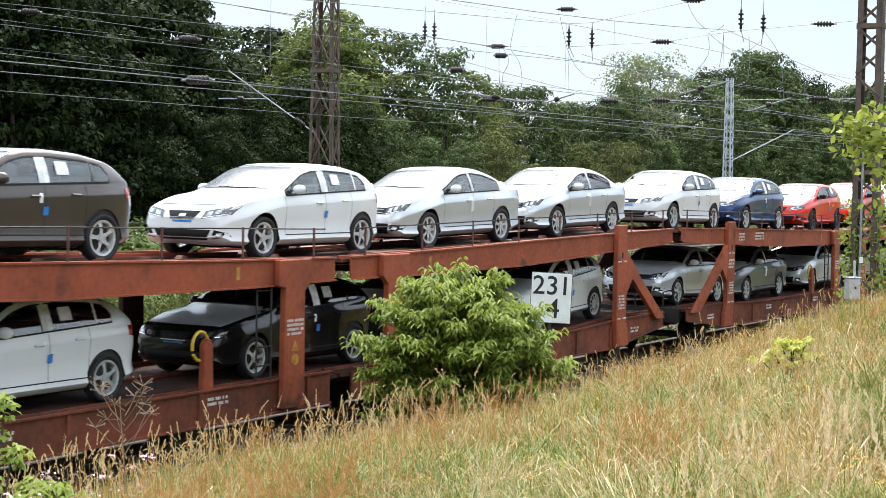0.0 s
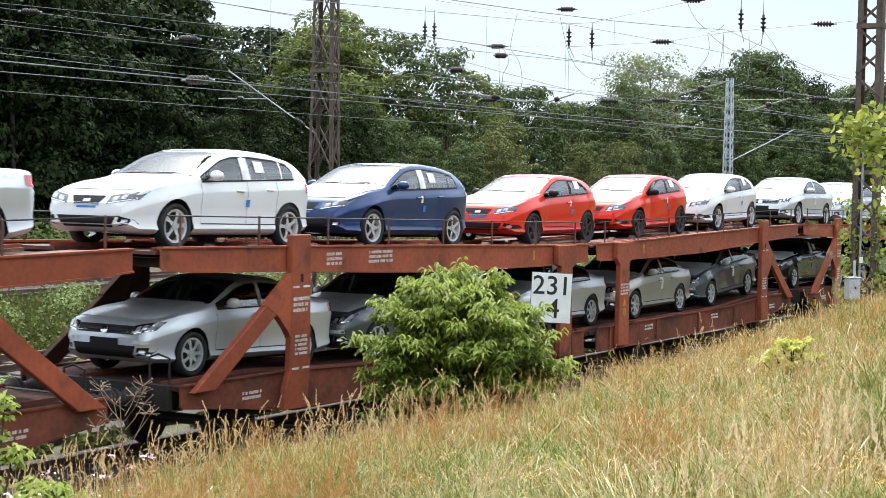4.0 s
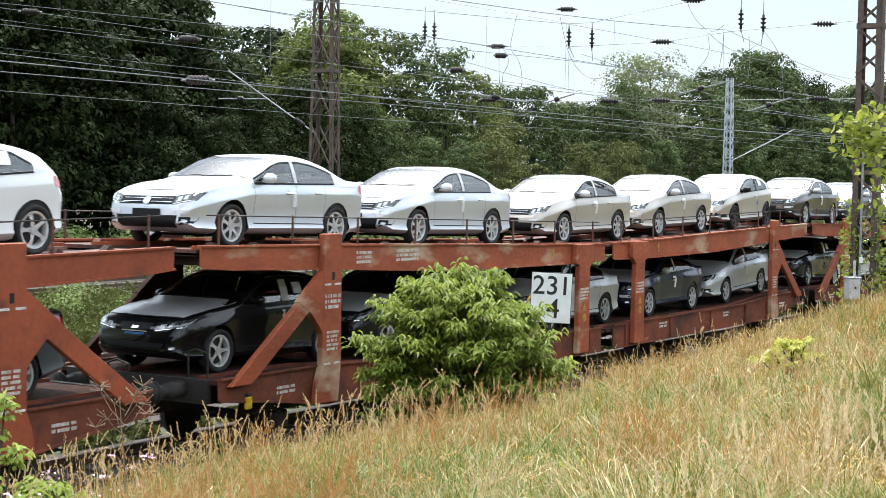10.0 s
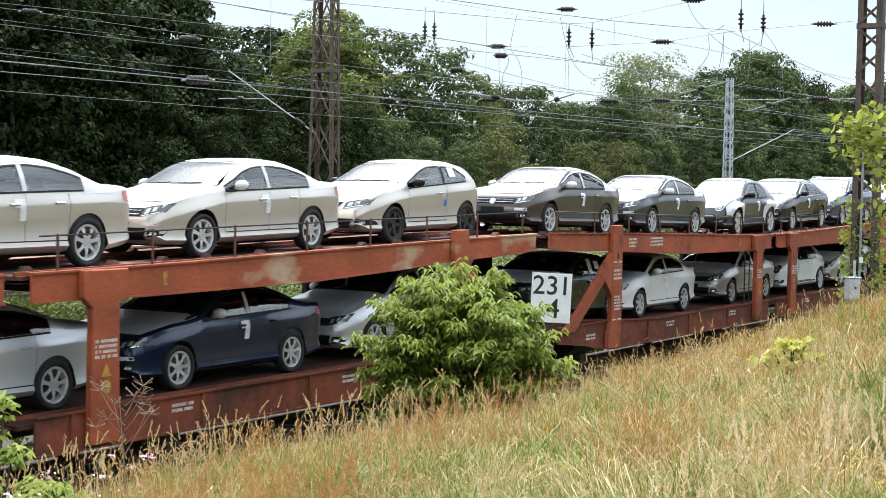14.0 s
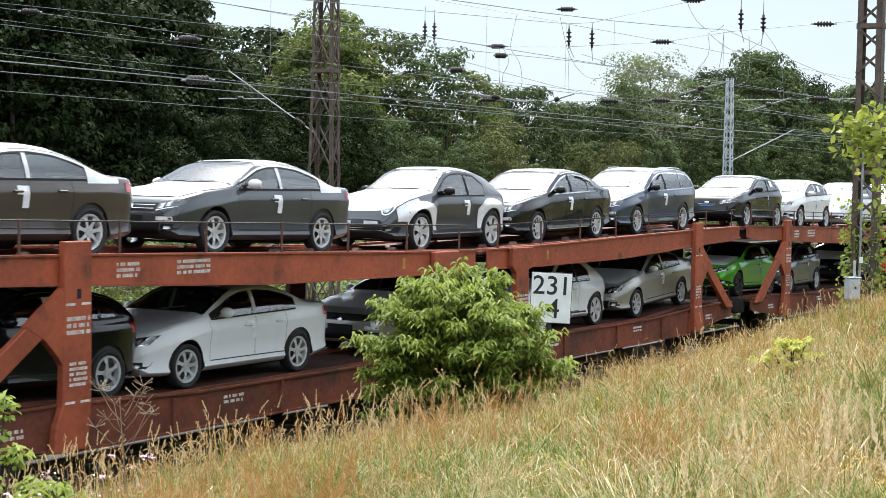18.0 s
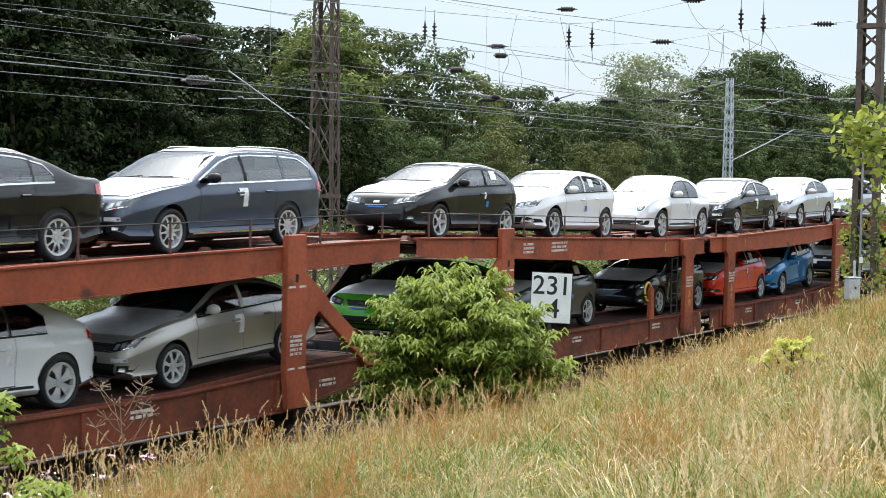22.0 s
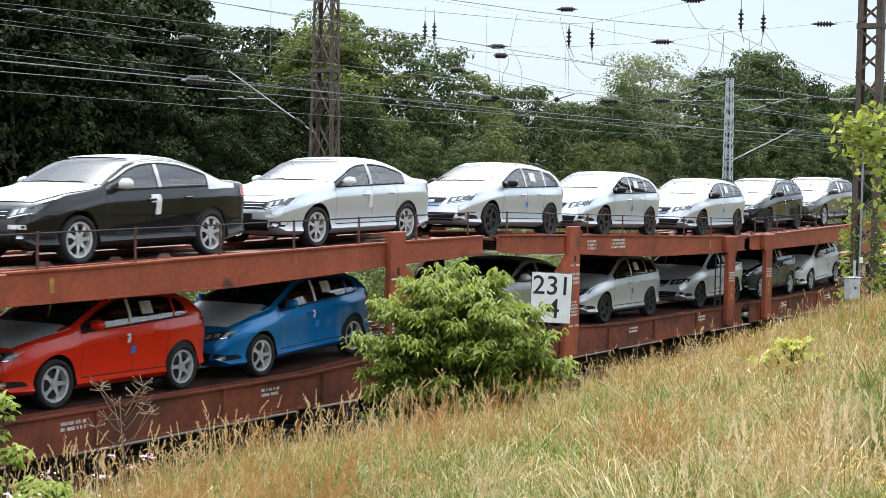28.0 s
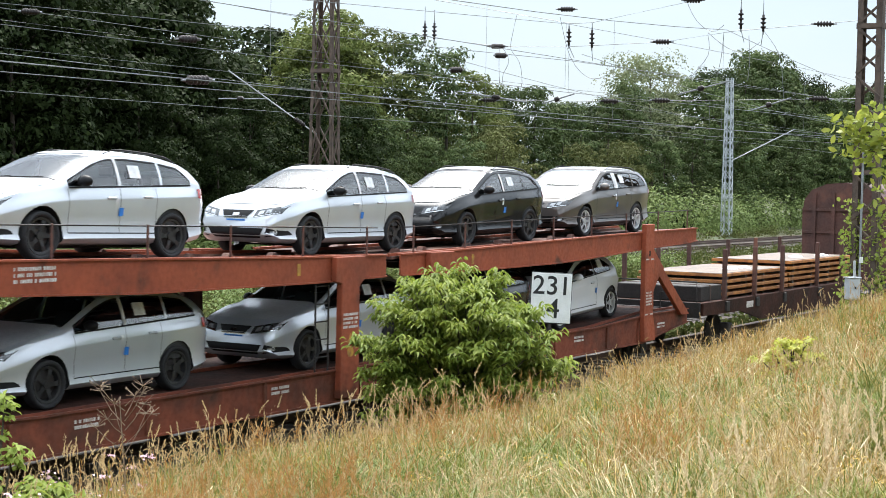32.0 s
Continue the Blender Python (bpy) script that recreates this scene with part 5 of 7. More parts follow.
def flat_wagon(x0, x1):
    w = new("flat_wagon")
    tagged(w, "dark grimy flat wagon with side stakes", "railway wagon")
    L = x1 - x0
    part("floor", box(0, L, -1.38, 1.38, 1.16, 1.24), M_DECK, w)
    for so in (-1, 1):
        y0, y1 = sorted((1.34 * so, 1.42 * so))
        bm = bmesh.new()
        add_prism(bm, [(0, 1.25), (L, 1.25), (L, 0.95), (L - 2.6, 0.92), (L - 4.2, 0.62), (4.2, 0.62), (2.6, 0.92), (0, 0.95)], y0, y1)
        sill = part("side_sill", bm, M_GRIME_SHADE, w)
        part("plate", box(3.0, 3.5, y0 - 0.004, y1 + 0.004, 0.98, 1.14), M_MARK, sill)
        for d in (1.5, 3.7, 5.9, 9.0, 11.4, 13.7):
            st = part("stake", box(d, d + 0.10, *sorted((1.30 * so, 1.41 * so)), 1.2, 2.52, 0.015), M_WAGON, w)
            part("stake_pocket", box(d - 0.05, d + 0.18, *sorted((1.40 * so, 1.47 * so)), 0.98, 1.22, 0.01), M_DARKSTEEL, st)
        for d in (2.4, L - 2.4):
            me = lathe_mesh("wheel", [(0.02, -0.07), (0.34, -0.02), (0.35, -0.07), (0.42, -0.06), (0.42, 0.03), (0.45, 0.07), (0.02, 0.07)], M_DARKSTEEL)
            link_mesh("rail_wheel", me, w).matrix_basis = pose(d, 0.76 * so, 0.42, 0, 0, 0 if so < 0 else 180)
            part("axle_box", box(d - 0.16, d + 0.16, *sorted((0.95 * so, 1.22 * so)), 0.3, 0.62, 0.03), M_DARKSTEEL, w)
        for xe, turn in ((-0.55, -90), (L + 0.05, 90)):
            me = lathe_mesh("buffer", [(0.0, 0.0), (0.18, 0.0), (0.18, 0.03), (0.09, 0.05), (0.09, 0.5), (0.0, 0.5)], M_DARKSTEEL, 18)
            link_mesh("buffer", me, w).matrix_basis = pose(xe if turn < 0 else xe + 0.5, 0.875 * so, 1.05, 0, 0, turn)
    bundle = part("dark_plate_bundle", box(0.5, 1.9, -1.15, 1.15, 1.245, 1.62, 0.02), M_DARKSTEEL, w, "dark steel plates lying on the wagon floor")
    part("tie_band", box(1.1, 1.16, -1.16, 1.16, 1.24, 1.63), M_RAIL, bundle)
    part("headstock", box(-0.08, 0.02, -1.35, 1.35, 0.9, 1.26), M_DARKSTEEL, w)
    part("brake_platform_rail", tube([(0.1, -1.2, 1.2), (0.1, -1.2, 1.75), (0.1, 1.2, 1.75), (0.1, 1.2, 1.2)], 0.02), M_DARKSTEEL, w)
    MOVING.append((w, x0, 0.0, 0.0))


M_PLATE_EDGE = material("rusty_plate_edge", (0.46, 0.185, 0.045), 0.7, color2=(0.24, 0.09, 0.03), scale=4, bump=0.3, bump_scale=20, obj_random=0.15)
M_PLATE_TOP = material("grey_scaled_plate", (0.17, 0.12, 0.09), 0.6, 0.2, color2=(0.10, 0.075, 0.06), scale=2.5)


def plate_stack(x0, length, layers, z0, label):
    w = new("plate_stack")
    tagged(w, label, "steel stack", "stacks on the flat wagon")
    rnd = random.Random(layers)
    z = z0
    for i in range(layers):
        for d in np.linspace(0.4, length - 0.4, 4):
            part("spacer", box(d - 0.05, d + 0.05, -1.12, 1.12, z, z + 0.075), M_SLEEPER, w)
        j = rnd.uniform(-0.05, 0.05)
        pl = part("plate", box(j, length + j, -1.18 + rnd.uniform(-0.05, 0.05), 1.18, z + 0.075, z + 0.155, 0.008), M_PLATE_EDGE, w)
        z += 0.155
    part("top_plate", box(0.05, length - 0.05, -1.1, 1.1, z, z + 0.012), M_PLATE_TOP, w)
    for k in range(2):
        u, v = rnd.uniform(0.5, length - 0.8), rnd.uniform(-0.8, 0.6)
        bm = bmesh.new()
        bmesh.ops.create_icosphere(bm, subdivisions=2, radius=1.0)
        for q in bm.verts:
            q.co = Vector((q.co.x * 0.28 + u, q.co.y * 0.22 + v, z + 0.012 + max(0, q.co.z) * 0.07 * (1 + 0.6 * noise.noise(q.co * 2.0 + Vector((k, 0, 0))))))
        part("white_wrapping", bm, M_PAPER, w)
    MOVING.append((w, x0, 0.0, 0.0))


def high_wagon(x0):
    w = new("high_sided_wagon")
    tagged(w, "brown covered goods wagon with curved end roof", "railway wagon")
    L = 13.0
    arch = [(-1.40, 1.1), (-1.42, 3.35), (-1.34, 3.75), (-1.1, 4.05), (-0.6, 4.25), (0, 4.30), (0.6, 4.25), (1.1, 4.05), (1.34, 3.75), (1.42, 3.35), (1.40, 1.1)]
    P = [[(x, y, z) for y, z in arch] for x in (0.0, 0.03, L - 0.03, L)]
    shell = link_mesh("shell", grid_mesh("shell", P, M_WAGON, smooth=False), w)
    for x in (0.0, L):
        bm = bmesh.new()
        bm.faces.new([bm.verts.new((x, y, z)) for y, z in arch])
        part("end_wall", bm, M_WAGON, w)
    for y in (-1.0, -0.35, 0.35, 1.0):
        part("end_rib", box(-0.09, 0.0, y - 0.06, y + 0.06, 1.1, 3.95), M_WAGON, w)
    for z in (1.8, 2.6, 3.35):
        part("end_rail", box(-0.07, 0.0, -1.4, 1.4, z, z + 0.08), M_WAGON, w)
    for d in np.arange(0.1, L, 1.6):
        part("side_rib", box(d, d + 0.12, -1.50, -1.41, 1.1, 3.4), M_WAGON, w)
    part("sole_bar", box(0, L, -1.35, 1.35, 0.8, 1.12), M_DARKSTEEL, w)
    for d in (2.2, L - 2.2):
        for so in (-1, 1):
            me = lathe_mesh("wheel", [(0.02, -0.07), (0.34, -0.02), (0.35, -0.07), (0.42, -0.06), (0.42, 0.03), (0.45, 0.07), (0.02, 0.07)], M_DARKSTEEL)
            link_mesh("rail_wheel", me, w).matrix_basis = pose(d, 0.76 * so, 0.42, 0, 0, 0 if so < 0 else 180)
            part("axle_box", box(d - 0.16, d + 0.16, *sorted((0.95 * so, 1.2 * so)), 0.3, 0.8, 0.03), M_DARKSTEEL, w)
    for y in (-0.875, 0.875):
        me = lathe_mesh("buffer", [(0.0, 0.0), (0.18, 0.0), (0.18, 0.03), (0.09, 0.05), (0.09, 0.5), (0.0, 0.5)], M_DARKSTEEL, 18)
        link_mesh("buffer", me, w).matrix_basis = pose(-0.5, y, 1.05, 0, 0, -90)
    MOVING.append((w, x0, 0.0, 0.0))


flat_wagon(168.5, 184.0)
plate_stack(170.5, 4.9, 4, 1.245, "stack of rusty orange-edged steel plates on spacers")
plate_stack(175.7, 5.8, 5, 1.245, "tall stack of rusty orange-edged steel plates on spacers")
high_wagon(184.7)


# ---- masts and overhead line ----
def lattice_mast(name, at, height, wx0, wy0, wx1, wy1, mat, label, leg=0.05, step=0.9, faces=(0, 1, 2, 3), cross=True):
    m = new(name)
    m.matrix_basis = Matrix.Translation(at)
    tagged(m, label, "catenary mast", "catenary masts")
    part("footing", box(-wx0 / 2 - 0.2, wx0 / 2 + 0.2, -wy0 / 2 - 0.2, wy0 / 2 + 0.2, -0.6, 0.12, 0.04), M_CONCRETE, m)

    def corner(sx, sy, z):
        f = z / height
        return Vector((sx * (wx0 + (wx1 - wx0) * f) / 2, sy * (wy0 + (wy1 - wy0) * f) / 2, z))

    for sx in (-1, 1):
        for sy in (-1, 1):
            bm = bmesh.new()
            a, b = corner(sx, sy, 0), corner(sx, sy, height)
            for dx, dy in ((leg, 0.012), (0.012, leg)):
                v = []
                for q in (a, b):
                    x, y = sorted((q.x, q.x - sx * dx)), sorted((q.y, q.y - sy * dy))
                    v.append([bm.verts.new((x[0], y[0], q.z)), bm.verts.new((x[1], y[0], q.z)), bm.verts.new((x[1], y[1], q.z)), bm.verts.new((x[0], y[1], q.z))])
                for k in range(4):
                    bm.faces.new((v[0][k], v[0][(k + 1) % 4], v[1][(k + 1) % 4], v[1][k]))
                bm.faces.new(v[1])
            part("leg", bm, mat, m)
    n = int(height / step)
    for face in faces:
        for i in range(n):
            z0, z1 = i * height / n, (i + 1) * height / n
            pair = [((-1, -1), (1, -1)), ((1, -1), (1, 1)), ((1, 1), (-1, 1)), ((-1, 1), (-1, -1))][face]
            for a, b in (((pair[0], pair[1]), (pair[1], pair[0])) if cross else ((pair[i % 2], pair[1 - i % 2]),)):
                p, q = corner(*a, z0 + 0.04), corner(*b, z1 - 0.04)
                part("lacing", tube([p, q], leg * 0.28, 4), mat, m)
    for z in (height * 0.25, height * 0.5, height * 0.75):
        bm = bmesh.new()
        a, b = corner(-1, -1, z), corner(1, 1, z)
        add_box(bm, a.x - 0.02, b.x + 0.02, a.y - 0.02, b.y + 0.02, z - 0.06, z + 0.06)
        part("collar", bm, mat, m)
    return m


mast_right = lattice_mast("catenary_mast", (40.3, -3.87, 0.75), 15.0, 0.34, 0.68, 0.30, 0.58, M_MAST, "rusty brown lattice catenary mast with ivy at its foot", 0.15, 0.62, (1, 3), False)
mast_left = lattice_mast("catenary_mast", (40.0, 12.98, -0.3), 15.5, 0.50, 1.05, 0.34, 0.52, M_MAST, "tall tapering rusty lattice catenary mast behind the tracks", 0.10, 1.55)
mast_far = lattice_mast("catenary_mast", (131.7, 34.0, -0.1), 14.0, 0.85, 0.85, 0.55, 0.55, M_GALV_LIGHT, "light galvanised lattice catenary mast beside the far track", 0.11, 1.0)


def wire(name, pts, r=0.008, label="weathered overhead line wire"):
    ob = part(name, tube(pts, r * 0.72, 5), M_WIRE)
    tagged(ob, label, "overhead wire", "overhead wires")
    return ob


def sagging(a, b, sag, n=14):
    a, b = Vector(a), Vector(b)
    return [a.lerp(b, i / n) - Vector((0, 0, 4 * sag * (i / n) * (1 - i / n))) for i in range(n + 1)]


# wires that follow the tracks: (y, height at x=14, height at x=40, radius)
for y, za, zb, r in ((0.0, 5.44, 5.60, 0.013), (0.35, 5.58, 5.42, 0.008), (4.6, 5.68, 5.90, 0.012), (4.6, 6.47, 6.66, 0.012), (4.7, 6.55, 6.76, 0.008), (4.6, 6.70, 7.56, 0.011), (10.4, 5.78, 5.90, 0.010),
                     (0.0, 6.62, 6.82, 0.010), (10.5, 6.70, 6.86, 0.009), (4.7, 7.10, 8.60, 0.009)):
    k = (zb - za) / 26
    wire("contact_wire" if zb < 6 else "messenger_wire", [(x, y, za + k * (x - 14)) for x in (-30, 14, 40)] + [(x, y, zb + 0.35 * math.sin((x - 40) / 60 * math.pi)) for x in range(50, 105, 10)] + [(160, y, zb), (320, y, zb)], r)
for y, z0, z1 in ((0.0, 5.6, 6.38), (0.35, 5.42, 6.38), (4.6, 5.9, 6.42), (4.6, 6.66, 7.95), (4.6, 7.5, 7.96), (4.7, 7.9, 8.62), (4.7, 6.76, 7.95), (10.4, 5.9, 6.58), (0.0, 6.82, 8.2), (10.5, 6.86, 8.55)):
    wire("dropper", [(40, y, z0), (40, y, z1)], 0.006, "thin dropper wire below a span wire")
wire("dropper", [(40.2, 9.3, 7.9), (40.0, 9.3, 8.42)], 0.006, "thin dropper wire below a span wire")
for x in (20, 27, 33, 47, 54, 61, 70):
    f = (x + 12) / 52.2 if x < 40 else (x - 40.2) / 59.8
    top = 8.1 + 0.18 * f - 3.8 * f * (1 - f) if x < 40 else 8.28 - 0.08 * f - 4.4 * f * (1 - f)
    wire("dropper", [(x, 0, 5.5), (x, 0, top)], 0.004, "thin dropper wire below a messenger wire")
wire("messenger_wire", sagging((-12, 0.0, 8.1), (40.2, 0.0, 8.28), 0.95), 0.011)
wire("messenger_wire", sagging((40.2, 0.0, 8.28), (100, 0.0, 8.2), 1.1), 0.011)
wire("messenger_wire", sagging((40.2, 4.3, 7.75), (100, 4.6, 7.8), 0.95), 0.010)
wire("messenger_wire", sagging((40.2, 9.3, 7.95), (100, 10.4, 7.8), 0.9), 0.010)
# span wires across the tracks
wire("span_wire", [(40, 12.7, 8.89), (40, 6.92, 8.02), (40, 4.7, 7.95), (40, 1.77, 7.99), (40, -0.3, 8.22), (40, -3.6, 8.37)], 0.010, "span wire strung across the tracks between masts")
wire("span_wire", [(40, 12.9, 10.4), (40, 9.25, 9.5), (40, 4.56, 8.6), (40, 3.91, 8.6), (40, 1.0, 9.06), (40, -0.8, 9.2), (40, -3.7, 10.6)], 0.010, "span wire strung across the tracks between masts")
wire("span_wire", [(40, 12.6, 6.63), (40, 7.16, 6.47), (40, 3.3, 6.39), (40, -3.6, 6.38)], 0.009, "span wire strung across the tracks between masts")


def insulator(name, a, b, discs, label):
    a, b = Vector(a), Vector(b)
    ob = new(name)
    tagged(ob, label, "insulator", "line insulators")
    L = (b - a).length
    prof = [(0.0, 0.0), (0.035, 0.0)]
    for i in range(discs):
        u = L * (0.12 + 0.76 * (i + 0.5) / discs)
        prof += [(0.03, u - 0.04), (0.075, u - 0.02), (0.075, u + 0.0), (0.03, u + 0.025)]
    prof += [(0.035, L), (0.0, L)]
    link_mesh("porcelain_body", lathe_mesh("insulator", prof, M_INSUL, 14, "z"), ob)
    part("cap", tube([(0, 0, -0.08), (0, 0, 0.05)], 0.02), M_GALV, ob)
    part("cap", tube([(0, 0, L - 0.05), (0, 0, L + 0.08)], 0.02), M_GALV, ob)
    ob.matrix_basis = Matrix.Translation(a) @ (b - a).to_track_quat("Z", "Y").to_matrix().to_4x4()


for y, top, hi, lo, bend in ((9.39, 9.28, 8.78, 8.32, 0.13), (9.06, 9.17, 8.78, 8.30, 0.10), (4.61, 8.6, 8.46, 7.98, -0.18), (3.89, 8.6, 8.40, 7.90, -0.03), (-0.47, 9.06, 8.78, 8.27, -0.1), (-1.09, 9.1, 8.62, 8.18, 0.05)):
    insulator("hanging_insulator", (40, y, hi), (40, y, lo), 3, "dark porcelain insulator hanging from the span wire")
    wire("hanger", [(40, y, hi), (40, y, top)], 0.012, "steel hanger rod above an insulator")
    wire("hanger", [(40, y, lo), (40, y + bend, lo - 0.36)], 0.014, "steel hanger rod below an insulator")
for y, z in ((6.92, 8.02), (1.77, 7.99), (-2.72, 8.31), (7.16, 6.47), (1.76, 6.39), (-2.65, 6.38), (3.3, 6.39), (4.7, 9.0), (0.9, 9.08)):
    insulator("strain_insulator", (40, y - 0.26, z), (40, y + 0.26, z + 0.02), 5, "dark porcelain strain insulator in a span wire")
for x, y, z in ((27.0, 12.4, 8.9), (27.0, 12.4, 7.9), (23.6, 4.7, 6.70), (18.6, 0.3, 5.49), (33.8, 4.65, 6.85), (36.0, 4.6, 7.38)):
    insulator("strain_insulator", (x - 0.3, y, z - 0.02), (x + 0.3, y, z + 0.02), 5, "dark porcelain strain insulator in a line wire")
wire("anchor_wire", [(10, 12.3, 8.6), (27.0, 12.4, 8.9), (40, 12.9, 8.95)], 0.010)
wire("anchor_wire", [(10, 12.3, 7.75), (27.0, 12.4, 7.9), (40, 12.9, 8.0)], 0.010)
# electrical jumper loops
for pts in ([(40, 6.3, 8.9), (39.8, 6.35, 8.2), (40, 6.5, 7.9), (40, 6.15, 7.6), (40, 6.05, 6.9), (40, 6.2, 6.65)], [(40, 6.85, 8.0), (40, 6.85, 7.3), (40, 6.8, 6.85)], [(40, 6.75, 8.0), (40, 6.45, 7.6), (40, 6.75, 7.2), (40, 6.7, 6.9)],
            [(40, 4.9, 8.8), (40, 4.6, 7.6), (40, 4.0, 7.0), (40, 3.5, 7.05), (40, 3.0, 7.4)], [(40, 1.05, 9.0), (40, 0.8, 8.5), (40, 0.3, 8.15), (40, 0.0, 8.4)], [(40, 0.45, 8.15), (40, 0.35, 7.6), (40, 0.9, 7.05), (40, 0.95, 6.9)],
            [(40, 0.0, 8.2), (40, 0.05, 7.5), (40, 0.2, 6.9)], [(40, 0.45, 8.2), (40, -0.1, 7.75), (40, -0.6, 7.6), (40, -1.0, 7.9)], [(40, -0.7, 8.1), (40, -0.75, 7.4), (40, -0.7, 6.9)], [(40, -1.1, 8.2), (40, -1.6, 7.6), (40, -1.7, 6.4)]):
    q = [Vector(v) for v in pts]
    fine = []
    for i in range(len(q) - 1):
        for f in (0, 0.33, 0.66):
            fine.append(q[i].lerp(q[i + 1], f))
    fine.append(q[-1])
    for _ in range(2):
        fine = [fine[0]] + [(fine[i - 1] + fine[i] * 2 + fine[i + 1]) / 4 for i in range(1, len(fine) - 1)] + [fine[-1]]
    wire("jumper_cable", fine, 0.010, "slack grey electrical jumper cable")


def bracket(name, pts, r, label, at_insulator):
    ob = part(name, tube(pts, r, 8), M_GALV)
    tagged(ob, label, "cantilever arm", "cantilever arms")
    a, b = Vector(pts[0]), Vector(pts[-1])
    insulator("bracket_insulator", a.lerp(b, at_insulator), a.lerp(b, at_insulator + 0.12), 4, "porcelain insulator on a cantilever arm")


bracket("cantilever_arm", [(40, 16.8, 7.55), (40, 13.3, 5.5)], 0.024, "grey steel cantilever arm on a mast", 0.76)
bracket("steady_arm", [(40, 17.2, 6.65), (40, 15.2, 6.62)], 0.02, "thin grey steel steady arm", 0.4)
bracket("steady_arm", [(40, 8.2, 6.75), (40, 5.9, 6.4)], 0.02, "thin grey steel steady arm", 0.5)
bracket("cantilever_arm", [(149.7, 34, 10.1), (132.3, 34, 6.6)], 0.05, "grey steel cantilever arm on a mast", 0.8)
bracket("steady_arm", [(40, 5.4, 6.35), (40, 4.4, 6.62)], 0.02, "thin grey steel steady arm", 0.4)
bracket("steady_arm", [(40, 1.3, 6.55), (40, -0.2, 6.9)], 0.02, "thin grey steel steady arm", 0.4)
bracket("steady_arm", [(40, -0.8, 6.1), (40, -1.9, 6.42)], 0.02, "thin grey steel steady arm", 0.4)


# ---- small fixtures by the track ----
def hectometre_sign():
    """Distance board: two rows of black figures on a white plate."""
    at = Vector((23.3, -3.4, 2.12))
    ob = new("distance_sign")
    tagged(ob, "white enamel railway distance board with black figures", "sign")
    part("board", box(-0.335, 0.335, 0.0, 0.03, -0.415, 0.415, 0.006), M_SIGN, ob)
    part("edge", box(-0.342, 0.342, 0.004, 0.026, -0.422, 0.422), M_BLACK, ob)
    for txt, x, z, size in (("2", -0.212, 0.06, 0.44), ("3", 0.012, 0.06, 0.44), ("1", 0.222, 0.06, 0.44), ("4", 0.04, -0.33, 0.46)):
        c = bpy.data.curves.new("figures", "FONT")
        c.body, c.size, c.align_x, c.extrude = txt, size, "CENTER", 0.002
        c.offset = 0.003
        tmp = new("figures_tool", c)
        me = bpy.data.meshes.new_from_object(tmp.evaluated_get(bpy.context.evaluated_depsgraph_get()))
        bpy.data.objects.remove(tmp)
        me.materials.clear()
        me.materials.append(M_BLACK)
        o = link_mesh("figure", me, ob)
        o.matrix_basis = pose(x, -0.004, z, 90, 0, 0)
    part("post", box(-0.03, 0.03, 0.03, 0.09, -2.6, 0.3), M_DARKSTEEL, ob)
    d = EYE - at
    ob.matrix_basis = Matrix.Translation(at) @ pose(0, 0, 0, 0, 2.0, math.degrees(math.atan2(d.y, d.x)) + 90)


hectometre_sign()
jb = new("junction_box")
tagged(jb, "grey metal junction box on a post beside the mast", "electrical box")
jb.matrix_basis = pose(38.1, -4.2, float(ground_z(38.1, -4.2)) + 0.10, 0, 0, -35)
part("box", box(-0.17, 0.17, -0.11, 0.11, 0.40, 0.92, 0.02), M_GALV_LIGHT, jb)
part("lid", box(-0.185, 0.185, -0.125, 0.125, 0.92, 0.95, 0.008), M_GALV_LIGHT, jb)
part("conduit", tube([(0.05, 0, 0.94), (0.05, 0, 1.35)], 0.03, 8), M_GALV_LIGHT, jb)
part("post", box(-0.04, 0.04, -0.04, 0.04, -0.5, 0.42), M_GALV, jb)
part("lock", box(-0.02, 0.02, -0.128, -0.118, 0.66, 0.72), M_BLACK, jb)
cp = new("cable_pole")
tagged(cp, "thin light grey pole with a small plate", "pole")
cp.matrix_basis = pose(38.5, -4.25, float(ground_z(38.5, -4.25)))
part("pole", tube([(0, 0, -0.3), (0.05, 0, 5.2)], 0.028, 8), M_GALV, cp)
part("plate", box(-0.14, 0.14, -0.045, -0.03, 1.35, 1.5), M_SIGN, cp)


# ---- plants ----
# green taken almost to black, so the leaf colour holds the wood's deep shade
M_LEAF_SHADED = material("tree_leaves_shaded", (0.012, 0.021, 0.0065), 0.7, color2=(0.032, 0.047, 0.014), scale=0.4, island=True, obj_random=0.25, translucent=0.2, spec=0.08)
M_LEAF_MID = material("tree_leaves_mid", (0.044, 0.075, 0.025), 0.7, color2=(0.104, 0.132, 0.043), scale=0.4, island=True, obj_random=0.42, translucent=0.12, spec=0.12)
# lighter copy of the mid leaves, sunshine mixed into the colour
M_LEAF_SUN = material("tree_leaves_sunlit", (0.072, 0.102, 0.026), 0.65, color2=(0.152, 0.170, 0.044), scale=0.4, island=True, obj_random=0.3, translucent=0.25, spec=0.15)
M_LEAF_THICKET = material("thicket_leaves", (0.115, 0.170, 0.050), 0.65, color2=(0.21, 0.26, 0.085), scale=0.8, island=True, translucent=0.3, spec=0.15)
M_LEAF_BIRCH = material("birch_leaves", (0.17, 0.20, 0.105), 0.55, color2=(0.21, 0.23, 0.115), scale=0.5, island=True, obj_random=0.1, translucent=0.25, spec=0.12)
M_LEAF_OLIVE = material("olive_leaves", (0.080, 0.096, 0.030), 0.7, color2=(0.135, 0.140, 0.048), scale=0.5, island=True, obj_random=0.15, translucent=0.2, spec=0.1)
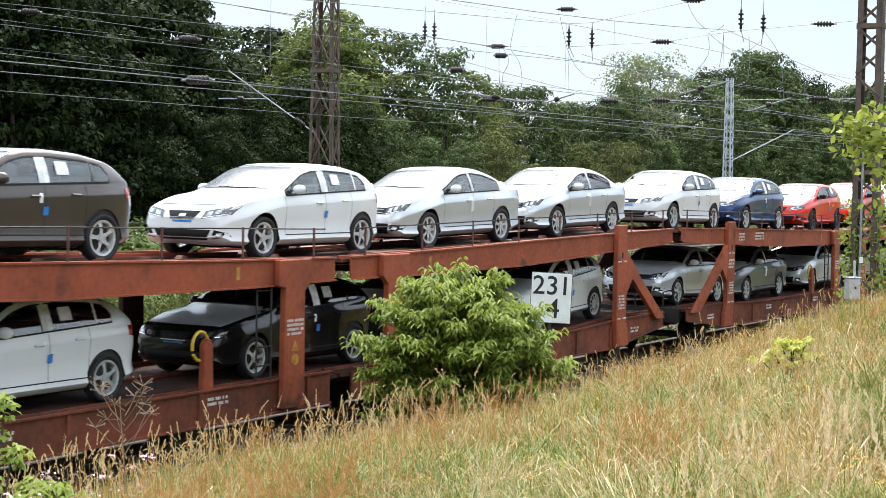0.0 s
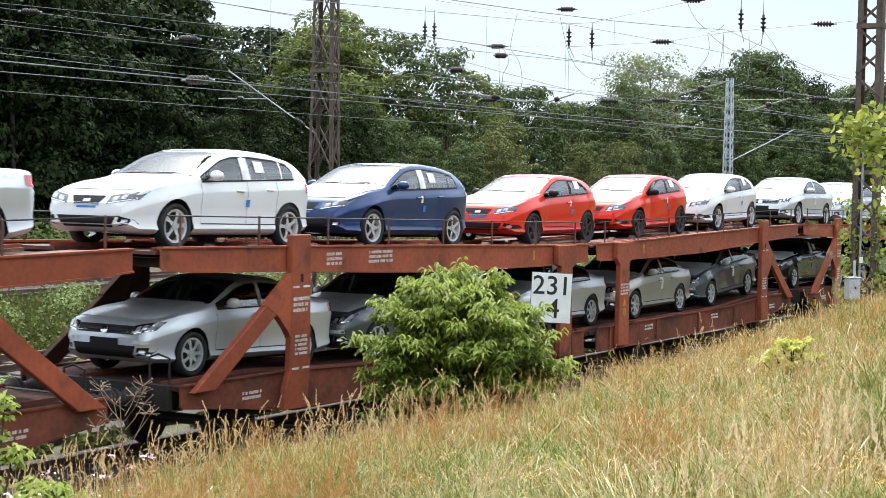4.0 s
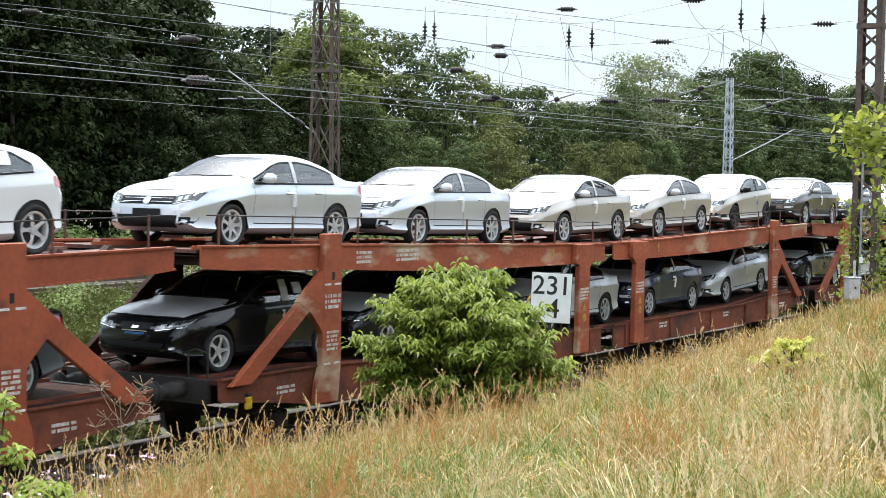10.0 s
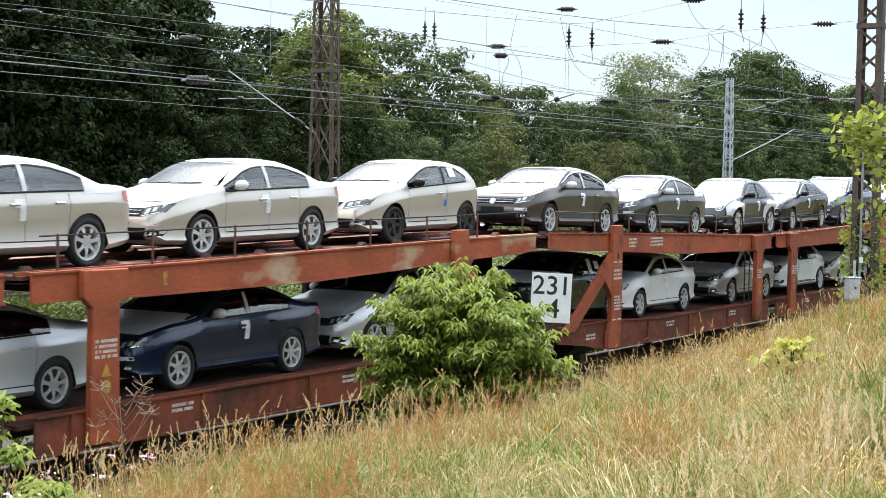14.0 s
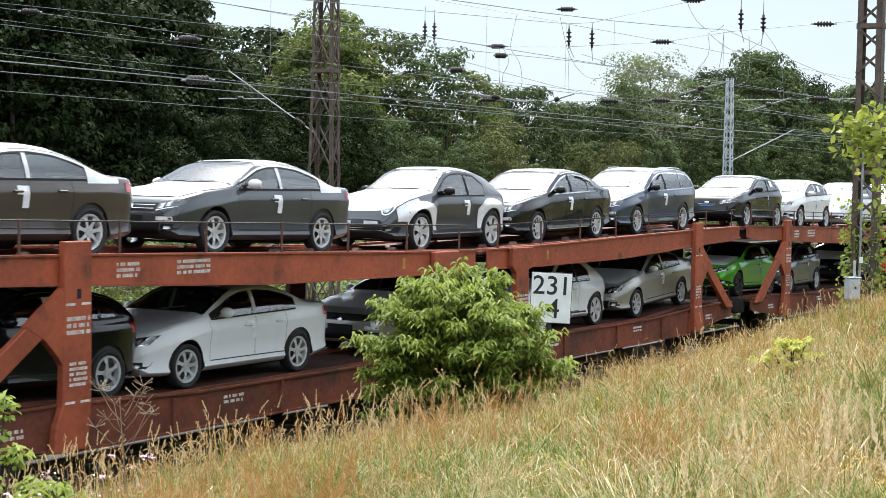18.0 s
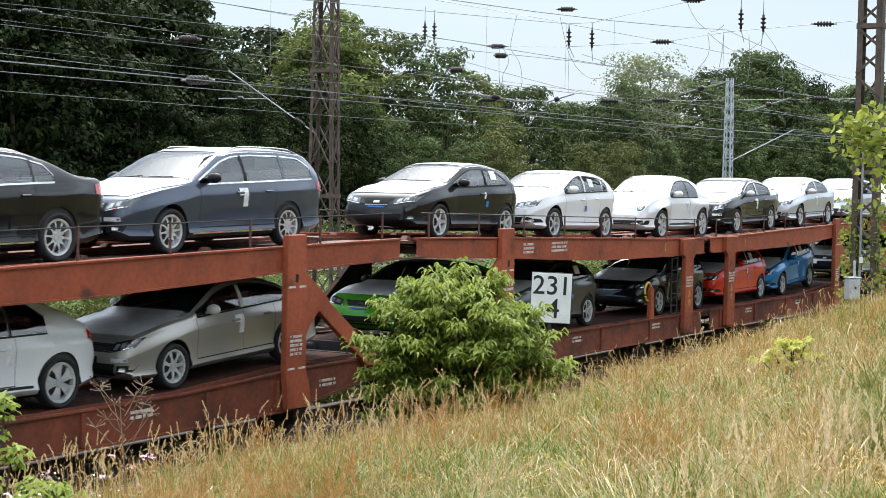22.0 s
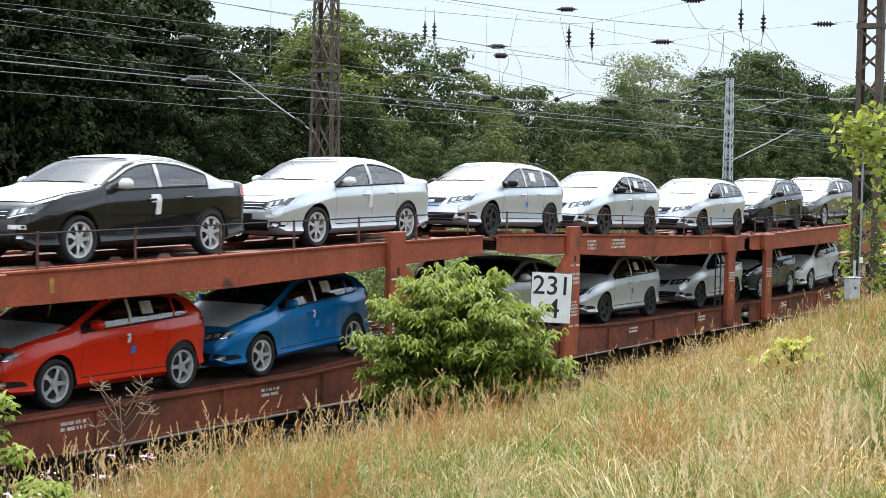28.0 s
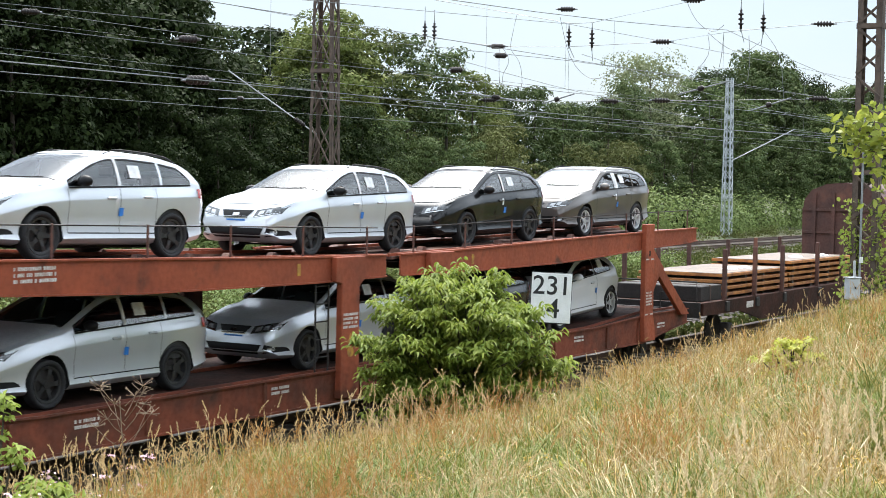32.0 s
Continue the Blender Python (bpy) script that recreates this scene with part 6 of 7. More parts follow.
M_LEAF_LIGHT = material("bush_leaves_light", (0.185, 0.255, 0.042), 0.65, color2=(0.32, 0.375, 0.080), scale=0.8, island=True, obj_random=0.1, translucent=0.45, spec=0.2)
M_LEAF_WEED = material("weed_leaves", (0.044, 0.066, 0.017), 0.75, color2=(0.120, 0.122, 0.036), scale=0.35, island=True, translucent=0.2, spec=0.08)
M_LEAF_BUSH = material("long_bush_leaves", (0.120, 0.185, 0.026), 0.6, color2=(0.30, 0.345, 0.058), scale=0.8, island=True, translucent=0.45, spec=0.22)
M_LEAF_OAK = material("young_oak_leaves", (0.18, 0.24, 0.036), 0.5, color2=(0.38, 0.40, 0.075), scale=0.8, island=True, translucent=0.5, spec=0.3)
M_LEAF_YELLOW = material("young_leaves_yellow_green", (0.34, 0.37, 0.05), 0.5, color2=(0.52, 0.50, 0.095), scale=0.8, island=True, translucent=0.55, spec=0.25)
M_LEAF_HERB = material("grey_green_herb_leaves", (0.15, 0.20, 0.075), 0.6, color2=(0.27, 0.30, 0.12), scale=0.9, island=True, translucent=0.35, spec=0.25)
M_BARK = material("grey_brown_bark", (0.085, 0.065, 0.048), 0.9, color2=(0.045, 0.036, 0.028), scale=6, bump=0.8, bump_scale=18, stretch=(1, 1, 0.3))
M_STRAW = material("dry_straw_grass", (0.53, 0.345, 0.092), 0.6, color2=(0.225, 0.132, 0.033), scale=0.7, island=True, translucent=0.25)
M_PALE = material("bleached_grass", (0.74, 0.61, 0.36), 0.5, color2=(0.31, 0.23, 0.095), scale=0.7, island=True, translucent=0.25)
M_GREEN = material("green_grass", (0.085, 0.122, 0.018), 0.5, color2=(0.225, 0.235, 0.045), scale=0.7, island=True, translucent=0.28, spec=0.25)
M_SORREL = material("reddish_dry_stalks", (0.49, 0.26, 0.075), 0.75, color2=(0.32, 0.155, 0.05), scale=0.8, island=True, translucent=0.2)
M_EARS = material("tan_grass_ears", (0.66, 0.49, 0.26), 0.6, color2=(0.38, 0.25, 0.115), scale=0.7, island=True, translucent=0.25)
M_REED = material("pale_reed_ears", (0.80, 0.66, 0.44), 0.6, color2=(0.60, 0.45, 0.26), scale=0.7, island=True, translucent=0.3)
M_LUSH = material("lush_green_grass", (0.110, 0.160, 0.024), 0.5, color2=(0.27, 0.285, 0.055), scale=0.7, island=True, translucent=0.32, spec=0.25)
M_TANSY = material("yellow_flowers", (0.55, 0.34, 0.02), 0.7, color2=(0.36, 0.20, 0.02), scale=5, island=True)
M_PINK = material("pale_pink_flowers", (0.72, 0.42, 0.52), 0.7, color2=(0.78, 0.58, 0.66), scale=5, island=True)
RNG = np.random.default_rng(7)


def rand_frames(n, rng, up=0.35):
    """Random leaf frames: two perpendicular unit vectors each."""
    a = rng.normal(size=(n, 3))
    a /= np.linalg.norm(a, axis=1, keepdims=True)
    nrm = rng.normal(size=(n, 3)) + np.array([0, 0, up * 3])
    nrm -= a * np.sum(a * nrm, 1, keepdims=True)
    nrm /= np.linalg.norm(nrm, axis=1, keepdims=True)
    return a, np.cross(nrm, a), nrm


def leaf_polys(centers, size, rng, up=0.35, slim=0.6):
    """Pointed six-sided leaves, slightly folded, at the centres."""
    n = len(centers)
    a, b, c = rand_frames(n, rng, up)
    s = (size * rng.uniform(0.6, 1.35, n))[:, None]
    k = slim * 0.5
    pts = [(-0.5, 0, 0), (-0.18, k, 0.06), (0.22, k * 0.85, 0.06), (0.5, 0, -0.05), (0.22, -k * 0.85, 0.06), (-0.18, -k, 0.06)]
    return np.stack([centers + s * (u * a + v * b + w * c) for u, v, w in pts], 1)


def leaf_quads(centers, size, rng, up=0.35, slim=0.62, facing=None):
    """Plain pointed four-sided leaves for far crowns."""
    n = len(centers)
    a, b, c = rand_frames(n, rng, up)
    if facing is not None:
        c = facing + rng.normal(0, 0.30, (n, 3)) + np.array([0, 0, 0.25])
        c /= np.linalg.norm(c, axis=1, keepdims=True)
        a = np.cross(c, rng.normal(size=(n, 3)))
        a /= np.linalg.norm(a, axis=1, keepdims=True)
        b = np.cross(c, a)
    s = (size * rng.uniform(0.55, 1.4, n))[:, None]
    return np.stack([centers + s * (u * a + v * b + w * c) for u, v, w in ((-0.5, 0, 0), (0.02, slim * 0.5, 0.07), (0.5, 0, -0.06), (0.02, -slim * 0.5, 0.07))], 1)


def crown_points(rng, height, spread, blobs, per, base=0.28, squash=0.8):
    """Leaf places and facings on the outside of uneven clumps, small ones round larger ones, that fill a crown."""
    out, face = [], []
    for i in range(blobs):
        h = base + (1 - base) * (i + rng.uniform(0, 1)) / blobs
        f = math.sin(math.pi * min(1, (h - base) / (1 - base) * 0.86 + 0.13)) ** 0.7
        r = spread * f * math.sqrt(rng.uniform(0.12, 1.0))
        a = rng.uniform(0, 2 * math.pi)
        c = np.array([r * math.cos(a), r * math.sin(a), h * height])
        R = rng.uniform(0.75, 1.65) * height / 13
        sub_n = 5
        for k in range(sub_n):
            q = rng.normal(size=3)
            q /= np.linalg.norm(q)
            q[2] = abs(q[2]) * 0.8 + 0.05
            cc = c + q * R * 0.75 * np.array([1.2, 1.2, squash])
            m = per // sub_n
            d = rng.normal(size=(m, 3)) + q * 0.9
            d /= np.linalg.norm(d, axis=1, keepdims=True)
            d[:, 2] = np.where(d[:, 2] < -0.3, -d[:, 2], d[:, 2])
            rad = R * 0.62 * rng.uniform(0.6, 1.06, m) ** 0.5
            out.append(cc + d * rad[:, None] * np.array([1.15, 1.15, squash]))
            face.append(d)
    return np.concatenate(out), np.concatenate(face)


TREES = {}


def tree_kind(kind, seed):
    rng = np.random.default_rng(seed)
    spec = {"broad": (13.0, 3.6, 105, 150, 0.12, M_LEAF_SHADED, 0.28), "mid": (13.0, 3.1, 52, 210, 0.16, M_LEAF_MID, 0.26), "light": (13.0, 3.1, 52, 210, 0.16, M_LEAF_SUN, 0.26), "slim": (13.0, 2.0, 42, 180, 0.14, M_LEAF_MID, 0.26), "back": (13.0, 3.4, 60, 55, 0.14, M_LEAF_SHADED, 0.42),
            "birch": (13.0, 2.3, 70, 90, 0.25, M_LEAF_BIRCH, 0.22), "olive": (13.0, 4.2, 75, 120, 0.05, M_LEAF_OLIVE, 0.30), "pine": (13.0, 2.2, 60, 130, 0.12, M_LEAF_SHADED, 0.26)}[kind]
    H, sp, blobs, per, base, mat, size = spec
    t = new("tree")
    tagged(t, {"broad": "dense green broadleaf tree, leaf colour darkened for deep shade", "back": "green broadleaf tree with darkened leaves, for back rows and the unseen wood", "olive": "low olive-green rounded tree before the belt", "mid": "leafy green broadleaf tree beside the railway", "light": "green broadleaf tree, leaf colour lightened as if in sun", "slim": "slender green broadleaf tree in the tree belt", "birch": "pale sparse birch tree with thin crown", "pine": "dark green conical tree in the tree belt"}[kind], "tree", "trees of the belt")
    lean = rng.uniform(-0.3, 0.3, 2)
    part("trunk", tube([(0, 0, -0.3), (lean[0] * 0.3, lean[1] * 0.3, H * 0.35), (lean[0], lean[1], H * 0.72), (lean[0] * 1.2, lean[1] * 1.1, H * 0.93)], 0.20, 8, 0.03), M_BARK, t)
    for k in range(0 if kind == "back" else 2):
        z = H * rng.uniform(0.25, 0.75)
        a = rng.uniform(0, 6.28)
        r = sp * rng.uniform(0.5, 0.9)
        part("limb", tube([(lean[0] * z / H, lean[1] * z / H, z), (r * 0.5 * math.cos(a), r * 0.5 * math.sin(a), z + 0.7), (r * math.cos(a), r * math.sin(a), z + 1.9)], 0.07, 6, 0.015), M_BARK, t)
    C, F = crown_points(rng, H, sp, blobs, per, base)
    link_mesh("crown", quads_mesh("crown", leaf_quads(C, size, rng, facing=F), mat, 4), t)
    TREES.setdefault(kind, []).append(t)
    return t


for kind, seeds in (("broad", (11, 12, 13)), ("mid", (21, 22, 23)), ("light", (26, 27)), ("slim", (31, 32)), ("back", (61, 62)), ("olive", (71,)), ("birch", (41,)), ("pine", (51, 52))):
    for sd in seeds:
        tree_kind(kind, sd)
USED = set()


def plant_tree(kind, x, y, h, turn, rng):
    src = TREES[kind][int(rng.integers(len(TREES[kind])))]
    s = h / 13.0
    m = Matrix.Translation((x, y, float(ground_z(x, y)))) @ Matrix.Rotation(turn, 4, "Z") @ Matrix.Diagonal((s * rng.uniform(0.85, 1.1), s * rng.uniform(0.85, 1.1), s, 1))
    if src not in USED:
        USED.add(src)
        src.matrix_basis = m
    else:
        o = copy_thing(src, Matrix.Identity(4))
        o.matrix_basis = m


# height of the belt's tree tops along the line
BELT = [(40, 15.5), (72, 15.6), (75, 14.6), (77, 10.5), (80, 12.2), (85, 14.3), (91, 15.6), (96, 13.9), (101, 14.0), (105, 12.7), (108, 10.3), (112, 12.0), (120, 11.8), (124, 10.8), (130, 11.4), (135, 12.8), (157, 14.8), (165, 17.2), (172, 18.4), (194, 18.2), (203, 16.8), (214, 17.8), (245, 20.5), (330, 22)]
rt = np.random.default_rng(3)
x = 38.0
while x < 330:
    h = float(np.interp(x, [q[0] for q in BELT], [q[1] for q in BELT]))
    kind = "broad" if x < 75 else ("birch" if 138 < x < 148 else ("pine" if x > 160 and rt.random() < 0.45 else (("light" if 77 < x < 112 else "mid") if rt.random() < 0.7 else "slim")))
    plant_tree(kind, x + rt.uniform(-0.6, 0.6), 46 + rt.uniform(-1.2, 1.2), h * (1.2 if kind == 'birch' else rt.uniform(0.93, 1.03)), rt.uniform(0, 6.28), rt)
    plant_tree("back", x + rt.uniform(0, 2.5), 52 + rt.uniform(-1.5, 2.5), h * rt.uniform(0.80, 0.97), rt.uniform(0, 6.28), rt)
    x += (3.4 if x < 90 else 4.2 if x < 140 else 6.0 if x < 220 else 10) * rt.uniform(0.85, 1.15)
x = 44.0
while x < 250:
    h = float(np.interp(x * 1.16, [q[0] for q in BELT], [q[1] for q in BELT]))
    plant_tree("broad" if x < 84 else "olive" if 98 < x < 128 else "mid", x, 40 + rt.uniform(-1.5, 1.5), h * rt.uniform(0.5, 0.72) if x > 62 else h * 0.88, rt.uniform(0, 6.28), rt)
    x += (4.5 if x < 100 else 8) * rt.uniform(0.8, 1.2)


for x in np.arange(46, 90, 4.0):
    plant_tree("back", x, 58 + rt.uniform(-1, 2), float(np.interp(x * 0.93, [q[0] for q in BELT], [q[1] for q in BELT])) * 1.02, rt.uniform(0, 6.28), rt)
# unseen wood on the viewer's side, beyond the bank, added to darken car reflections
x = -45.0
while x < 200:
    plant_tree("back", x + rt.uniform(-1.5, 1.5), -31 - rt.uniform(0, 6) - (6 if x < 12 else 0), rt.uniform(8, 11), rt.uniform(0, 6.28), rt)
    x += rt.uniform(4.2, 5.6)


def thicket(name, label, boxes, mat, size, per, seed, shell=0.35, outward=False):
    """Low dense growth: leaves in uneven mounds."""
    rng = np.random.default_rng(seed)
    out, face = [], []
    for x0, x1, y0, y1, hmin, hmax, n in boxes:
        for i in range(n):
            c = np.array([rng.uniform(x0, x1), rng.uniform(y0, y1), 0.0])
            h = rng.uniform(hmin, hmax)
            c[2] = float(ground_z(c[0], c[1]))
            d = rng.normal(size=(per, 3))
            d /= np.linalg.norm(d, axis=1, keepdims=True)
            d[:, 2] = np.abs(d[:, 2])
            face.append(d)
            out.append(c + d * (h * rng.uniform(shell, 1.05, per))[:, None] * np.array([0.9, 0.9, 1.0]))
    ob = link_mesh(name, quads_mesh(name, leaf_quads(np.concatenate(out), size, rng, facing=np.concatenate(face) if outward else None), mat, 4))
    tagged(ob, label, "shrubs", kind="stuff")


# undergrowth uses the darkened leaves, shade below the trees included
thicket("undergrowth", "dense green undergrowth below the trees, colour darkened for shade", [(40, 130, 42, 45, 1.5, 3.6, 150), (130, 330, 40, 45, 1.6, 4.0, 130)], M_LEAF_SHADED, 0.36, 110, 61)
thicket("lineside_bushes", "light green bushes beside the far track", [(95, 165, 35.5, 38.5, 2.8, 4.7, 46), (165, 200, 35.5, 38.5, 1.2, 3.0, 20), (40, 95, 35, 38, 0.8, 2.2, 40)], M_LEAF_THICKET, 0.26, 420, 62, 0.75, True)
thicket("trackside_bushes", "dark green bushes between the side tracks", [(18, 80, 13.5, 23, 0.6, 1.5, 95), (20, 80, 6.9, 8.0, 0.3, 0.7, 26)], M_LEAF_THICKET, 0.11, 520, 67, 0.6, True)
thicket("track_weeds", "low weeds between the side tracks", [(14, 70, 1.9, 2.75, 0.12, 0.35, 260), (12, 75, 3.1, 6.3, 0.08, 0.26, 110), (12, 95, 8.9, 12.0, 0.10, 0.30, 260), (12, 120, 6.7, 8.3, 0.20, 0.5, 230), (16, 75, 12.4, 23.8, 0.25, 0.8, 2900), (75, 150, 12.4, 23.4, 0.3, 0.8, 600), (30, 150, 31.6, 35, 0.4, 1.1, 260)], M_LEAF_WEED, 0.13, 72, 63)


def leafy_branch(parent, pts, r0, leaves, mat, rng, leaflets=7, size=0.085, droop=0.5, slim=0.36, reach=0.17, rosette=False):
    """A bent stem with compound drooping leaves along its outer part."""
    q = [Vector(v) for v in pts]
    part("stem", tube(q, r0, 6, r0 * 0.3), M_BARK, parent)
    V = []
    for i in range(leaves):
        f = rng.uniform(0.3, 1.0) ** 0.7 * (len(q) - 1)
        k = min(int(f), len(q) - 2)
        c = np.array(q[k].lerp(q[k + 1], f - k))
        a = rng.uniform(0, 2 * math.pi)
        out = np.array([math.cos(a), math.sin(a), rng.uniform(-0.5, 1.3)])
        out /= np.linalg.norm(out)
        side = np.cross(out, [0, 0, 1.0])
        side /= np.linalg.norm(side) + 1e-6
        for j in range(leaflets if rosette else 0):
            b = 2.4 * j + a
            way = np.array([math.cos(b), math.sin(b), 0.0]) + out * np.array([0.5, 0.5, 0.0])
            way /= np.linalg.norm(way) + 1e-6
            up = rng.uniform(-0.15, 0.75)
            w = (np.cross(way, [0, 0, 1.0]) + np.array([0, 0, rng.uniform(-0.6, 0.6)])) * slim * size * 0.5
            s = size * rng.uniform(0.7, 1.25)
            base = c + out * reach * rng.uniform(0.3, 1.0)
            mid, far = base + way * s * 0.42 + np.array([0, 0, s * up * 0.6]), base + way * s * 0.78 + np.array([0, 0, s * (up * 0.5 - droop * 0.35)])
            tip = base + way * s * 0.95 + np.array([0, 0, s * (up * 0.2 - droop * 0.9)])
            V.append([base, mid + w, far + w * 0.75, tip, far - w * 0.75, mid - w])
        for j in range(0 if rosette else leaflets):
            u = (j // 2 + 1) / (leaflets / 2 + 0.5)
            base = c + out * reach * u - np.array([0, 0, droop * 0.16 * u * u])
            sg = (1 if j % 2 else -1) if j < leaflets - 1 else 0
            d = out * (0.55 if sg else 1.0) + side * sg * 0.75 + np.array([0, 0, -droop * (0.5 + 0.6 * u)]) + rng.normal(0, 0.28, 3)
            d /= np.linalg.norm(d)
            w = np.cross(d, [0.2, 0.1, 1.0])
            w /= np.linalg.norm(w) + 1e-6
            nn = np.cross(w, d)
            s = size * rng.uniform(0.75, 1.25)
            w = w * slim * s
            V.append([base, base + d * s * 0.35 + w * 0.5 + nn * s * 0.05, base + d * s * 0.7 + w * 0.42, base + d * s, base + d * s * 0.7 - w * 0.42, base + d * s * 0.35 - w * 0.5 + nn * s * 0.05])
    link_mesh("foliage", quads_mesh("foliage", np.array(V), mat, 6), parent)


def shrub(at, height, radius, stems, leaves, mat, label, seed, **kw):
    rng = np.random.default_rng(seed)
    s = new("shrub")
    s.matrix_basis = Matrix.Translation((at[0], at[1], float(ground_z(at[0], at[1])) - 0.05))
    tagged(s, label, "bush")
    for i in range(stems):
        a = 2.39996 * i + rng.uniform(-0.3, 0.3)
        up = 1 - (i + 0.5) / stems
        k = rng.uniform(0.78, 1.05)
        r, h = radius * math.sqrt(1 - up * up) * k, height * (0.12 + 0.88 * up ** 0.75) * k
        c, d = math.cos(a), math.sin(a)
        leafy_branch(s, [(0.12 * c, 0.12 * d, 0), (0.40 * r * c, 0.40 * r * d, 0.5 * h + 0.05), (0.78 * r * c, 0.78 * r * d, 0.88 * h + 0.04), (r * c, r * d, h)], 0.016, leaves, mat, rng, **kw)
    return s


shrub((18.85, -4.25), 2.40, 1.50, 125, 20, M_LEAF_BUSH, "round bright green leafy bush growing on the bank", 5, leaflets=8, size=0.135, reach=0.20, slim=0.27, droop=0.42, rosette=True)
shrub((19.2, -8.88), 0.80, 0.48, 24, 8, M_LEAF_YELLOW, "small yellow-green shrub in dry grass", 6, leaflets=8, size=0.075, reach=0.10, slim=0.45, droop=0.2, rosette=True)
shrub((8.3, -6.3), 1.42, 0.42, 10, 11, M_LEAF_LIGHT, "light green leafy shrub beside the grass", 8, leaflets=7, size=0.085, reach=0.10, slim=0.45, droop=0.3, rosette=True)
shrub((7.80, -7.4), 0.76, 0.45, 18, 11, M_LEAF_BUSH, "low light green leafy shrub in grass", 9, leaflets=7, size=0.080, reach=0.10, slim=0.48, droop=0.3, rosette=True)


def young_oak():
    """A young tree whose twigs reach into the view."""
    rng = np.random.default_rng(15)
    t = new("young_oak")
    base = Vector((11.6, -12.95, float(ground_z(11.6, -12.95))))
    t.matrix_basis = Matrix.Translation(base)
    tagged(t, "young oak with yellow-green lobed leaves on thin twigs", "tree")
    part("trunk", tube([(0, 0, -0.2), (0.02, 0.03, 1.4), (-0.03, 0.0, 3.4)], 0.045, 8, 0.02), M_BARK, t)
    for ex, ey, ez, n in ((10.90, -11.88, 4.42, 120), (10.93, -11.95, 4.28, 110), (11.0, -12.08, 4.50, 80), (11.02, -12.10, 4.30, 80), (11.04, -12.14, 4.10, 80), (11.06, -12.19, 3.92, 80), (11.1, -12.22, 4.35, 80), (11.1, -12.25, 3.98, 80)):
        e = Vector((ex, ey, ez)) - base
        z0 = max(1.0, e.z - 0.5)
        part("twig", tube([(0, 0, z0), (e.x * 0.4, e.y * 0.4, z0 + 0.2), (e.x * 0.8, e.y * 0.8, e.z - 0.05), tuple(e)], 0.008, 6, 0.003), M_BARK, t)
        C = np.array(e) + rng.normal(0, 1, (n, 3)) * np.array([0.07, 0.07, 0.055]) + np.linspace(0, 0.18, n)[:, None] * np.array([0.5, -0.85, -0.1])
        link_mesh("foliage", quads_mesh("foliage", leaf_polys(C, 0.062, rng, 0.1, 0.5), M_LEAF_OAK, 6), t)


young_oak()


def ivy(seed):
    rng = np.random.default_rng(seed)
    n = 1500
    z = rng.uniform(0, 1, n) ** 1.4 * 3.2
    P = np.stack([40.3 + rng.normal(0, 0.22, n), -3.87 + rng.choice([-0.34, 0.34], n) + rng.normal(0, 0.14, n), 0.6 + z], 1)
    ob = link_mesh("ivy", quads_mesh("ivy", leaf_polys(P, 0.10, rng, slim=0.8), M_LEAF_LIGHT, 6))
    tagged(ob, "green ivy climbing the foot of the mast", "climbing plant", kind="stuff")


ivy(77)


# ---- grass ----
def wedge(n, rng, near, far, ymax=-2.5):
    """Places on the bank in the stretch that the slope shows, denser close by."""
    out = []
    while sum(len(o) for o in out) < n:
        d = near * (far / near) ** rng.uniform(0, 1, n)
        a = np.radians(PAN + rng.uniform(-17.2, 17.2, n))
        P = np.stack([d * np.cos(a), -15.124 + d * np.sin(a)], 1)
        out.append(P[P[:, 1] < ymax])
    return np.concatenate(out)[:n]


def patch(P, scale, seed):
    return np.array([noise.noise((p[0] * scale + seed, p[1] * scale, 0.0)) for p in P])


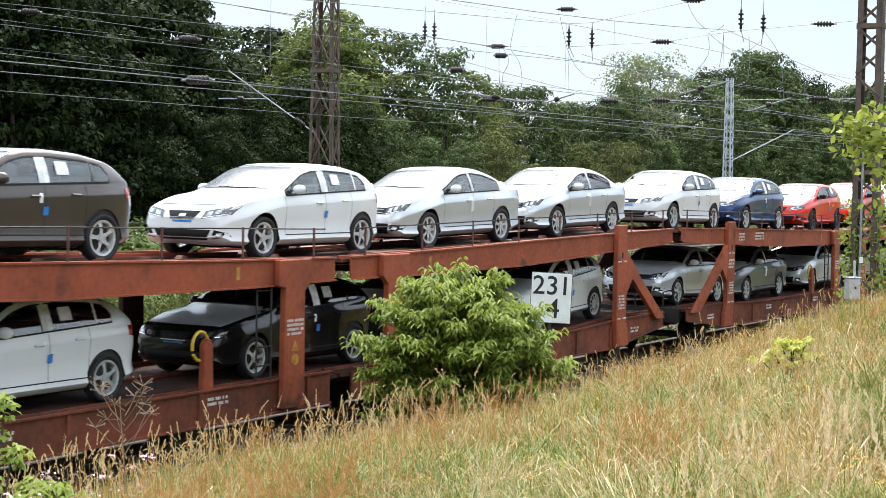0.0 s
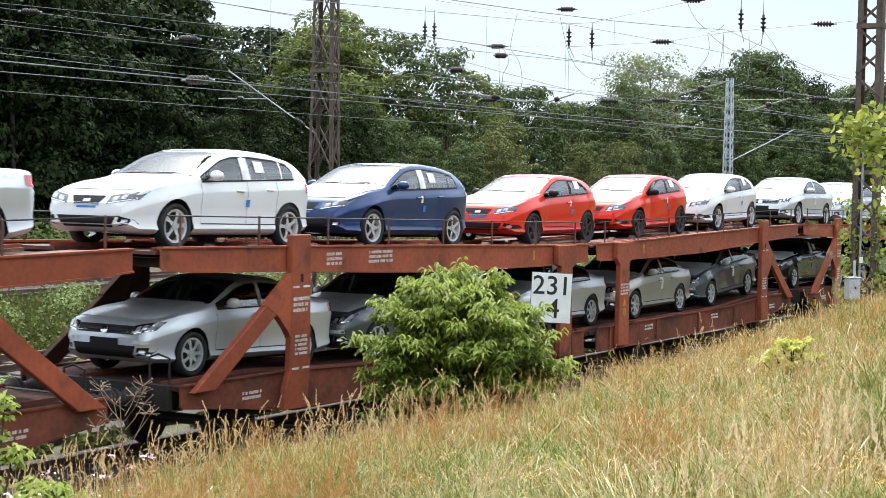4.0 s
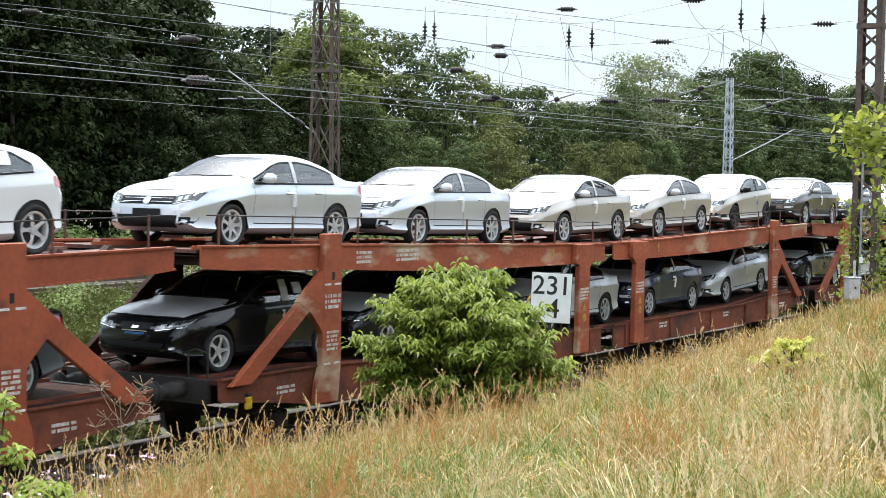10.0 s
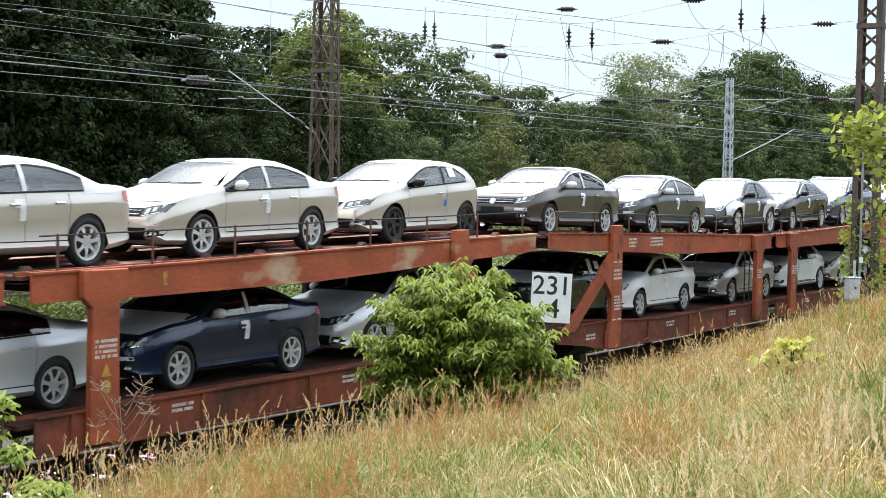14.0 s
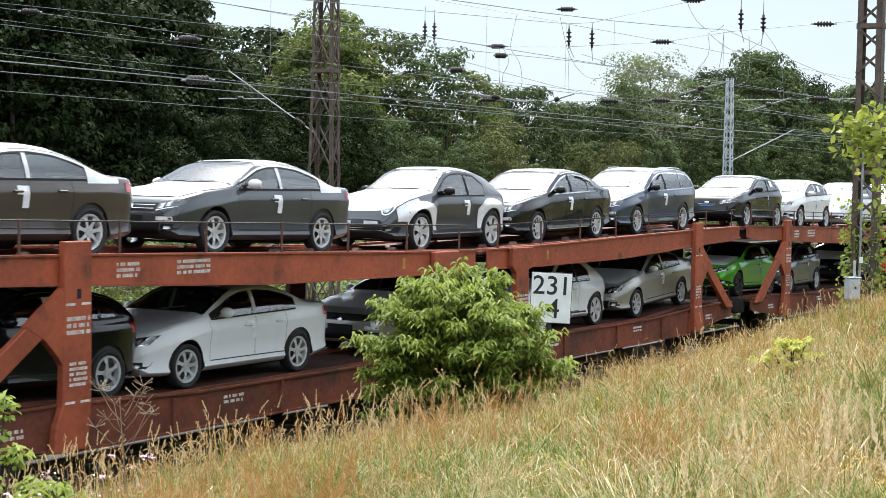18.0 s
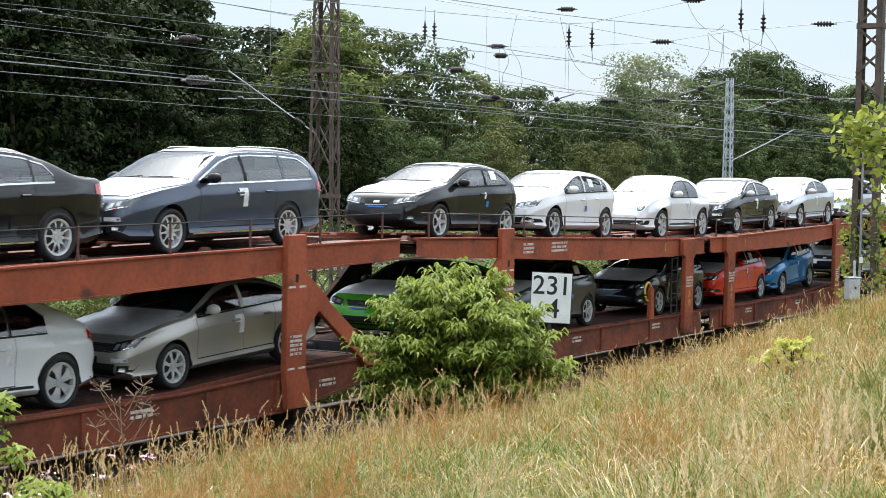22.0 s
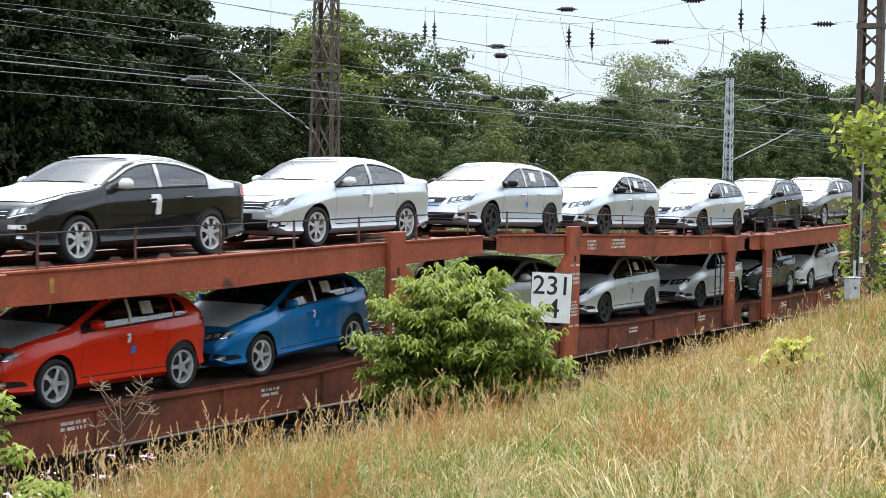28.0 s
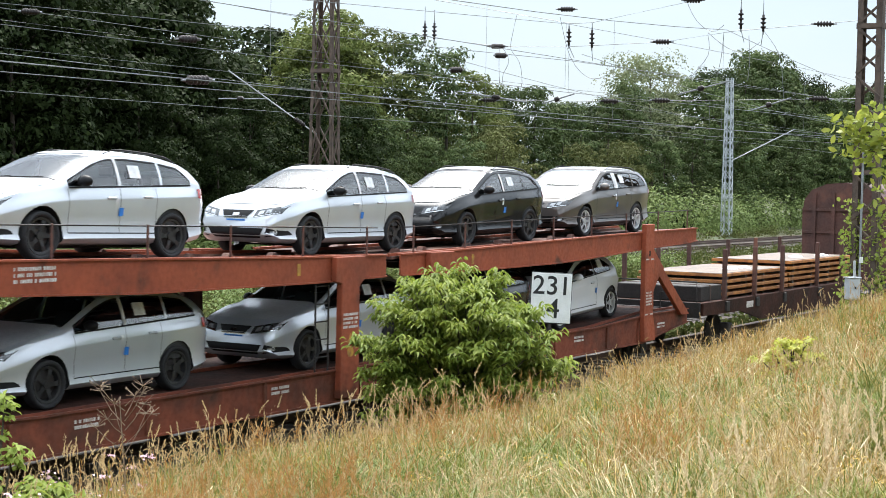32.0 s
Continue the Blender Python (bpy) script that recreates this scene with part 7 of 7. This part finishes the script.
def blades(name, label, P, h0, h1, width, mat, rng, lean=0.35, way=None, clump=0.0):
    n = len(P)
    dist = np.hypot(P[:, 0], P[:, 1] + 15.124)
    h = rng.uniform(h0, h1, n)
    if clump:
        h = h * np.clip(1 + clump * (patch(P, 0.8, 51.0) + 0.8 * patch(P, 2.3, 57.0)), 0.45, 1.9)
    z = ground_z(P[:, 0], P[:, 1]) - 0.02
    a = rng.uniform(0, 2 * np.pi, n) if way is None else way
    d = np.stack([np.cos(a), np.sin(a)], 1)
    w = width * (0.55 + dist / 22) * rng.uniform(0.7, 1.3, n)
    f = rng.uniform(0, 2 * np.pi, n)
    s = np.stack([np.cos(f), np.sin(f)], 1) * w[:, None] * 0.5
    L = lean * rng.uniform(0.2, 1.4, n) * h
    V = np.zeros((n, 7, 3))
    bend = np.clip(L / h, 0, 1.6)
    top = 1 - 0.28 * bend ** 1.5
    for j, (u, zz, ww) in enumerate(((0, 0, 0.8), (0.16, 0.55, 1.0), (0.52, 0.92, 0.8))):
        c = P + d * (L * u)[:, None]
        V[:, 2 * j, :2], V[:, 2 * j + 1, :2] = c - s * ww, c + s * ww
        V[:, 2 * j, 2] = V[:, 2 * j + 1, 2] = z + h * zz * (1 - 0.1 * bend * (j == 2))
    V[:, 6, :2] = P + d * L[:, None]
    V[:, 6, 2] = z + h * top
    base = np.arange(n)[:, None] * 7
    loops = np.concatenate([base + [0, 1, 3, 2], base + [2, 3, 5, 4], base + [4, 5, 6]], 1).ravel()
    me = bpy.data.meshes.new(name)
    me.vertices.add(n * 7)
    me.vertices.foreach_set("co", V.astype(np.float32).ravel())
    me.loops.add(len(loops))
    me.loops.foreach_set("vertex_index", loops.astype(np.int32))
    me.polygons.add(n * 3)
    me.polygons.foreach_set("loop_start", (np.arange(n)[:, None] * 11 + np.array([0, 4, 8])).ravel().astype(np.int32))
    me.update(calc_edges=True)
    me.materials.append(mat)
    ob = link_mesh(name, me)
    tagged(ob, label, "grass", kind="stuff")
    return V[:, 6]


def seed_heads(name, label, tips, length, width, mat, rng, slivers=9, droop=0.5, frac=0.20):
    """Feathery ears: small slivers set round the end of each stalk."""
    n = len(tips)
    dist = np.hypot(tips[:, 0], tips[:, 1] + 15.124)
    grow = 0.7 + dist / 26
    tilt = rng.normal(0, droop, (n, 2))
    ax = np.stack([tilt[:, 0], tilt[:, 1], np.ones(n)], 1)
    ax /= np.linalg.norm(ax, axis=1, keepdims=True)
    L = length * rng.uniform(0.6, 1.35, n)
    out = []
    for k in range(slivers):
        u = (k + 0.5) / slivers
        b = tips + ax * (L * (u - 0.45))[:, None] - np.array([0, 0, 0.06]) * (u * u * np.abs(tilt).sum(1))[:, None]
        d = rng.normal(0, 0.38, (n, 3)) + ax
        d /= np.linalg.norm(d, axis=1, keepdims=True)
        w = np.cross(d, rng.normal(size=(n, 3)))
        w /= np.linalg.norm(w, axis=1, keepdims=True)
        w *= (width * grow * (1.15 - 0.6 * u))[:, None]
        e = b + d * (L * frac)[:, None]
        m = (b + e) / 2
        out.append(np.stack([b, m + w, e, m - w], 1))
    tagged(link_mesh(name, quads_mesh(name, np.concatenate(out), mat, 4)), label, "grass", kind="stuff")


def tufts(n, per, rng, near, far, spread):
    """Tufted places: clumps of blades that share a root and a lean."""
    c = wedge(n, rng, near, far)
    k = rng.integers(per // 2, per + per // 2, n)
    idx = np.repeat(np.arange(n), k)
    a = rng.uniform(0, 2 * np.pi, n)
    P = c[idx] + rng.normal(0, spread, (len(idx), 2))
    return P, idx, c, a[idx] + rng.normal(0, 0.9, len(idx))


rg = np.random.default_rng(19)
P, idx, C, A = tufts(18500, 11, rg, 4.5, 58, 0.045)
pt = patch(C, 0.30, 3.0) + 0.8 * patch(C, 0.9, 9.0) + 0.5 * patch(C, 2.4, 13.0)
near_green = np.exp(-(((C[:, 0] - 11.2) / 1.3) ** 2 + ((C[:, 1] + 9.2) / 1.0) ** 2)) + np.exp(-(((C[:, 0] - 7.9) / 1.5) ** 2 + ((C[:, 1] + 11.0) / 1.0) ** 2))
far_c, az_c = np.hypot(C[:, 0], C[:, 1] + 15.124), np.degrees(np.arctan2(C[:, 1] + 15.124, C[:, 0]))
pt = pt - 0.45 * near_green + 0.20 * np.clip((PAN - az_c) / 14, -0.6, 1) - 0.18 * np.clip((14 - far_c) / 6, 0, 1)
tone = rg.random(len(C))
green = (tone < np.clip(0.72 - 2.2 * pt, 0.08, 0.97))[idx]
straw = ~green & (rg.random(len(C)) < 0.70)[idx]
pale = ~green & ~straw
blades("green_grass", "green grass tufts in the dry meadow", P[green], 0.09, 0.42, 0.0060, M_GREEN, rg, 1.0, A[green], 1.1)
blades("dry_grass", "straw-yellow dry grass on the bank", P[straw], 0.10, 0.44, 0.0050, M_STRAW, rg, 0.7, A[straw], 1.1)
blades("bleached_grass", "pale bleached grass blades", P[pale], 0.10, 0.48, 0.0048, M_PALE, rg, 0.9, A[pale], 0.9)
Q, idx, C, A = tufts(420, 5, rg, 6.5, 58, 0.2)
tips = blades("grass_stalks", "tall straw stalks of flowering grass", Q, 0.45, 0.85, 0.0024, M_EARS, rg, 0.28, A)
seed_heads("grass_ears", "feathery straw-coloured ears of grass", tips, 0.12, 0.0019, M_EARS, rg, 40, 0.4, 0.15)


def verge(n, rng, x0, x1, y0, y1):
    return np.stack([rng.uniform(x0, x1, n), rng.uniform(y0, y1, n)], 1)


# taller flowering grass along the foot of the bank
Q = np.concatenate([verge(460, rg, 8.5, 17, -6.6, -4.2), verge(240, rg, 20.5, 38, -6.2, -4.0), verge(110, rg, 8.8, 12, -8.0, -6.0)])
keep = patch(Q, 0.8, 41.0) > -0.12
tips = blades("verge_stalks", "tall reed grass stalks beside the track", Q[keep], 0.42, 1.02, 0.0026, M_EARS, rg, 0.22)
seed_heads("verge_ears", "drooping tan ears of reed grass", tips, 0.15, 0.0026, M_EARS, rg, 52, 0.3, 0.15)
Q = np.concatenate([verge(4500, rg, 7.0, 17, -7.0, -4.0), verge(4500, rg, 20, 38, -6.6, -4.0)])
blades("verge_grass", "long dry grass blades beside the track", Q, 0.30, 0.65, 0.0030, M_STRAW, rg, 0.6)
# fresh green patches in the dry meadow
Q, idx, C, A = tufts(5200, 11, rg, 5.0, 45, 0.07)
near_green = np.exp(-(((C[:, 0] - 11.2) / 1.3) ** 2 + ((C[:, 1] + 9.2) / 1.0) ** 2)) + np.exp(-(((C[:, 0] - 9.2) / 1.5) ** 2 + ((C[:, 1] + 8.0) / 0.9) ** 2)) + np.exp(-(((C[:, 0] - 7.9) / 1.5) ** 2 + ((C[:, 1] + 11.0) / 1.0) ** 2))
keep = (patch(C, 0.45, 71.0) + 0.7 * patch(C, 1.3, 77.0) + 0.7 * near_green > 0.20)[idx]
blades("lush_grass", "fresh green grass tufts among dry grass", Q[keep], 0.20, 0.52, 0.0058, M_LUSH, rg, 1.0, A[keep])
# the meadow goes on to all sides
Q = np.concatenate([verge(26000, rg, -14, 45, -30, -3.2), verge(9000, rg, 45, 110, -26, -3.2)])
ang = np.degrees(np.arctan2(Q[:, 1] + 15.124, Q[:, 0])) - PAN
Q = Q[(np.abs(ang) > 16.5) & (np.hypot(Q[:, 0], Q[:, 1] + 15.124) > 1.2)]
Q = np.repeat(Q, 3, 0) + rg.normal(0, 0.06, (len(Q) * 3, 2))
pick = patch(Q, 0.5, 91.0) > 0.0
blades("meadow_dry_grass", "dry meadow grass beyond the bank", Q[pick], 0.15, 0.55, 0.009, M_STRAW, rg, 0.8)
blades("meadow_green_grass", "green meadow grass beyond the bank", Q[~pick], 0.15, 0.50, 0.010, M_LUSH, rg, 0.9)
# pale reed grass high on the bank
Q = np.concatenate([verge(75, rg, 6.8, 10.8, -13.2, -11.9), verge(10, rg, 9.0, 12.0, -12.4, -11.6)])
tips = blades("reed_stalks", "pale reed grass stalks on the bank", Q, 0.34, 0.66, 0.0032, M_REED, rg, 0.3)
seed_heads("reed_ears", "long pale ears of reed grass", tips, 0.22, 0.0040, M_REED, rg, 80, 0.22, 0.12)
Q, idx, C, A = tufts(620, 14, rg, 5.0, 55, 0.14)
keep = patch(Q, 0.7, 21.0) + 0.5 * patch(Q, 1.9, 23.0) > 0.27
keep &= (np.hypot(Q[:, 0], Q[:, 1] + 15.124) > 8.5)
tips = blades("sorrel_stalks", "reddish-brown dry sorrel stalks", Q[keep], 0.34, 0.72, 0.0028, M_SORREL, rg, 0.2, A[keep])
seed_heads("sorrel_heads", "rusty red sorrel seed heads", tips, 0.24, 0.0030, M_SORREL, rg, 24, 0.25)


def flower_patch(name, label, spots, mat, size, per, seed, stem=0.6):
    rng = np.random.default_rng(seed)
    p = np.concatenate([np.stack([x + rng.normal(0, rad, n), y + rng.normal(0, rad, n)], 1) for x, y, n, rad in spots])
    t = blades(name + "_stems", "thin green flower stems", p, stem * 0.7, stem * 1.15, 0.006, M_GREEN, rng, 0.15)
    cs = [q + rng.normal(0, 1, (per, 3)) * np.array([0.045, 0.045, 0.018]) * (1.0 if mat is M_TANSY else 0.55) for q in t]
    ob = link_mesh(name, quads_mesh(name, leaf_polys(np.concatenate(cs), size, rng, 1.2, 0.95), mat, 6))
    tagged(ob, label, "flowers", kind="stuff")


flower_patch("tansy_flowers", "clusters of yellow tansy flowers", [(11.33, -7.0, 6, 0.05), (11.25, -7.1, 4, 0.05), (9.87, -7.5, 5, 0.06), (10.3, -7.5, 5, 0.07), (10.1, -7.45, 3, 0.05), (15.5, -6.8, 6, 0.25), (19.5, -6.4, 6, 0.4), (17.2, -7.4, 6, 0.4), (14.2, -8.2, 5, 0.35), (12.5, -9.2, 6, 0.35), (10.6, -10.3, 5, 0.25), (16.4, -6.2, 6, 0.3)] + [(x, y, 3, 0.10) for x, y in wedge(60, np.random.default_rng(85), 6.0, 34)], M_TANSY, 0.012, 20, 81, 0.50)
PINKS = [(7.87, -7.2, 3, 0.04), (8.24, -7.2, 2, 0.03), (8.44, -7.2, 2, 0.03), (8.94, -7.2, 3, 0.04), (7.5, -7.6, 3, 0.1), (8.3, -7.7, 4, 0.15)]
flower_patch("soapwort_flowers", "pale pink soapwort flowers", PINKS, M_PINK, 0.021, 10, 82, 0.74)


# low leafy herbs between the grass
HR = np.random.default_rng(87)
herb = wedge(1500, HR, 5.0, 45)
herb = herb[patch(herb, 0.55, 31.0) + 0.6 * patch(herb, 1.6, 37.0) > 0.05]
for nm, lab, mat, pick in (("meadow_herbs", "low green leafy herbs among dry grass", M_LEAF_HERB, slice(0, None, 2)), ("yellow_herbs", "yellow-green leafy herbs among dry grass", M_LEAF_YELLOW, slice(1, None, 4))):
    q = herb[pick]
    c = np.repeat(q, 46, 0) + HR.normal(0, 0.075, (len(q) * 46, 2))
    tall = np.repeat(HR.uniform(0.12, 0.34, len(q)), 46)
    c3 = np.stack([c[:, 0], c[:, 1], ground_z(c[:, 0], c[:, 1]) + tall * HR.uniform(0.25, 1.0, len(c))], 1)
    tagged(link_mesh(nm, quads_mesh(nm, leaf_quads(c3, 0.042, HR, 0.5, 0.4), mat, 4)), lab, "herbs", kind="stuff")


def dry_umbel(x, y, height, spread, seed):
    rng = np.random.default_rng(seed)
    w = new("dry_umbel_plant")
    w.matrix_basis = Matrix.Translation((x, y, float(ground_z(x, y))))
    tagged(w, "dead grey-brown umbel plant with branching stalks", "dry plant")
    part("stalk", tube([(0, 0, -0.05), (0.02, 0, height * 0.45), (-0.03, 0.02, height * 0.92)], 0.010, 6, 0.004), M_DEADWEED, w)
    for k in range(11):
        f = 0.60 + 0.028 * k
        a = 2.4 * k + rng.uniform(-0.4, 0.4)
        r = spread * rng.uniform(0.6, 1.0) * (1.15 - 1.0 * (f - 0.6))
        z = height * f
        e = Vector((r * math.cos(a), r * math.sin(a), min(height, z + r * rng.uniform(0.8, 1.3))))
        br = part("branch", tube([(0.01, 0, z), (e.x * 0.55, e.y * 0.55, z + (e.z - z) * 0.45), e], 0.004, 5, 0.0022), M_DEADWEED, w)
        bm = bmesh.new()
        for j in range(8):
            b = rng.uniform(0, 6.28)
            q = e + Vector((0.075 * math.cos(b), 0.075 * math.sin(b), rng.uniform(-0.01, 0.08)))
            add_tube(bm, [e, q], 0.0022, 3)
            bmesh.ops.create_icosphere(bm, subdivisions=1, radius=0.0065, matrix=Matrix.Translation(q))
        part("umbel", bm, M_DEADWEED, br)


M_DEADWEED = material("dead_weed_stalks", (0.25, 0.175, 0.115), 0.85, color2=(0.15, 0.10, 0.065), scale=12, bump=0.2)
dry_umbel(8.97, -7.0, 1.34, 0.25, 33)
thicket("soapwort_leaves", "light green leaves of low weeds in grass", [(7.0, 9.6, -8.9, -7.3, 0.12, 0.34, 130), (7.2, 8.6, -7.2, -5.8, 0.15, 0.45, 40)], M_LEAF_LIGHT, 0.06, 70, 64)


def motions():
    """The train rolls past: every wagon and every car on it travels the same way."""
    for thing, x, z, pitch in MOVING:
        walk(thing, [(t, pose(x - s, 0.0, z, 0.0, pitch, 0.0)) for t, s in TRAVEL])


motions()
